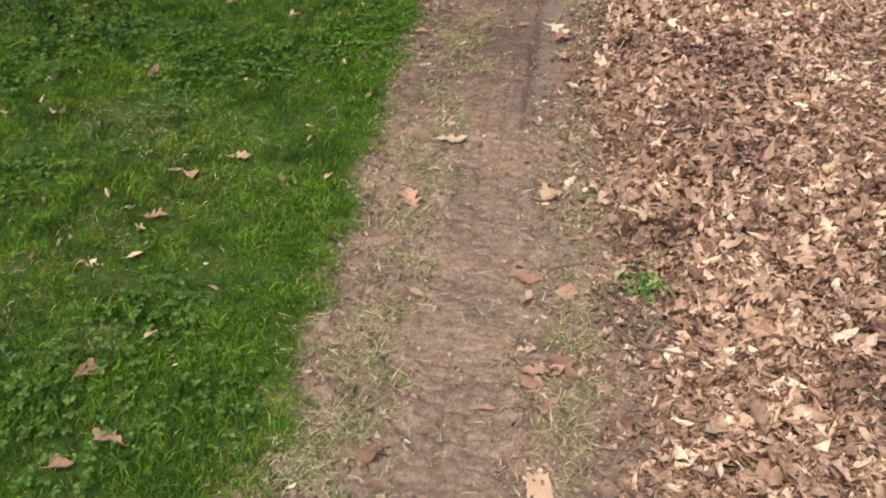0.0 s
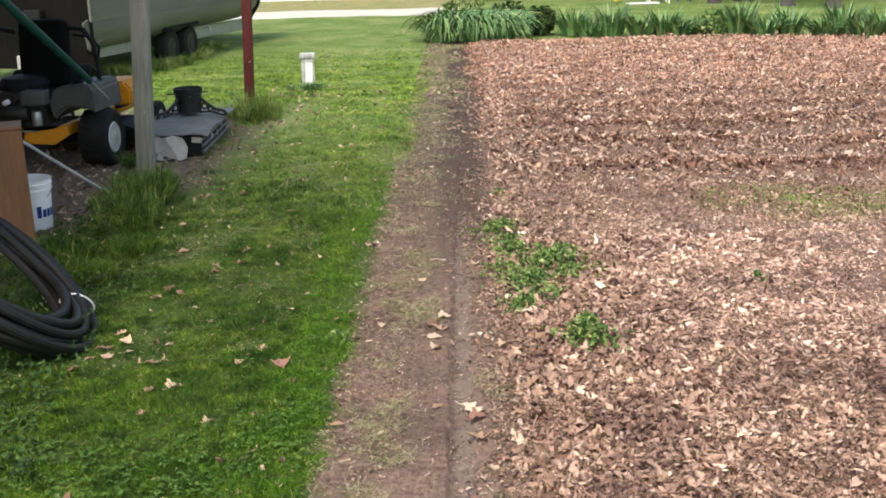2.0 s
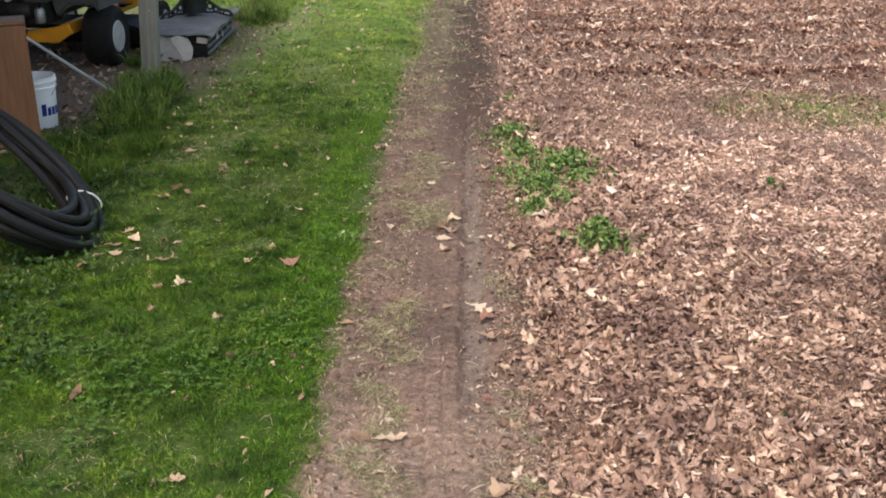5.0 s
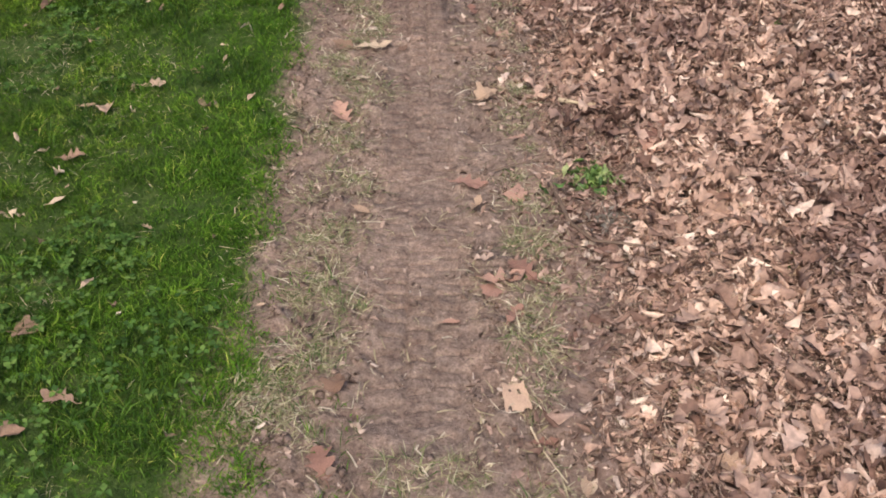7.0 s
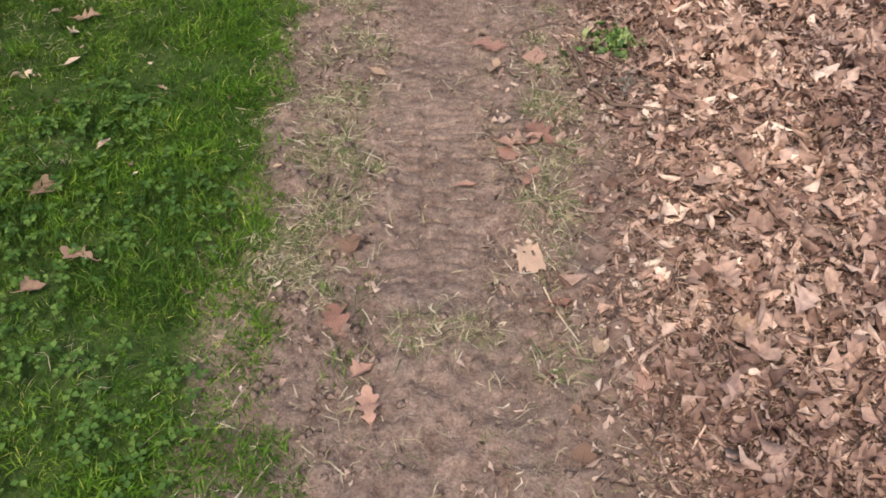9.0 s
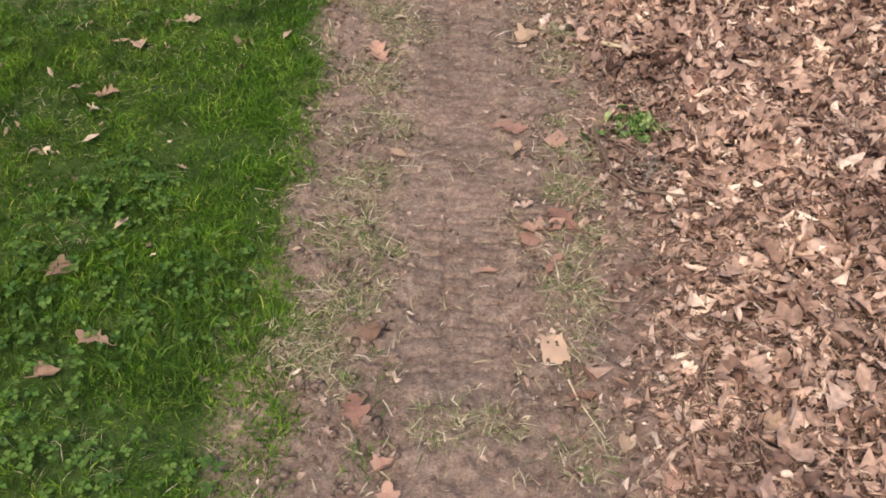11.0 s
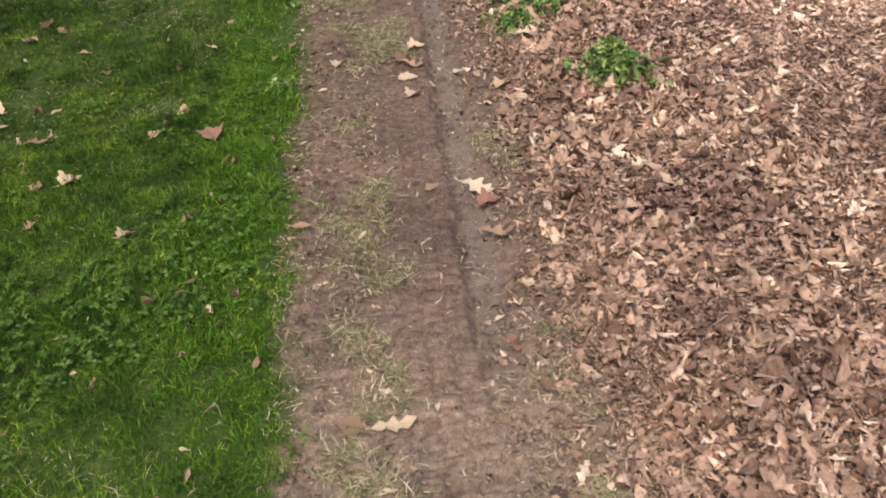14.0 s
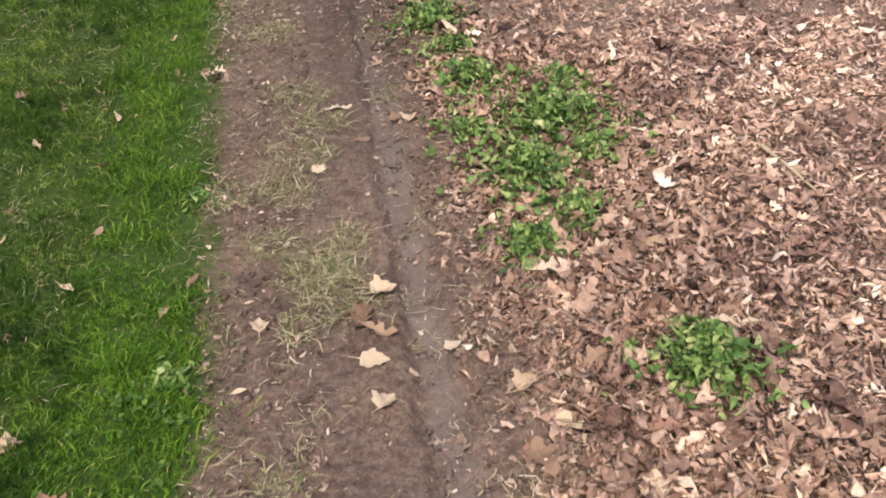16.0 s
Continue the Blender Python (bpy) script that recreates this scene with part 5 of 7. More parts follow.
LITTER_LEAVES = [
    (0.75, 1.6, 0.075, 20, "oak"), (0.78, 1.36, 0.05, 40, "lobed", "", 4), (0.63, 1.36, 0.06, 55, "lobed", "", 4), (0.64, 2.6, 0.10, 15, "maple", "", 1), (0.63, 2.11, 0.05, -30, "ovate"), (0.75, 1.98, 0.09, 10, "oak"), (0.72, 1.58, 0.05, 30, "maple", "", 4), (0.45, 1.39, 0.06, 110, "ovate"), (0.42, 1.09, 0.075, 20, "ovate", "", 1),
    (0.56, 1.92, 0.13, 60, "oak", "russet", 5), (0.53, 1.86, 0.10, 100, "oak", "russet", 4), (1.09, 1.9, 0.08, 20, "maple"), (0.28, 0.79, 0.06, 90, "ovate"), (0.36, 2.80, 0.11, 20, "maple", "", 1), (0.27, 3.11, 0.08, 30, "maple", "pale", 4), (0.33, 3.0, 0.06, 60, "oak"), (0.37, 5.42, 0.11, 40, "maple", "", 1), (0.44, 5.33, 0.08, 10, "oak", "pale", 1),
    (0.385, 4.48, 0.12, 0, "oak", "pale", 1), (0.41, 4.62, 0.09, -20, "maple", "", 3), (0.51, 4.52, 0.12, 15, "oak", "pale", 2), (0.63, 4.53, 0.12, 5, "lobed", "", 1), (0.23, 3.87, 0.12, 100, "oak", "", 1), (0.24, 4.1, 0.09, 30, "maple"), (1.11, 4.77, 0.1, 50, "oak"), (0.67, 4.44, 0.08, 10, "maple"), (0.74, 4.2, 0.10, -15, "lobed", "pale", 2), (0.88, 3.25, 0.10, 5, "lobed", "", 3), (0.59, 3.83, 0.08, 70, "oak", "pale", 1),
    (0.65, 3.54, 0.08, 60, "lobed", "pale", 4), (0.62, 3.29, 0.09, 120, "lobed", "", 5), (0.55, 3.09, 0.10, 10, "maple", "", 3), (0.71, 2.76, 0.11, 40, "oak", "", 4), (0.41, 3.74, 0.09, 70, "oak", "", 5), (0.33, 3.66, 0.10, 20, "oak", "", 3), (0.44, 3.5, 0.10, 140, "lobed", "", 5), (0.55, 3.43, 0.09, 30, "oak", "pale", 4), (0.73, 3.59, 0.09, 80, "lobed", "pale", 5), (0.36, 3.3, 0.10, 60, "lobed", "russet", 4), (0.38, 4.12, 0.11, 35, "oak", "", 3), (0.3, 3.95, 0.1, 110, "lobed", "", 4), (0.46, 3.9, 0.1, 160, "lobed", "russet", 5), (0.36, 0.7, 0.09, 50, "oak", "russet", 2), (0.48, 0.95, 0.08, 20, "lobed", "", 1), (0.55, 0.8, 0.09, 130, "oak", "", 4),
]
for kind_of_place, rows_of, lift in (("on bare earth", PATH_LEAVES, 0.001), ("lying on the mown lawn", LAWN_LEAVES, 0.012), ("on top of the leaf litter", LITTER_LEAVES, 0.0)):
    for k, (x, y, size_of, turn, kind, *look_of) in enumerate(rows_of):
        tone, variant = (*look_of, *("", k % 6)[len(look_of):])
        ob = link("fallen_leaf", leaf_mesh(kind, variant, tone), None)
        rr = random.Random(k * 7 + len(rows_of))
        rest = 0.75 * float(litter_loft(x, y)) if rows_of is LITTER_LEAVES else 0.0
        ob.matrix_basis = pose(x, y, rest_z(x, y, size_of) + lift + rest, rr.uniform(-9, 9), rr.uniform(-9, 9), turn) @ Matrix.Diagonal((size_of, size_of, size_of, 1))
        word = {"oak": "lobed", "lobed": "ragged lobed", "maple": "broad", "ovate": "small curled"}[kind] + " " + {"": "tan", "pale": "bleached pale", "russet": "reddish-brown"}[tone]
        tagged(ob, f"dry {word} leaf {kind_of_place}", "leaf", "fallen leaves")


def torn_leaf(at, size, turn):
    """A broad bleached leaf with notched ends and two holes, lying flat."""
    bm = bmesh.new()
    nx, ny = 9, 11
    g = []
    for j in range(ny):
        v = j / (ny - 1)
        half = 0.40 + 0.03 * math.sin(4 * v + 0.5) + 0.02 * math.sin(13 * v)
        for i in range(nx):
            u = 2 * i / (nx - 1) - 1
            notch = 0.05 * math.sin(6.5 * u + 0.6) * (1 if v > 0.9 else -1.6 if v < 0.1 else 0)
            g.append(bm.verts.new((half * u, (v - 0.5) * 1.25 + notch, 0.03 + 0.05 * u * u + 0.03 * math.sin(5 * v + 2 * u) + 0.05 * (v - 0.5) ** 2)))
    for j in range(ny - 1):
        for i in range(nx - 1):
            if (j, i) not in ((7, 2), (6, 5), (7, 5)):
                bm.faces.new((g[j * nx + i], g[j * nx + i + 1], g[(j + 1) * nx + i + 1], g[(j + 1) * nx + i]))
    thicken(bm, 0.012)
    ob = part("fallen_leaf", bm, M_TORNLEAF, None)
    ob.matrix_basis = pose(at[0], at[1], rest_z(*at, size) + 0.002, 0, 0, turn) @ Matrix.Diagonal((size, size, size, 1))
    tagged(ob, "broad bleached torn leaf with two holes on bare earth", "leaf", "fallen leaves")


torn_leaf((0.160, 1.005), 0.06, 8)
# ---- twigs ----
def twig(points, r0, mat, label):
    pts = [(x, y, float(ground_z(x, y)) + h) for x, y, h in points]
    tagged(part("twig", tube(pts, [r0 * (1 - 0.5 * k / (len(pts) - 1)) for k in range(len(pts))], 7), mat, None), label, "twig", "twigs")


twig([(0.32, 2.12, 0.03), (0.38, 2.1, 0.033), (0.46, 2.08, 0.036)], 0.006, M_STICK, "pale bare stick lying on the leaf litter")
twig([(0.29, 1.76, 0.012), (0.285, 1.70, 0.016), (0.31, 1.58, 0.014), (0.36, 1.5, 0.02), (0.42, 1.47, 0.03), (0.5, 1.44, 0.03)], 0.006, M_TWIG, "curved dark twig at the litter edge")
twig([(1.08, 4.92, 0.05), (1.1, 4.8, 0.055), (1.13, 4.64, 0.05)], 0.006, M_STICK, "pale bare stick lying on the leaf litter")
twig([(0.11, 1.78, 0.012), (0.16, 1.81, 0.014), (0.27, 1.83, 0.02)], 0.003, M_TWIG, "thin dark twig on bare earth")
twig([(0.185, 0.93, 0.012), (0.2, 0.89, 0.012), (0.225, 0.83, 0.012), (0.245, 0.79, 0.012)], 0.0022, M_STICK, "thin pale stalk on bare earth")


# ---- low weeds in the litter ----
def weed(at, radius, height, leaves, seed, label, size=1.0):
    r = random.Random(seed)
    x0, y0 = at
    z0 = float(ground_z(x0, y0))
    t = thing("weed_plant", label, "weed", (x0, y0, z0), group="low weeds")
    stems, foliage = bmesh.new(), []
    rng = np.random.default_rng(seed)
    n = leaves
    rad, a = radius * np.minimum(np.abs(rng.normal(0, 0.62, n)), 1.5), rng.random(n) * 6.28
    rad *= 0.75 + 0.5 * np.sin(3 * a + seed) * np.sin(5 * a + 2 * seed)
    x, y = rad * np.cos(a), rad * np.sin(a)
    h = height * (0.3 + 0.8 * rng.random(n)) * (1 - 0.5 * np.minimum(rad / radius, 1))
    v, f = leaf_field("ovate", x, y, rng.uniform(0.016, 0.046, n) * size, h, 0.6, rng)
    link("foliage", fast_mesh("foliage", v, f), M_WEED, t)
    for k in range(min(26, n // 6)):
        tube([(0, 0, -0.012), (x[k] * 0.75, y[k] * 0.75, h[k] * 0.5), (x[k], y[k], h[k])], 0.0012, 4, stems)
    part("stem", stems, M_WEED, t)
    return t


weed((0.6, 4.03), 0.125, 0.16, 640, 51, "leafy green weed growing through the litter", 1.05)
weed((0.53, 5.18), 0.24, 0.11, 900, 52, "spreading bright green weed among dry leaves", 1.1)
weed((0.42, 4.93), 0.24, 0.09, 760, 53, "spreading bright green weed among dry leaves", 1.1)
weed((0.36, 4.60), 0.12, 0.07, 340, 54, "spreading bright green weed among dry leaves", 1.2)
weed((0.70, 5.24), 0.14, 0.04, 100, 55, "sparse green weed among dry leaves")
weed((0.30, 6.11), 0.2, 0.07, 420, 56, "spreading bright green weed beside bare earth")
weed((0.385, 1.74), 0.085, 0.05, 130, 57, "small green weed at the litter edge")
weed((1.59, 4.95), 0.055, 0.06, 80, 58, "small bluish-green weed in the litter")
weed((2.3, 6.5), 0.28, 0.03, 150, 59, "sparse low green weeds in the litter")
weed((2.75, 6.6), 0.25, 0.04, 190, 60, "sparse low green weeds in the litter")
weed((0.78, 1.42), 0.04, 0.03, 16, 61, "tiny green weed in the litter")
weed((1.02, 2.56), 0.03, 0.03, 14, 62, "tiny green weed in the litter")
weed((-0.53, 4.25), 0.09, 0.035, 60, 64, "broad-leaved weed at the ragged lawn edge")
weed((-0.5, 5.0), 0.07, 0.03, 36, 65, "broad-leaved weed at the ragged lawn edge")
weed((0.35, 5.55), 0.18, 0.08, 380, 66, "spreading bright green weed among dry leaves", 1.1)
weed((0.50, 4.70), 0.15, 0.07, 300, 67, "sparse green weed among dry leaves")
weed((0.33, 5.86), 0.13, 0.06, 220, 68, "spreading bright green weed beside bare earth", 1.1)
weed((0.60, 4.98), 0.15, 0.08, 320, 69, "sparse green weed among dry leaves", 1.1)
weed((0.30, 5.2), 0.12, 0.05, 180, 70, "sparse green weed among dry leaves", 1.1)
weed((0.62, 5.42), 0.18, 0.07, 300, 71, "sparse green weed among dry leaves", 1.1)
weed((0.32, 7.1), 0.10, 0.04, 60, 63, "sparse green weed beside bare earth")
part_moss = thing("grey_moss_tuft", "ash-grey fluffy tuft lying in the litter", "moss", (0.42, 1.58, float(ground_z(0.42, 1.58))))
v, f = leaf_field("strip", *(np.random.default_rng(5).normal(0, 0.026, (2, 260))), np.random.default_rng(6).uniform(0.008, 0.026, 260), 0.008 + 0.02 * np.random.default_rng(8).random(260), 0.8, np.random.default_rng(9))
link("fluff", fast_mesh("fluff", v, f), M_ASHTUFT, part_moss)

BED_GRASS = [(1.75 + 0.15 * k + 0.1 * math.sin(k * 7.0), 6.5 + 0.28 * math.sin(k * 2.3), 1.0 + 0.7 * math.sin(k * 1.7) ** 2) for k in range(14)]
tagged(link("bed_grass", fast_mesh("bed_grass", *tufts(BED_GRASS, 210, 0.18, 0.06, 0.005, (0.4, 1.8), 47)), M_FARGRASS), "thin pale green grass patch in the litter", "grass", kind="stuff")

# tall rank grass round the posts and along the shed edge
TALL = [(-2.28, 7.66, 0.5), (-2.5, 7.62, 0.6), (-2.3, 7.2, 0.8), (-2.15, 7.1, 1.0), (-2.35, 6.8, 1.0), (-2.15, 6.9, 1.0), (-2.04, 10.75, 1.0), (-1.95, 10.5, 0.7), (-2.3, 10.7, 0.9), (-2.0, 10.3, 0.5), (-2.6, 8.3, 0.9), (-1.9, 5.7, 1.0), (-2.1, 6.2, 1.2),
        (-2.3, 5.6, 1.3), (-2.0, 5.2, 1.0), (-1.95, 3.6, 0.5), (-2.2, 3.5, 0.8), (-2.15, 4.0, 0.7), (-2.4, 9.9, 0.8)]
TRAILER_GRASS = [(-4.3, 15.2, 1.2), (-4.5, 15.9, 1.3), (-4.2, 16.8, 1.2), (-4.0, 17.6, 1.2), (-4.6, 14.6, 1.1), (-4.1, 15.6, 1.1), (-3.98, 16.4, 1.0)]
POST_GRASS = [(-2.1, 10.8, 1.25), (-1.95, 10.55, 0.9), (-2.15, 10.4, 0.75), (-1.82, 10.4, 0.5), (-2.2, 7.45, 0.45), (-2.1, 7.2, 0.7), (-2.3, 6.9, 0.9), (-2.25, 6.5, 0.9), (-2.12, 6.85, 0.9), (-2.2, 7.25, 0.9), (-2.05, 6.5, 0.7)]
tagged(link("pedestal_weeds", fast_mesh("pedestal_weeds", *tufts([(-1.73, 12.56, 1.0), (-1.66, 12.58, 0.9), (-1.8, 12.55, 0.6), (-1.98, 12.6, 0.45)], 150, 0.07, 0.15, 0.009, (0.3, 1.2), 79)), M_STRAP), "small blue-green plants at the pedestal foot", "weeds", kind="stuff")
tagged(link("post_grass", fast_mesh("post_grass", *tufts(POST_GRASS, 270, 0.15, 0.27, 0.0055, (0.12, 0.7), 78)), M_POSTGRASS), "tall thin green grass round the post feet", "grass", kind="stuff")
tagged(link("trailer_grass", fast_mesh("trailer_grass", *tufts(TRAILER_GRASS, 400, 0.22, 0.2, 0.009, (0.3, 1.2), 77)), M_FARGRASS), "long pale grass growing round the trailer wheels", "grass", kind="stuff")
tagged(link("rank_grass", fast_mesh("rank_grass", *tufts(TALL, 560, 0.15, 0.155, 0.0052, (0.2, 1.1), 71)), M_RANK), "tall rank grass round posts and shed edge", "grass", kind="stuff")


def ground_ivy():
    r = np.random.default_rng(72)
    n = 4200
    x, y = r.uniform(-2.5, -1.4, n), r.uniform(2.8, 7.4, n)
    keep = (x < -1.55 - 0.15 * (y - 3.2) + 0.2 * value_noise(x, y, 0.4, 73)) & (value_noise(x, y, 0.3, 74) > 0.35)
    x, y = x[keep], y[keep]
    return leaf_field("ovate", x, y, r.uniform(0.02, 0.045, len(x)), ground_z(x, y) + r.uniform(0.02, 0.1, len(x)), 0.4, r)


tagged(link("ground_ivy", fast_mesh("ground_ivy", *ground_ivy()), M_IVY), "low broad-leaved weeds along the shed edge", "weeds", kind="stuff")


def shed_leaves():
    r = np.random.default_rng(75)
    x, y = r.uniform(-3.6, -1.2, 4200), r.uniform(5.5, 13.5, 4200)
    strip = np.exp(-((x + np.interp(y, [7, 9, 11], [1.92, 1.82, 1.66])) / 0.26) ** 2) * (y > 7.0) * (y < 12.5) * smooth(value_noise(x, y, 0.4, 76), 0.25, 0.6)
    keep = r.random(4200) < np.where((x < -2.3) & (y < 11), 0.75, 0.03 + 0.75 * strip)
    x, y = x[keep], y[keep]
    xs, ys = r.uniform(-8.0, -2.5, 1300), r.uniform(-3.0, 11.0, 1300)
    clear = ~((xs > -3.6) & (ys > 5.5))
    x, y = np.concatenate([x, xs[clear]]), np.concatenate([y, ys[clear]])
    return leaf_field("shard", x, y, np.where(x > -2.3, r.uniform(0.012, 0.055, len(x)), r.uniform(0.025, 0.08, len(x))), ground_z(x, y) + 0.012 + 0.02 * r.random(len(x)), 0.35, r)


tagged(link("shed_leaves", fast_mesh("shed_leaves", *shed_leaves(), rounded=True), M_SHEDLEAF), "dry leaves blown along the shed edge", "leaf litter", kind="stuff")


# ---- lean-to posts and roof ----
def post(at, w, h, mat, label, lean):
    t = thing("wooden_post", label, "post", (*at, 0), ry=lean, group="lean-to posts")
    part("shaft", box((w, w, h), (0, 0, h / 2 - 0.05), (0, 0, 4), 0.008, seg=2), mat, t)
    for z in (0.55, 1.35):
        part("nail", lathe([(0.006, 0), (0.006, 0.004), (0.002, 0.006)], (0.02, -w / 2, z), (90, 0, 0), 8), M_STEEL, t)


post((-2.39, 7.78), 0.126, 2.45, M_GREYWOOD, "weathered grey timber post in tall grass", 3.3)
post((-2.18, 11.03), 0.098, 2.45, M_REDWOOD, "red-painted timber post in tall grass", 2.2)
# roof out of view, inferred from the posts; its reach is set for shade
roof = thing("lean_to_roof", "unseen ribbed tin roof over the lean-to", "roof", (0, 0, 0), kind="structure")
part("beam", box((0.09, 5.6, 0.17), (-2.39, 5.5, 2.49)), M_GREYWOOD, roof)
bm = bmesh.new()
cols = np.arange(-7.6, -2.27, 0.075)
lines = [[bm.verts.new((x, y, 2.62 + (-x - 2.0) * 0.16 + (0.018 if k % 3 == 0 else 0))) for k, x in enumerate(cols)] for y in (2.6, 8.8)]
for k in range(len(cols) - 1):
    bm.faces.new((lines[0][k], lines[0][k + 1], lines[1][k + 1], lines[1][k]))
thicken(bm, 0.004)
part("sheet", bm, M_TIN, roof)


# added wall out of view: keeps western sky light off the mower
tagged(part("shade_wall_west", box((0.12, 8.4, 3.1), (-5.3, 5.2, 1.5), (0, 0, 0), 0.004), M_BROWNWOOD, None), "unseen timber wall added to darken the lean-to", "wall", kind="structure")


# ---- white pail ----
def pail(at, h, r, mat, label, writing=False, rz=0):
    t = thing("bucket", label, "bucket", at, rz, group="buckets")
    part("body", lathe([(r * 0.86, 0), (r * 0.88, 0.006), (r * 0.98, h * 0.78), (r * 1.04, h * 0.785), (r * 1.04, h * 0.82), (r * 1.0, h * 0.825), (r * 1.01, h * 0.89), (r * 1.06, h * 0.895), (r * 1.06, h * 0.93), (r * 1.02, h * 0.935), (r * 1.03, h * 0.97), (r * 1.05, h), (r * 0.98, h), (r * 0.95, h * 0.9), (r * 0.83, 0.02), (0.0001, 0.018)], n=40), mat, t)
    pts = [(r * 1.07 * math.cos(a), r * 1.07 * math.sin(a) * 0.9 - 0.03, h * 0.86 - 0.13 * math.sin(a)) for a in np.linspace(0.05, math.pi - 0.05, 14)]
    part("handle", tube([(x, -y, z) for x, y, z in pts], 0.003, 6), M_STEEL, t, "bent wire handle")
    if writing:
        for k, (a0, w, z0, zh) in enumerate(((-46, 13, 0.3, 0.22), (-30, 11, 0.3, 0.15), (-16, 11, 0.3, 0.15), (-2, 10, 0.3, 0.15), (11, 10, 0.3, 0.15))):
            bm = bmesh.new()
            ang = [radians(a0 - w / 2 + w * i / 3) for i in range(4)]
            rad = lambda z: r * (0.88 + 0.10 * z / 0.78) + 0.0012
            low = [bm.verts.new((rad(z0) * math.cos(a), rad(z0) * math.sin(a), z0 * h)) for a in ang]
            top = [bm.verts.new((rad(z0 + zh) * math.cos(a), rad(z0 + zh) * math.sin(a), (z0 + zh) * h)) for a in ang]
            for i in range(3):
                bm.faces.new((low[i], low[i + 1], top[i + 1], top[i]))
            thicken(bm, -0.001)
            part("print_mark", bm, M_BLUEINK, t, "blue printed bar")
    return t


pail((-2.745, 6.36, 0.0), 0.345, 0.142, M_WHITEPLASTIC, "white plastic bucket with blue print on bare earth", True)

# ---- brown cabinet with a black case on it ----
cab = thing("wooden_cabinet", "brown stained plywood cabinet standing in weeds", "cabinet", (-2.97, 5.88, 0), 22)
part("side_panel", box((0.02, 0.22, 0.735), (0.388, 0.0, 0.368), (0, 0, 0), 0.003), M_BROWNWOOD, cab)
part("front_panel", prism([(-0.4, 0), (0.4, 0), (0.397, 0.735), (-0.4, 0.735)], 0.018, (0, -0.128, 0.0), (0, 0, 0), 0.002), M_BROWNWOOD, cab)
part("top_board", box((0.80, 0.26, 0.02), (0.0, 0.0, 0.748), (0, 0, 0), 0.003), M_BROWNWOOD, cab)
part("back_panel", box((0.76, 0.016, 0.73), (0.0, 0.118, 0.368), (0, 0, 0), 0.003), M_BROWNWOOD, cab)
case = thing("storage_case", "black plastic case on the brown cabinet", "case", (-3.06, 5.86, 0.759), 22)
part("body", box((0.52, 0.24, 0.16), (0, 0, 0.082), (0, 0, 0), 0.02, seg=3), M_BLACKPLASTIC, case)
part("lid", box((0.54, 0.26, 0.09), (0, 0, 0.212), (0, 0, 0), 0.022, seg=3), M_BLACKPLASTIC, case)
part("latch", box((0.06, 0.012, 0.05), (0.12, -0.134, 0.17), (0, 0, 0), 0.003), M_CHARCOAL, case)

rod = tube([(-2.40, 7.12, 0.01), (-2.60, 6.81, 0.285), (-2.80, 6.5, 0.564), (-2.93, 6.3, 0.745), (-2.99, 6.2, 0.83)], 0.011, 10)
tagged(part("metal_rod", rod, M_ROD, None), "grey metal rod leaning on the cabinet", "rod")
pole = thing("canopy_pole", "dark green sleeved pole leaning past the mower", "pole")
part("sleeve", tube([(-2.86, 8.12, 0.74), (-3.0, 7.6, 1.14), (-3.12, 7.1, 1.5), (-3.3, 6.45, 1.98)], [0.026, 0.032, 0.034, 0.036], 12), M_GREENPOLE, pole)
part("tip", tube([(-2.86, 8.12, 0.74), (-2.8, 8.35, 0.56)], [0.014, 0.01], 8), M_STEEL, pole)


# ---- coil of black pipe ----
def hose():
    t = thing("hose_coil", "coil of thick black pipe lying in weeds", "hose", (-2.17, 4.25, 0.42))
    d1 = Vector((0.77, -0.10, -0.63)).normalized()
    d2 = Vector((-0.30, 0.92, 0.09))
    d2 = (d2 - d1 * d2.dot(d1)).normalized()
    nn = d1.cross(d2)
    r = random.Random(3)
    for k in range(10):
        rad, off = 0.63 - 0.042 * (k % 5) + r.uniform(-0.01, 0.01), 0.06 * (k // 5) - 0.03 + r.uniform(-0.015, 0.015)
        ph, ex = r.random() * 6, r.uniform(-0.03, 0.03)
        pts = [d1 * (rad + ex) * math.cos(a) + d2 * (rad - ex) * 0.92 * math.sin(a) + nn * (off + 0.018 * math.sin(2 * a + ph)) for a in np.linspace(0, 2 * math.pi, 56, endpoint=False)]
        part("loop", tube(pts, 0.023, 10, closed=True), M_HOSE, t)
    a = 0.72
    c = d1 * 0.57 * math.cos(a) + d2 * 0.55 * math.sin(a)
    out, tan = (d1 * math.cos(a) + d2 * math.sin(a)), (-d1 * math.sin(a) + d2 * math.cos(a))
    ring = [c + out * 0.095 * math.cos(b) + nn * 0.055 * math.sin(b) for b in np.linspace(0, 2 * math.pi, 24, endpoint=False)]
    part("cable_tie", tube(ring, 0.005, 6, closed=True), M_WHITEPLASTIC, t, "white plastic tie")
    e = d1 * 0.63 - nn * 0.02
    part("pipe_end", tube([e - tan * 0.0, e - d2 * 0.05 + d1 * 0.012], 0.024, 12), M_WHITEPLASTIC, t, "pale cut pipe end")


hose()


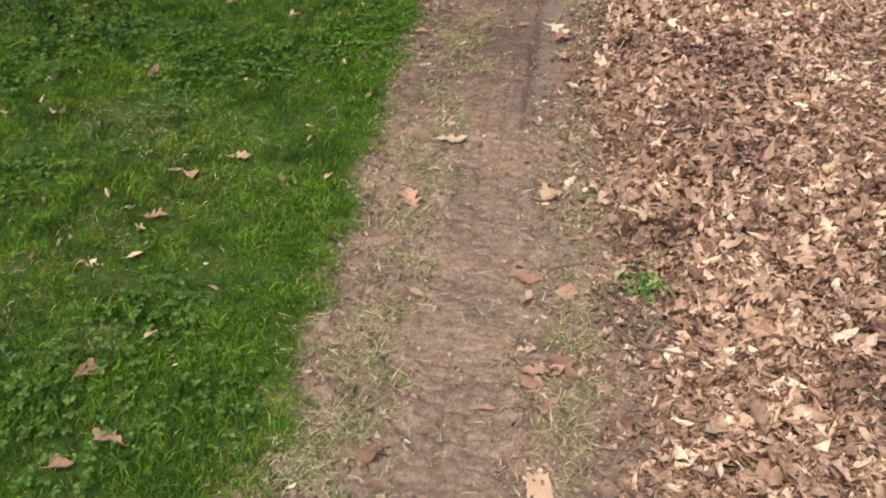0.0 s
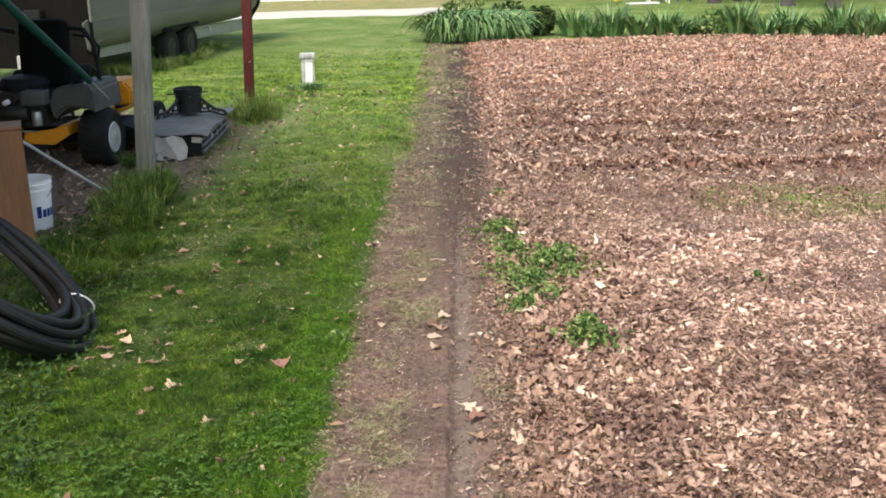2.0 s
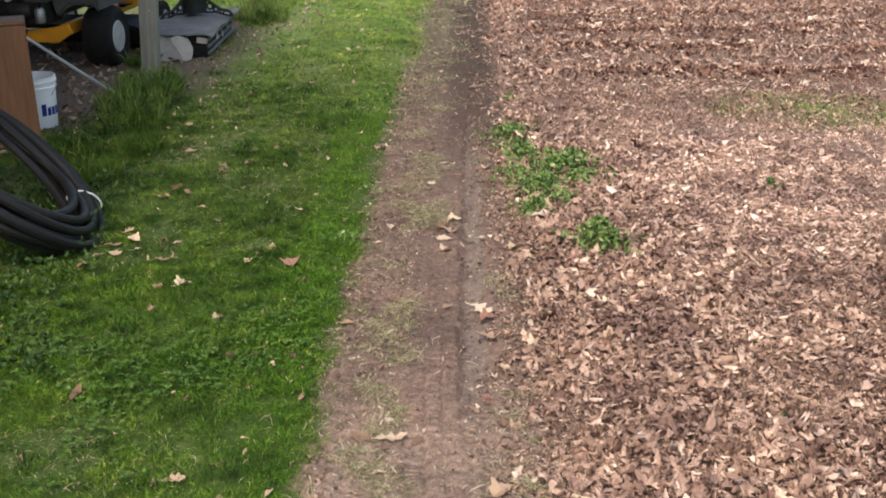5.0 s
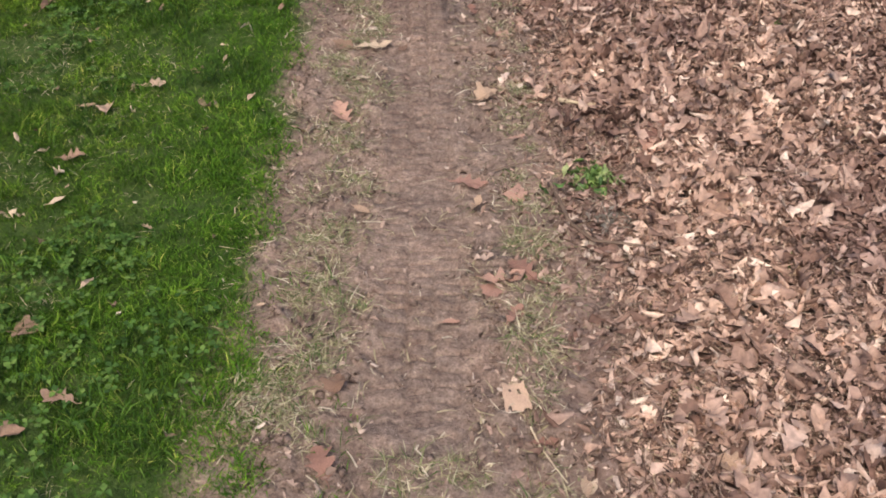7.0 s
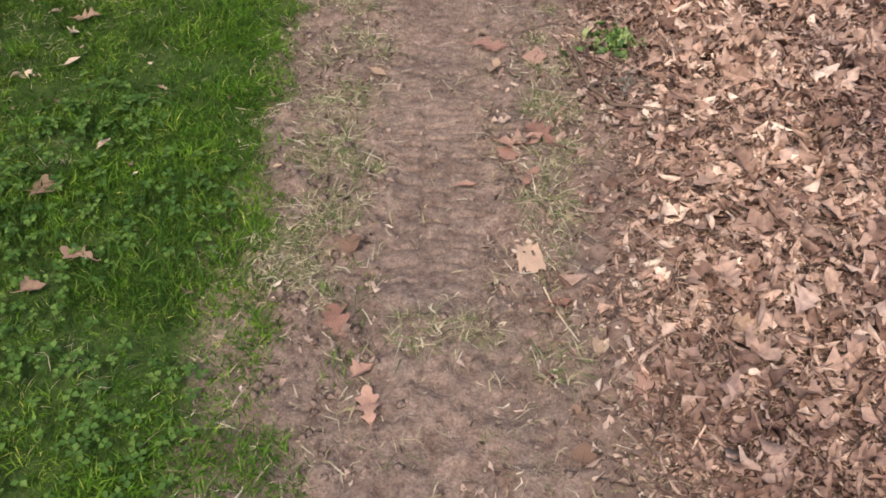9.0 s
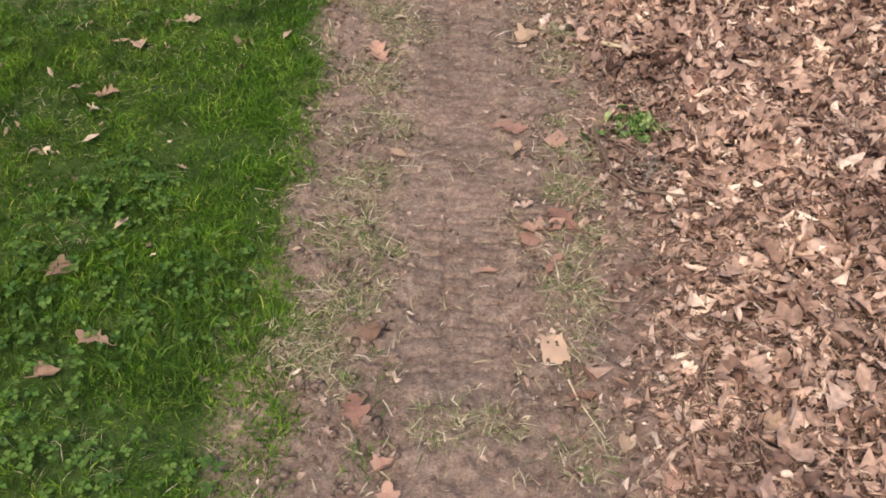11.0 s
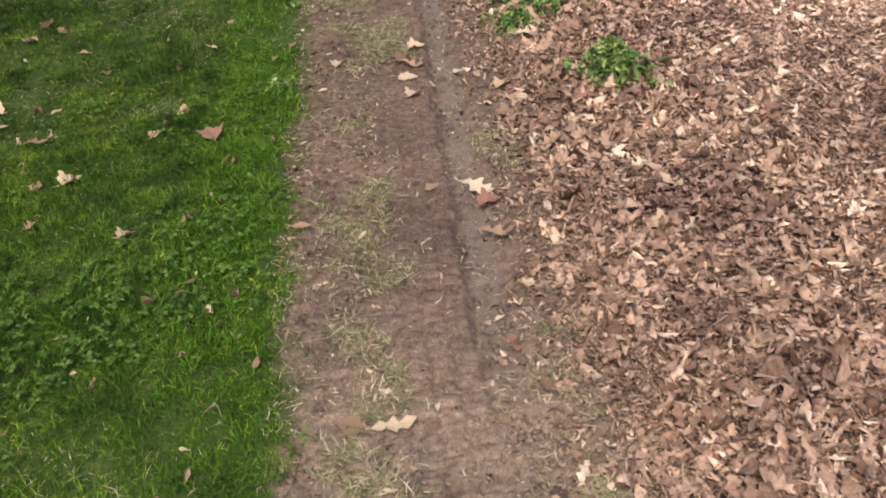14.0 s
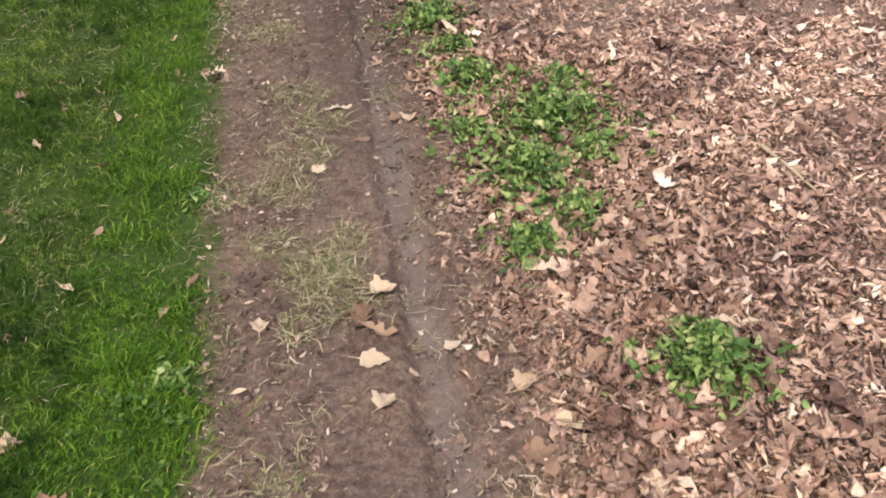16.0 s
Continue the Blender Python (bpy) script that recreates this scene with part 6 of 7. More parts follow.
# ---- riding mower ----
def wheel(parent, at, r, w, rim_r, rim_mat=None):
    t = lathe([(rim_r, -w * 0.42), (r * 0.82, -w / 2), (r * 0.95, -w * 0.44), (r, -w * 0.28), (r, w * 0.28), (r * 0.95, w * 0.44), (r * 0.82, w / 2), (rim_r, w * 0.42)], (0, 0, 0), (0, 90, 0), 36)
    tyre = part("tyre", t, M_TYRE, parent)
    tyre.matrix_basis = pose(*at)
    for k in range(18):
        a = 2 * math.pi * k / 18
        b = box((w * 0.42, 0.02, 0.012), ((-1) ** k * w * 0.2, 0, r), (0, 0, 22 * (-1) ** k), 0.003)
        b.transform(pose(0, 0, 0, math.degrees(a), 0, 0))
        part("lug", b, M_TYRE, tyre)
    rim = lathe([(rim_r * 1.02, -w * 0.4), (rim_r * 1.02, w * 0.42), (rim_r * 0.92, w * 0.46), (rim_r * 0.8, w * 0.435), (rim_r * 0.4, w * 0.44), (rim_r * 0.34, w * 0.46), (0.001, w * 0.465)], (0, 0, 0), (0, 90, 0), 28)
    part("rim", rim, rim_mat or M_RIM, tyre, "dark steel rim" if rim_mat else "pale painted steel rim")


def mower():
    t = thing("riding_mower", "yellow and black riding mower parked under the lean-to", "mower", (-3.42, 8.45, 0.0), -4)
    wheel(t, (0.50, 0.02, 0.24), 0.24, 0.25, 0.125)
    wheel(t, (-0.50, 0.02, 0.24), 0.24, 0.25, 0.125)
    wheel(t, (0.46, 1.45, 0.16), 0.16, 0.13, 0.08)
    wheel(t, (-0.46, 1.45, 0.16), 0.16, 0.13, 0.08)
    part("frame_rail", box((0.06, 1.75, 0.09), (0.27, 0.65, 0.33), (0, 0, 0), 0.008), M_YELLOW, t)
    part("frame_rail", box((0.06, 1.75, 0.09), (-0.27, 0.65, 0.33), (0, 0, 0), 0.008), M_YELLOW, t)
    part("rear_bumper", prism([(-0.02, 0.03), (0.24, 0.02), (0.37, 0.10), (0.34, 0.17), (0.2, 0.14), (0.0, 0.12)], 0.04, (0, -0.32, 0.22), (0, 0, 0), 0.008), M_YELLOW, t)
    part("bumper_bar", tube([(-0.42, -0.34, 0.36), (0.0, -0.36, 0.36), (0.12, -0.34, 0.355)], 0.008, 8), M_STEEL, t)
    eng = part("engine", box((0.42, 0.36, 0.3), (-0.05, -0.12, 0.52), (0, 0, 0), 0.03, seg=2), M_ENGINE, t)
    for k in range(4):
        part("hose_line", tube([(-0.2 + 0.1 * k, -0.31, 0.36), (-0.17 + 0.1 * k, -0.36, 0.45 + 0.03 * (k % 2)), (-0.12 + 0.09 * k, -0.32, 0.58), (-0.1 + 0.09 * k, -0.2, 0.68)], 0.009, 6), M_BLACKPLASTIC, eng)
    part("fuel_filter", lathe([(0.014, 0), (0.02, 0.008), (0.02, 0.05), (0.014, 0.058)], (-0.12, -0.36, 0.58), (0, 70, 0), 12), M_WHITEPLASTIC, eng, "small white filter")
    part("air_cleaner", box((0.2, 0.12, 0.12), (0.12, -0.3, 0.62), (0, 0, 6), 0.02, seg=2), M_CHARCOAL, eng)
    part("engine_shroud", lathe([(0.19, 0), (0.2, 0.05), (0.17, 0.1), (0.06, 0.12), (0.001, 0.12)], (-0.05, -0.1, 0.66), (0, 0, 0), 24), M_BLACKPLASTIC, eng)
    part("muffler", lathe([(0.05, -0.13), (0.06, -0.11), (0.06, 0.11), (0.05, 0.13)], (-0.06, -0.33, 0.5), (0, 90, 0), 16), M_ENGINE, eng)
    part("oil_filter", lathe([(0.036, 0), (0.04, 0.01), (0.04, 0.1), (0.03, 0.115)], (0.13, -0.33, 0.4), (0, 0, 0), 14), M_STEEL, eng, "pale metal filter")
    for k in range(5):
        part("cooling_fin", box((0.3, 0.012, 0.02), (-0.02, -0.3, 0.42 + 0.04 * k), (0, 0, 0), 0.002), M_ENGINE, eng)
    for s in (1, -1):
        f = part("fender", prism([(-0.2, 0.40), (-0.23, 0.55), (-0.17, 0.66), (0.10, 0.69), (0.14, 0.64), (0.15, 0.44), (0.1, 0.5), (-0.08, 0.5)], 0.62, (0.41 * s, -0.22, 0.02), (0, 0, 0), 0.02), M_CHARCOAL, t)
        part("cup_holder", lathe([(0.05, 0), (0.052, 0.012), (0.042, 0.012), (0.04, -0.03), (0.001, -0.03)], (0.39 * s, -0.08, 0.712), (0, 0, 0), 18), M_BLACKPLASTIC, f)
        arm = [(0.18 * s, 0.12, 1.10), (0.30 * s, 0.12, 1.13), (0.40 * s, 0.12, 1.11), (0.47 * s, 0.12, 1.0), (0.49 * s, 0.12, 0.86), (0.49 * s, 0.12, 0.66)]
        part("roll_hoop", tube(arm, 0.019, 10), M_BLACKPLASTIC, t)
        part("side_tank", prism([(-0.13, 0.0), (0.14, 0.0), (0.15, 0.13), (0.09, 0.2), (-0.12, 0.2)], 0.42, (0.47 * s, 0.46, 0.44), (0, 0, 0), 0.02), M_YELLOW, t)
        lever = [(0.2 * s, 0.75, 0.6), (0.25 * s, 0.78, 0.9), (0.2 * s, 0.74, 1.0), (0.05 * s, 0.72, 1.02)]
        part("control_lever", tube(lever, 0.014, 8), M_BLACKPLASTIC, t)
    seat = part("seat", box((0.52, 0.48, 0.14), (0, 0.34, 0.72), (0, 0, 0), 0.05, seg=3), M_DARKSEAT, t)
    part("backrest", box((0.42, 0.13, 0.54), (0.07, 0.09, 0.93), (-8, 0, 0), 0.06, seg=3), M_DARKSEAT, seat)
    part("seat_base", box((0.5, 0.5, 0.1), (0, 0.34, 0.61), (0, 0, 0), 0.02), M_BLACKPLASTIC, t)
    deck = part("mower_deck", prism([(-0.62, 0.0), (0.64, 0.0), (0.66, 0.09), (0.52, 0.15), (-0.52, 0.15), (-0.64, 0.09)], 0.62, (0, 0.5, 0.1), (0, 0, 0), 0.02), M_BLACKPLASTIC, t)
    part("discharge_chute", prism([(0.0, 0.0), (0.22, -0.05), (0.24, 0.02), (0.02, 0.12)], 0.34, (0.64, 0.64, 0.11), (0, 0, 0), 0.008), M_YELLOW, deck)
    part("foot_plate", box((0.7, 0.5, 0.03), (0, 1.12, 0.36), (0, 0, 0), 0.008), M_BLACKPLASTIC, t)


mower()


# ---- grey box with torn lid and the iron tree stand on it ----
def old_box():
    t = thing("equipment_box", "low grey equipment box with torn sheet lid", "box", (-2.40, 9.2, 0.0), 2)
    part("body", box((0.46, 1.25, 0.20), (0, 0.05, 0.103), (0, 0, 0), 0.012, seg=2), M_BLACKPLASTIC, t)
    for z in (0.05, 0.105, 0.16):
        part("side_rib", box((0.03, 1.2, 0.025), (0.235, 0.05, z), (0, 0, 0), 0.006), M_GREYSHEET, t)
    part("corner_patch", box((0.09, 0.03, 0.045), (0.2, -0.60, 0.165), (0, 8, 12), 0.006), M_PALEFLAP, t)
    for y, z in ((-0.2, 0.14), (0.05, 0.12), (0.3, 0.16)):
        part("torn_scrap", box((0.012, 0.07, 0.05), (0.252, y, z), (6, 4, 14), 0.004), M_PEDESTAL, t, "pale torn scrap")
    bm = bmesh.new()
    nx, ny = 9, 16
    g = [[bm.verts.new((-0.29 + 0.6 * i / (nx - 1), -0.64 + 1.36 * j / (ny - 1) + 0.03 * math.sin(i * 2.1) * (j == 0), 0.238 + 0.010 * math.sin(i * 1.3 + j) + 0.02 * (1 - i / (nx - 1)) - 0.02 * (j == 0))) for i in range(nx)] for j in range(ny)]
    for j in range(ny - 1):
        for i in range(nx - 1):
            bm.faces.new((g[j][i], g[j][i + 1], g[j + 1][i + 1], g[j + 1][i]))
    thicken(bm, 0.014)
    part("lid", bm, M_GREYSHEET, t, "warped grey sheet lid")
    bm = bmesh.new()
    g = [[bm.verts.new((-0.27 + 0.36 * i / 6 * (1 - 0.06 * j) + 0.035 * j + 0.02 * math.sin(j + i), -0.63 - 0.03 * j - 0.014 * math.sin(i * 1.9), 0.20 - 0.043 * j - 0.012 * math.sin(i * 2.3 + j))) for i in range(7)] for j in range(5)]
    for j in range(4):
        for i in range(6):
            bm.faces.new((g[j][i], g[j][i + 1], g[j + 1][i + 1], g[j + 1][i]))
    thicken(bm, 0.008)
    part("torn_flap", bm, M_PALEFLAP, t, "pale torn hanging flap")


def tree_stand():
    t = thing("tree_stand", "black cast-iron tree stand on the grey box", "tree stand", (-2.42, 9.42, 0.25), 10)
    r, h = 0.125, 0.25
    part("pot", lathe([(r * 0.86, 0.03), (r * 0.88, 0.05), (r * 0.96, h * 0.8), (r * 1.03, h * 0.82), (r * 1.05, h), (r * 0.97, h), (r * 0.93, h * 0.8), (r * 0.8, 0.05), (0.001, 0.045)], n=32), M_CASTIRON, t)
    for k in range(3):
        a = radians(100 + 120 * k)
        c, s = math.cos(a), math.sin(a)
        bm = bmesh.new()
        tube([(c * q, s * q, z) for q, z in ((0.1, 0.17), (0.17, 0.11), (0.25, 0.06), (0.33, 0.045), (0.36, 0.005))], [0.016, 0.016, 0.014, 0.015, 0.017], 8, bm)
        tube([(c * q, s * q, z) for q, z in ((0.1, 0.03), (0.2, 0.035), (0.3, 0.01), (0.35, 0.004))], 0.009, 8, bm)
        for q0, z0, rr in ((0.15, 0.085, 0.026), (0.205, 0.06, 0.022), (0.26, 0.04, 0.018)):
            tube([(c * (q0 + rr * math.cos(b)), s * (q0 + rr * math.cos(b)), z0 + rr * math.sin(b)) for b in np.linspace(0, 6.28, 14, endpoint=False)], 0.009, 6, bm, closed=True)
        part("scroll_leg", bm, M_CASTIRON, t)
        b = a + radians(60)
        bm = tube([(math.cos(b) * q, math.sin(b) * q, 0.19) for q in (0.06, 0.2)], 0.006, 8)
        tube([(math.cos(b) * 0.2 - math.sin(b) * e, math.sin(b) * 0.2 + math.cos(b) * e, 0.19) for e in (-0.02, 0.02)], 0.005, 6, bm)
        part("eye_bolt", bm, M_CASTIRON, t)


old_box()
tree_stand()

ped = thing("utility_pedestal", "weathered white utility pedestal in the lawn", "pedestal", (-1.77, 12.68, 0.0), 6)
part("body", box((0.15, 0.12, 0.40), (0, 0, 0.2), (0, 0, 0), 0.006), M_PEDESTAL, ped)
part("cap", box((0.18, 0.15, 0.06), (0, 0, 0.42), (0, 0, 0), 0.012, seg=2), M_PEDESTAL, ped)
part("front_cover", box((0.085, 0.01, 0.26), (0.01, -0.064, 0.21), (0, 3, 0), 0.003), M_WHITEPLASTIC, ped, "white cover plate")
part("ground_stake", box((0.03, 0.03, 0.3), (0.0, 0.05, 0.05)), M_STEEL, ped)


# ---- pontoon boat on its trailer ----
def boat():
    t = thing("pontoon_boat", "aluminium pontoon boat with white deck rail and maroon panels", "boat", (-4.45, 13.1, 0.10), -9.5)
    L, W = 6.7, 2.4
    for x in (-0.34, -W + 0.34):
        part("pontoon", lathe([(0.05, 0.0), (0.31, 0.03), (0.33, 0.1), (0.33, 5.6), (0.28, 6.1), (0.15, 6.5), (0.03, 6.65)], (x, 0.05, 0.68), (-90, 0, 0), 28), M_HULL, t)
    side = prism([(0, 0), (L, 0.0), (L, 0.12), (L - 0.3, 0.3), (L - 0.3, 0.34), (0, 0.34)], 0.03, (0.0, 0.0, 0.74), (0, 0, 90), 0.004)
    part("side_skirt", side, M_HULL, t)
    part("lower_skirt", prism([(0, 0), (L - 0.9, 0.10), (L - 0.4, 0.36), (0, 0.36)], 0.03, (-0.06, 0.0, 0.385), (0, -14, 90), 0.004), M_HULL, t)
    part("keel_strip", prism([(0, 0), (L - 0.95, 0.10), (L - 0.95, 0.13), (0, 0.05)], 0.034, (-0.075, 0.0, 0.365), (0, -14, 90), 0.002), M_DARKHULL, t, "black strip along the lower hull")
    # transom shade is put into its near-black colour; the streaks are its own
    part("transom", box((W - 0.05, 0.04, 0.92), (-W / 2, 0.06, 0.63), (0, 0, 0), 0.01), M_DARKHULL, t, "streaked transom painted shade-dark")
    part("motor_bracket", box((0.24, 0.12, 0.36), (-0.75, -0.03, 0.72), (0, 0, 0), 0.02, seg=2), M_BLACKPLASTIC, t)
    part("deck_edge", box((W + 0.06, L, 0.1), (-W / 2, L / 2, 1.13), (0, 0, 0), 0.02, seg=2), M_WHITEPAINT, t)
    panel = part("stern_panel", box((W - 0.1, 0.035, 0.5), (-W / 2, 0.05, 1.44), (0, 0, 0), 0.006), M_WHITEPAINT, t)
    for x, w, h, z in ((-1.0, 0.10, 0.08, 1.45), (-0.88, 0.07, 0.055, 1.44), (-0.79, 0.07, 0.055, 1.44), (-0.70, 0.06, 0.055, 1.44), (-0.58, 0.09, 0.08, 1.45), (-0.48, 0.07, 0.055, 1.44), (-0.39, 0.06, 0.055, 1.44), (-0.17, 0.2, 0.025, 1.40), (-0.5, 0.06, 0.04, 1.29)):
        part("lettering_bar", box((w, 0.006, h), (x, 0.031, z), (0, 8, 0), 0.001), M_GREYTRIM, panel, "grey lettering bar")
    for x in (-0.06, -0.9, -1.75):
        part("stern_rail", box((0.035, 0.045, 0.56), (x, 0.03, 1.44), (0, 0, 0), 0.006), M_RIM, t)
    y = 0.15
    for k in range(5):
        w = (L - 0.5) / 5
        part("fence_panel", box((0.025, w - 0.06, 0.26), (-0.06, y + w / 2, 1.36), (0, 0, 0), 0.004), M_MAROON, t, "maroon fence panel")
        part("fence_inset", box((0.008, w * 0.42, 0.10), (-0.044, y + w / 2, 1.33), (0, 0, 0), 0.003), M_BLACKPLASTIC, t)
        part("fence_brace", tube([(-0.035, y + w * 0.22, 1.2), (-0.035, y + w * 0.36, 1.8)], 0.012, 6), M_RIM, t)
        part("fence_post", box((0.035, 0.035, 0.62), (-0.06, y, 1.48), (0, 0, 0), 0.006), M_RIM, t)
        part("fence_band", box((0.03, w, 0.03), (-0.06, y + w / 2, 1.2), (0, 0, 0), 0.006), M_WHITEPAINT, t)
        part("fence_band", box((0.03, w, 0.03), (-0.06, y + w / 2, 1.52), (0, 0, 0), 0.006), M_WHITEPAINT, t)
        y += w
    part("top_rail", tube([(-0.06, 0.1, 1.8), (-0.06, L - 0.4, 1.8), (-0.3, L - 0.15, 1.8), (-W + 0.3, L - 0.15, 1.8), (-W + 0.06, L - 0.4, 1.8), (-W + 0.06, 0.1, 1.8)], 0.018, 8), M_RIM, t)
    tr = thing("boat_trailer", "white boat trailer standing in tall grass", "trailer", (-4.45, 13.1, 0.0), -9.5)
    for x in (-0.42, -W + 0.42):
        part("trailer_beam", box((0.08, 7.7, 0.19), (x, 2.85, 0.37), (-1.2, 0, 0), 0.008), M_ROD, tr)
    for y in (0.6, 2.6, 4.6):
        part("cross_member", box((W - 0.7, 0.08, 0.08), (-W / 2, y, 0.36), (0, 0, 0), 0.006), M_WHITEPAINT, tr)
    for y in (2.5, 3.2):
        for x in (-0.18, -W + 0.18):
            wheel(tr, (x, y, 0.27), 0.27, 0.18, 0.15, M_ENGINE)
    part("mudguard", prism([(2.2, 0.515), (2.25, 0.55), (3.45, 0.55), (3.5, 0.515), (3.5, 0.50), (2.2, 0.50)], 0.2, (-0.06, 0, 0.03), (0, 0, 90), 0.006), M_BLACKPLASTIC, tr)
    part("winch_stand", tube([(-0.3, 6.2, 0.34), (-0.2, 6.5, 0.62), (-0.16, 6.65, 0.85)], 0.04, 8), M_BLACKPLASTIC, tr)


boat()


# ---- border plants behind the bed ----
def strap_clump(name, label, at, r, h, n, seed, droop, rz=0, mesh={}):
    t = thing(name, label, "plant", at, rz, group="border plants")
    if (name, seed) not in mesh:
        g = np.random.default_rng(seed)
        a, rad = g.random(n) * 6.28, r * 0.45 * np.sqrt(g.random(n))
        out = np.stack([np.cos(a), np.sin(a)], -1)
        base = out * rad[:, None] + g.normal(0, 0.02, (n, 2))
        ln, dr = h * g.uniform(0.45, 1.3, n), droop * g.uniform(0.5, 1.4, n) if droop < 1 else droop * g.uniform(0.85, 1.2, n)
        w = g.uniform(0.013, 0.026, n)
        vs = []
        for k in range(6):
            s = k / 5
            if droop > 1:
                reach, z = ln * (0.26 * s + 0.30 * s * s), ln * (1.15 * s - 0.9 * dr / droop * s ** 2.6)
            else:
                reach, z = ln * (0.22 * s + 0.62 * dr * s * s), ln * (s - 0.62 * dr * s ** 2.4)
            c = np.concatenate([base + out * reach[:, None], np.maximum(z, 0.02)[:, None]], -1)
            side = np.stack([-np.sin(a), np.cos(a), 0.35 + 0 * a], -1) * (w * (1.05 - s ** 2))[:, None]
            vs += [c - side, c + side]
        v = np.stack(vs, 1).reshape(-1, 3)
        f = []
        for k in range(5):
            f += [(2 * k, 2 * k + 1, 2 * k + 3), (2 * k, 2 * k + 3, 2 * k + 2)]
        mesh[name, seed] = fast_mesh("foliage", v, (np.arange(n)[:, None, None] * 12 + np.array(f)).reshape(-1, 3))
    link("foliage", mesh[name, seed], M_STRAP, t)


for k, (x, y) in enumerate(((-0.22, 18.25), (0.05, 18.4), (0.3, 18.2), (0.55, 18.4), (0.8, 18.35), (0.1, 18.7), (0.5, 18.75))):
    strap_clump("daylily_clump", "arching dark green daylily clump at the bed's end", (x, y, 0), 0.62, 0.82, 230, 80 + k % 3, 1.3, 40 * k)
for k, (x, y) in enumerate(((2.0, 18.75), (2.35, 18.55), (2.7, 18.45), (3.05, 18.3), (3.4, 18.25), (3.7, 18.25), (4.75, 17.95), (5.1, 17.8), (5.45, 17.7), (5.8, 17.55), (6.15, 17.4), (6.5, 17.25), (6.85, 17.15), (7.25, 17.0))):
    strap_clump("iris_clump", "upright blue-green iris clump behind the bed", (x + 0.1 * math.sin(k * 5.1), y + 0.16 * math.sin(k * 3.3), 0), 0.42, (0.5, 0.42, 0.55, 0.46)[k % 4], 170, 90 + k % 4, (0.4, 0.7, 0.3, 0.55)[k % 4], 70 * k)


def shrub(name, label, at, r, h, n, seed, mat=None, cat="shrub"):
    t = thing(name, label, cat, at)
    g = np.random.default_rng(seed)
    d = g.normal(0, 1, (n, 3))
    d /= np.linalg.norm(d, axis=1)[:, None]
    q = (0.55 + 0.45 * g.random(n) ** 0.5) * (0.8 + 0.4 * value_noise(d[:, 0] * 3 + seed, d[:, 1] * 3 + d[:, 2] * 2, 0.8, seed))
    v, f = leaf_field("bit", d[:, 0] * q * r, d[:, 1] * q * r, g.uniform(0.09, 0.19, n) * max(0.6, r), h * 0.5 + d[:, 2] * q * h * 0.5, 0.8, g)
    link("foliage", fast_mesh("foliage", v, f), mat or M_CROWN, t)
    bm = bmesh.new()
    for k in range(7):
        a = k * 0.9
        tube([(0.05 * math.cos(a), 0.05 * math.sin(a), -0.02), (0.3 * r * math.cos(a), 0.3 * r * math.sin(a), h * 0.4), (0.6 * r * math.cos(a), 0.6 * r * math.sin(a), h * 0.7)], [0.015, 0.01, 0.005], 5, bm)
    part("stems", bm, M_BARK, t)


shrub("border_shrub", "small rounded green shrub behind the bed", (1.45, 19.0, 0), 0.29, 0.5, 1300, 201, M_BOX)
shrub("border_shrub", "loose leafy green plant behind the bed", (4.2, 18.3, 0), 0.4, 0.34, 360, 202, M_WEED)
shrub("border_shrub", "loose leafy green plant behind the bed", (4.6, 18.6, 0), 0.45, 0.46, 420, 203, M_CROWN)
shrub("border_shrub", "loose weedy plant standing behind the daylilies", (0.1, 19.5, 0), 0.42, 0.72, 520, 206, M_WEED)
shrub("border_shrub", "loose weedy plant standing behind the daylilies", (0.95, 19.4, 0), 0.36, 0.56, 420, 207, M_BOX)
shrub("porch_shrub", "loose olive shrub beside the screened porch", (-0.28, 30.6, 0), 0.32, 0.72, 520, 204, M_BOX)
shrub("porch_shrub", "round green shrub beside the screened porch", (-0.02, 36.0, 0), 0.34, 0.72, 900, 205)


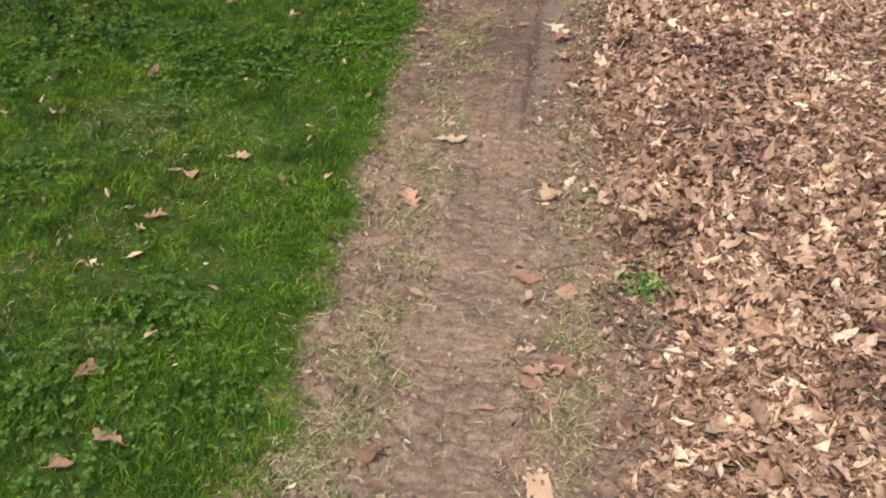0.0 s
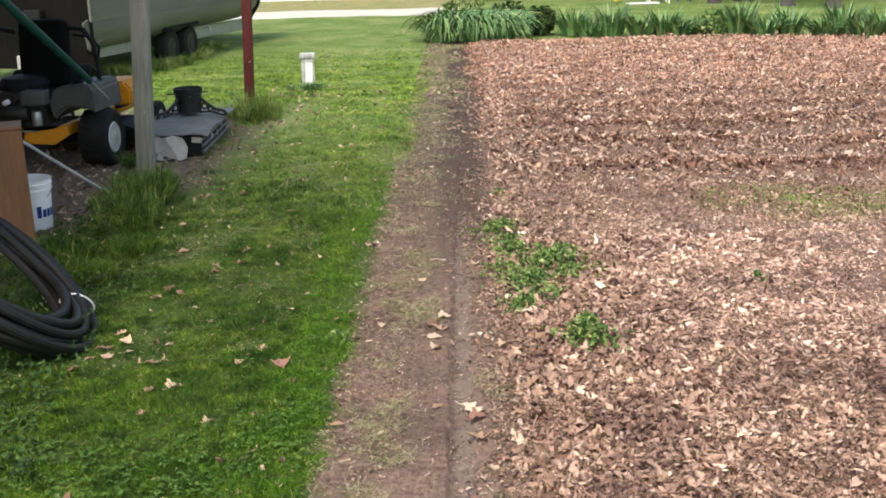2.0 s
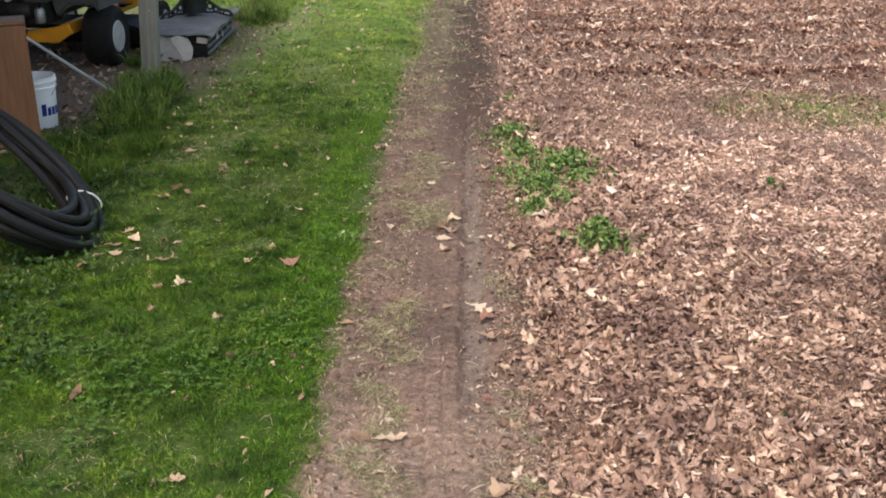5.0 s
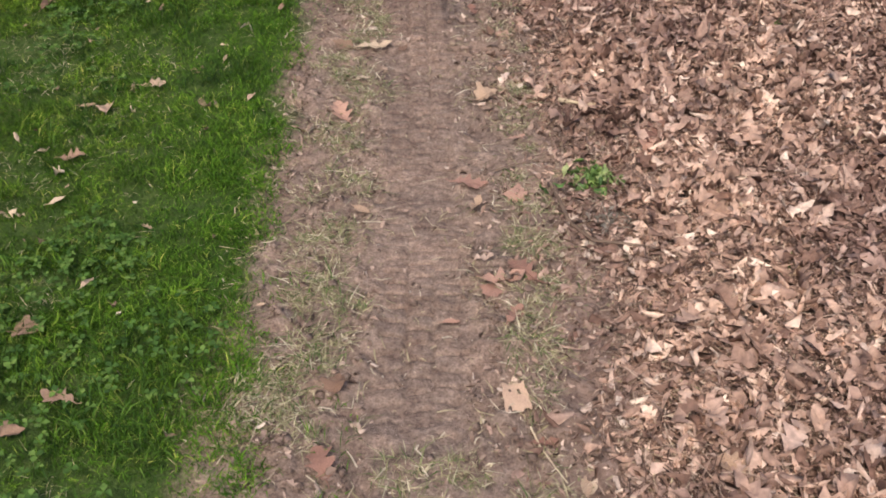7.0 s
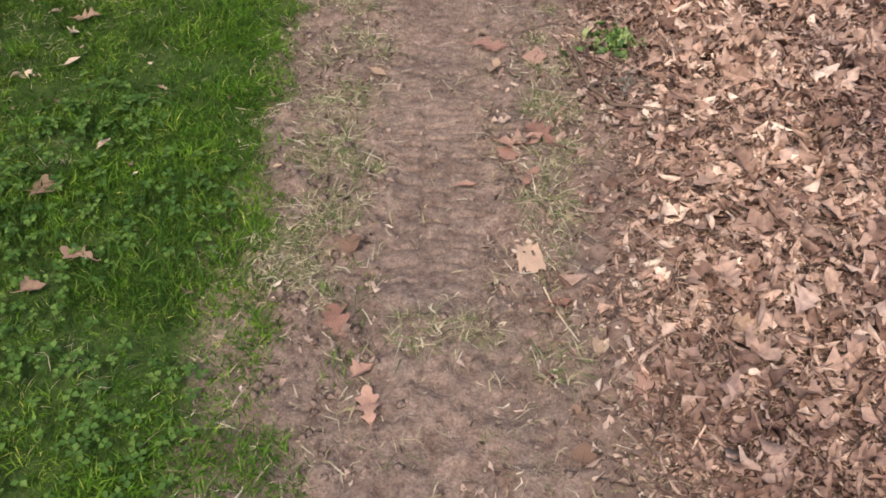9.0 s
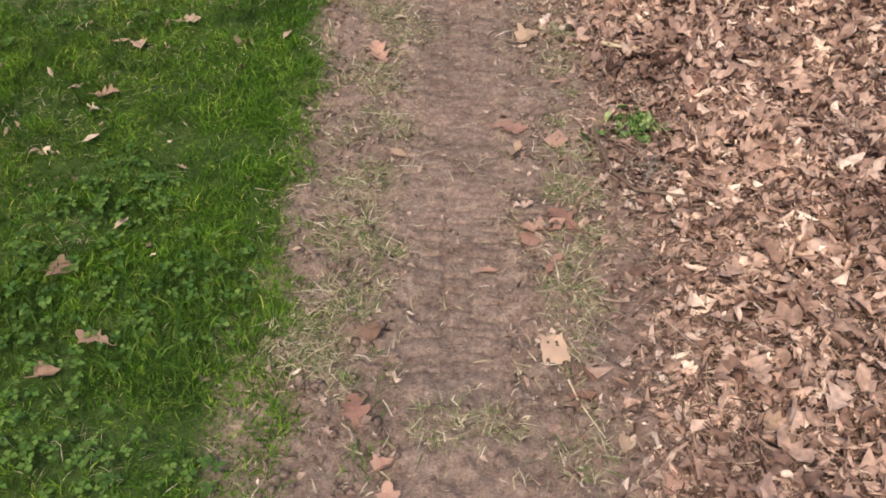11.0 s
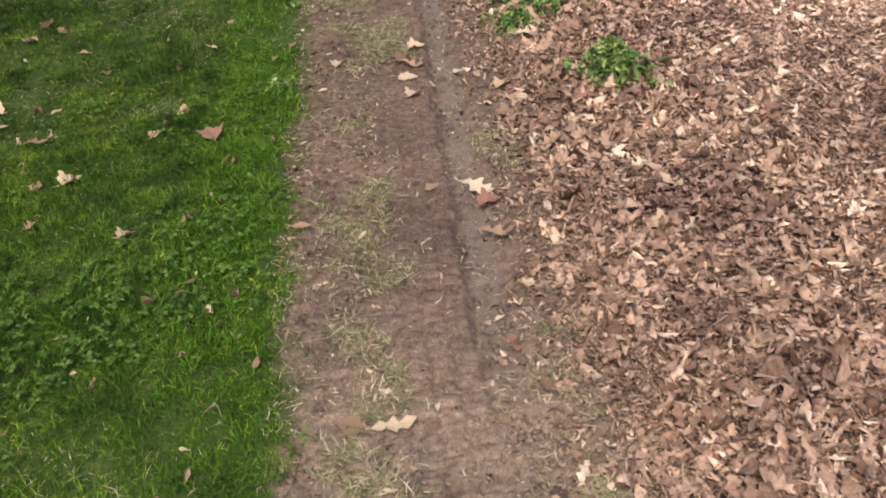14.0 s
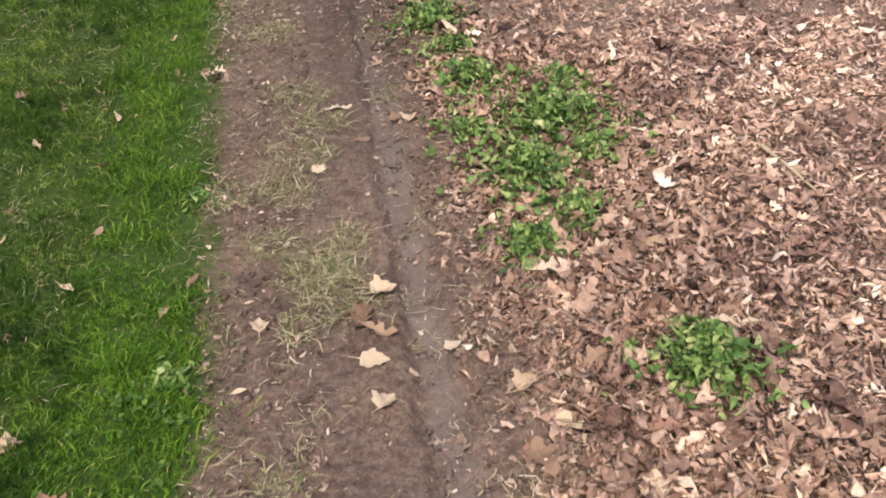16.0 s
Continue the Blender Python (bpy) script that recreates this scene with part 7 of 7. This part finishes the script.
# ---- screened porch building ----
def porch():
    t = thing("screened_porch", "white-framed screened porch with dark mesh", "building", (-0.75, 31.2, 0), 0)
    W, H, D = 8.2, 2.5, 5.0
    part("base_sill", box((W, 0.12, 0.1), (-W / 2, 0, 0.05)), M_WHITEPAINT, t)
    part("top_beam", box((W, 0.14, 0.22), (-W / 2, 0, H - 0.11)), M_WHITEPAINT, t)
    xs_ = [0.0, -1.14, -1.82, -2.62, -3.5, -4.38, -5.26, -6.14, -7.02, -8.0]
    for k, x in enumerate(xs_):
        w = 0.21 if k in (1, 2) else 0.12
        part("porch_post", box((w, 0.12, H - 0.32), (x - w / 2, 0.004, H / 2 - 0.05)), M_WHITEPAINT, t)
    for k, (a, b) in enumerate(zip(xs_, xs_[1:])):
        s = part("screen_panel", box((a - b - 0.1, 0.02, H - 0.32), ((a + b) / 2 - 0.07, 0.03, H / 2 - 0.05), (0, 0, 0), 0.002), M_SCREEN, t, "dark insect screen")
        for z in (0.44, 0.9, 1.4):
            part("screen_rail", box((a - b - 0.12, 0.03, 0.03), ((a + b) / 2 - 0.07, 0.005, z), (0, 0, 0), 0.002), M_GREYTRIM, s)
    part("side_wall", box((0.1, D, H), (-0.05, D / 2 + 0.08, H / 2)), M_GREYTRIM, t)
    part("side_wall", box((0.1, D, H), (-W + 0.05, D / 2 + 0.08, H / 2)), M_GREYTRIM, t)
    part("back_wall", box((W, 0.1, H), (-W / 2, D + 0.1, H / 2)), M_SIDING, t)
    part("roof", prism([(-W - 0.4, 0), (0.4, 0), (0.4, 0.1), (-W / 2, 1.5), (-W - 0.4, 0.1)], D + 1.0, (0, -0.4, H + 0.002)), M_ROOF, t)


porch()
pail((-2.9, 30.95, 0), 0.29, 0.115, M_YELLOWPAIL, "yellow plastic bucket against the screened porch")
pail((-1.35, 30.95, 0), 0.29, 0.115, M_WHITEPLASTIC, "white plastic bucket against the screened porch")
pail((-1.08, 30.8, 0), 0.27, 0.115, M_WHITEPLASTIC, "white plastic bucket against the screened porch")


# ---- cottages ----
def cottage(at, rz, w, d, n, sill, head, mat, label, margin=0.15):
    t = thing("cottage", label, "house", at, rz)
    h = 2.5
    part("wall", box((w, d, h), (0, d / 2, h / 2)), mat, t)
    part("roof", prism([(-w / 2 - 0.35, 0), (w / 2 + 0.35, 0), (w / 2 + 0.35, 0.08), (0, 1.6), (-w / 2 - 0.35, 0.08)], d + 0.8, (0, -0.4, h + 0.002)), M_ROOF, t)
    pw = (w - margin - 0.12) / n
    for k in range(n):
        x = -w / 2 + margin + pw * (k + 0.5)
        win = part("window", box((pw - 0.03, 0.06, head - sill), (x, -0.012, (head + sill) / 2)), M_WHITEPAINT, t)
        part("pane", box((pw - 0.13, 0.02, (head - sill) / 2 - 0.03), (x, -0.036, sill + (head - sill) * 0.26)), M_PANE, win)
        part("pane", box((pw - 0.13, 0.02, (head - sill) / 2 - 0.03), (x, -0.036, sill + (head - sill) * 0.74)), M_PANE, win)
        part("sill", box((pw, 0.1, 0.03), (x, -0.03, sill - 0.015)), M_WHITEPAINT, win)
    part("corner_board", box((0.12, 0.05, h), (w / 2 - 0.05, -0.012, h / 2)), M_WHITEPAINT, t)
    part("foundation", box((w + 0.04, d + 0.04, 0.1), (0, d / 2, 0.05)), M_GREYTRIM, t)


cottage((2.1, 35.6, 0), 0, 3.5, 6, 6, 0.36, 0.96, M_SIDING, "pale green cottage with a row of white windows", 0.3)
cottage((9.3, 33.2, 0), 0, 4.4, 5, 7, 0.12, 0.62, M_WHITEPAINT, "white house seen between tree trunks")
cottage((23.5, 52.0, 0), -10, 7.0, 6, 4, 0.5, 1.6, M_WHITEPAINT, "white house far behind tree trunks")
for x, y in ((1.5, 34.5), (2.66, 34.6)):
    tagged(part("thin_post", tube([(x, y, -0.05), (x, y, 2.6)], 0.028, 8), M_GREYTRIM, None), "thin grey steel post in the far lawn", "post")


# ---- play set, table, planter ----
def picnic_table(at, rz):
    t = thing("picnic_table", "small weathered picnic table on the far lawn", "table", at, rz)
    for k in range(4):
        part("top_plank", box((0.92, 0.1, 0.03), (0, -0.165 + 0.11 * k, 0.40), (0, 0, 0), 0.004), M_TABLEWOOD, t)
    for s in (-1, 1):
        part("bench", box((0.92, 0.16, 0.03), (0, 0.42 * s, 0.22), (0, 0, 0), 0.004), M_TABLEWOOD, t)
        part("cross_brace", box((0.04, 1.0, 0.05), (0.32 * s, 0, 0.18), (0, 0, 0), 0.004), M_TABLEWOOD, t)
        for q in (-1, 1):
            part("leg", box((0.045, 0.05, 0.46), (0.34 * s, 0.2 * q, 0.195), (26 * q, 0, 0), 0.004), M_TABLEWOOD, t)


picnic_table((0.8, 29.3, 0), 8)
pl = thing("planter_box", "low dark planter box on the far lawn", "planter", (1.85, 29.4, 0), 5)
part("box", box((0.4, 0.24, 0.13), (0, 0, 0.066)), M_BLACKPLASTIC, pl)
part("soil", box((0.36, 0.2, 0.01), (0, 0, 0.134)), M_MAROON, pl)


def play_set():
    t = thing("play_slide", "yellow plastic slide with white ladder on the lawn", "slide", (4.55, 26.6, 0), 0)
    bm = bmesh.new()
    n = 14
    prof = [(-0.17, 0.09), (-0.14, 0.0), (0.14, 0.0), (0.17, 0.09)]
    rows_ = []
    for k in range(n):
        s = k / (n - 1)
        x, z = 0.05 - 0.82 * s, 0.62 - 0.56 * (s * s * (3 - 2 * s)) + 0.03
        rows_.append([bm.verts.new((x, py, z + pz)) for py, pz in prof])
    for a, b in zip(rows_, rows_[1:]):
        for k in range(3):
            bm.faces.new((a[k], a[k + 1], b[k + 1], b[k]))
    thicken(bm, 0.02)
    part("slide_bed", bm, M_SLIDE, t)
    for y in (-0.18, 0.18):
        part("ladder_rail", tube([(0.02, y - 0.12, 0.0), (0.1, y, 0.62)], 0.016, 8), M_WHITEPAINT, t)
        part("ladder_rail", tube([(0.5, y - 0.12, 0.0), (0.42, y, 0.62)], 0.016, 8), M_WHITEPAINT, t)
    for z in (0.18, 0.39, 0.6):
        part("rung", tube([(0.05 + 0.1 * z, -0.24 + 0.1 * z, z), (0.47 - 0.08 * z, -0.24 + 0.1 * z, z)], 0.013, 8), M_WHITEPAINT, t)
    part("base_board", box((0.75, 0.3, 0.03), (-0.15, -0.35, 0.03), (0, 0, 4)), M_WHITEPAINT, t)
    s = thing("swing_frame", "blue steel swing frame standing by the slide", "swing", (5.15, 27.3, 0), 0)
    for a in (-0.5, -0.2, 0.2, 0.5):
        part("leg", tube([(a, -0.5, 0.0), (a * 0.25, 0.0, 2.0)], 0.021, 8), M_BLUE, s)
        part("leg", tube([(a, 0.5, 0.0), (a * 0.25, 0.0, 2.0)], 0.021, 8), M_BLUE, s)
    part("top_bar", tube([(-0.4, 0, 2.0), (2.2, 0, 2.05)], 0.035, 8), M_BLUE, s)


play_set()


# ---- trees ----
def tree(at, r, h, seed, crown_mesh={}):
    t = thing("pine_tree", "tall pine with dark furrowed trunk", "tree", at, seed * 40, group="pines")
    g = random.Random(seed)
    bm = tube([(0, 0, -0.1), (0, 0, 0.12), (g.uniform(-0.04, 0.04), 0.02, 1.0), (g.uniform(-0.1, 0.1), g.uniform(-0.1, 0.1), 4), (g.uniform(-0.2, 0.2), 0, h * 0.75), (0, 0, h)], [r * 1.35, r * 1.15, r, r * 0.85, r * 0.4, r * 0.1], 14)
    for v in bm.verts:
        v.co.xy *= 1 + 0.07 * noise.noise(Vector((v.co.x * 9, v.co.y * 9, v.co.z * 1.5 + seed)))
    for k in range(9):
        a, z = k * 2.4, h * (0.45 + 0.055 * k)
        tube([(0, 0, z), (1.1 * math.cos(a), 1.1 * math.sin(a), z + 0.25), (2.2 * math.cos(a), 2.2 * math.sin(a), z + 0.2)], [r * 0.25, r * 0.15, 0.02], 6, bm)
    part("trunk", bm, M_BARK, t)
    if "m" not in crown_mesh:
        q = np.random.default_rng(300)
        n = 1000
        zz = q.uniform(0.42, 1.02, n)
        rad = 2.6 * (1.1 - zz) ** 0.6 * np.sqrt(q.random(n)) * 1.2
        a = q.integers(0, 9, n) * 0.7 + q.normal(0, 0.22, n)
        crown_mesh["m"] = fast_mesh("crown", *leaf_field("bit", rad * np.cos(a), rad * np.sin(a), q.uniform(0.3, 0.7, n), zz * 11, 0.6, q))
    link("crown", crown_mesh["m"], M_CROWN, t)


PINES = [(6.48, 30.6, 0.18), (6.92, 31.0, 0.09), (6.07, 26.1, 0.135), (6.85, 28.0, 0.11), (6.88, 26.7, 0.19), (7.96, 27.6, 0.11), (7.36, 24.6, 0.15), (9.24, 29.6, 0.07), (8.08, 23.7, 0.14), (9.82, 27.9, 0.12), (9.97, 27.4, 0.18),
         (4.2, 34.6, 0.10), (4.5, 34.5, 0.09), (6.26, 41.9, 0.16), (6.64, 41.7, 0.16), (5.5, 31.0, 0.17), (3.9, 38.5, 0.2), (4.6, 42.0, 0.25), (3.2, 44.0, 0.22), (12.6, 32.0, 0.16)]
for k, (x, y, r) in enumerate(PINES):
    tree((x, y, 0), r, 11, k + 1)
for k, (x, y, r, h) in enumerate(((4.4, 37.5, 1.3, 1.8), (4.15, 34.0, 0.42, 0.62), (4.9, 35.2, 0.6, 0.8), (6.2, 40.0, 1.8, 2.2), (9.3, 43.0, 2.0, 2.2), (12.2, 38.0, 1.6, 1.9), (-0.9, 47.0, 1.2, 1.5), (17, 47.0, 2.6, 2.6), (14.2, 33.0, 0.9, 0.9), (20.5, 44.0, 2.0, 2.0))):
    shrub("hedge_shrub", "loose green shrub at the far edge of the lawn", (x, y, 0), r, h, 1800, 210 + k)
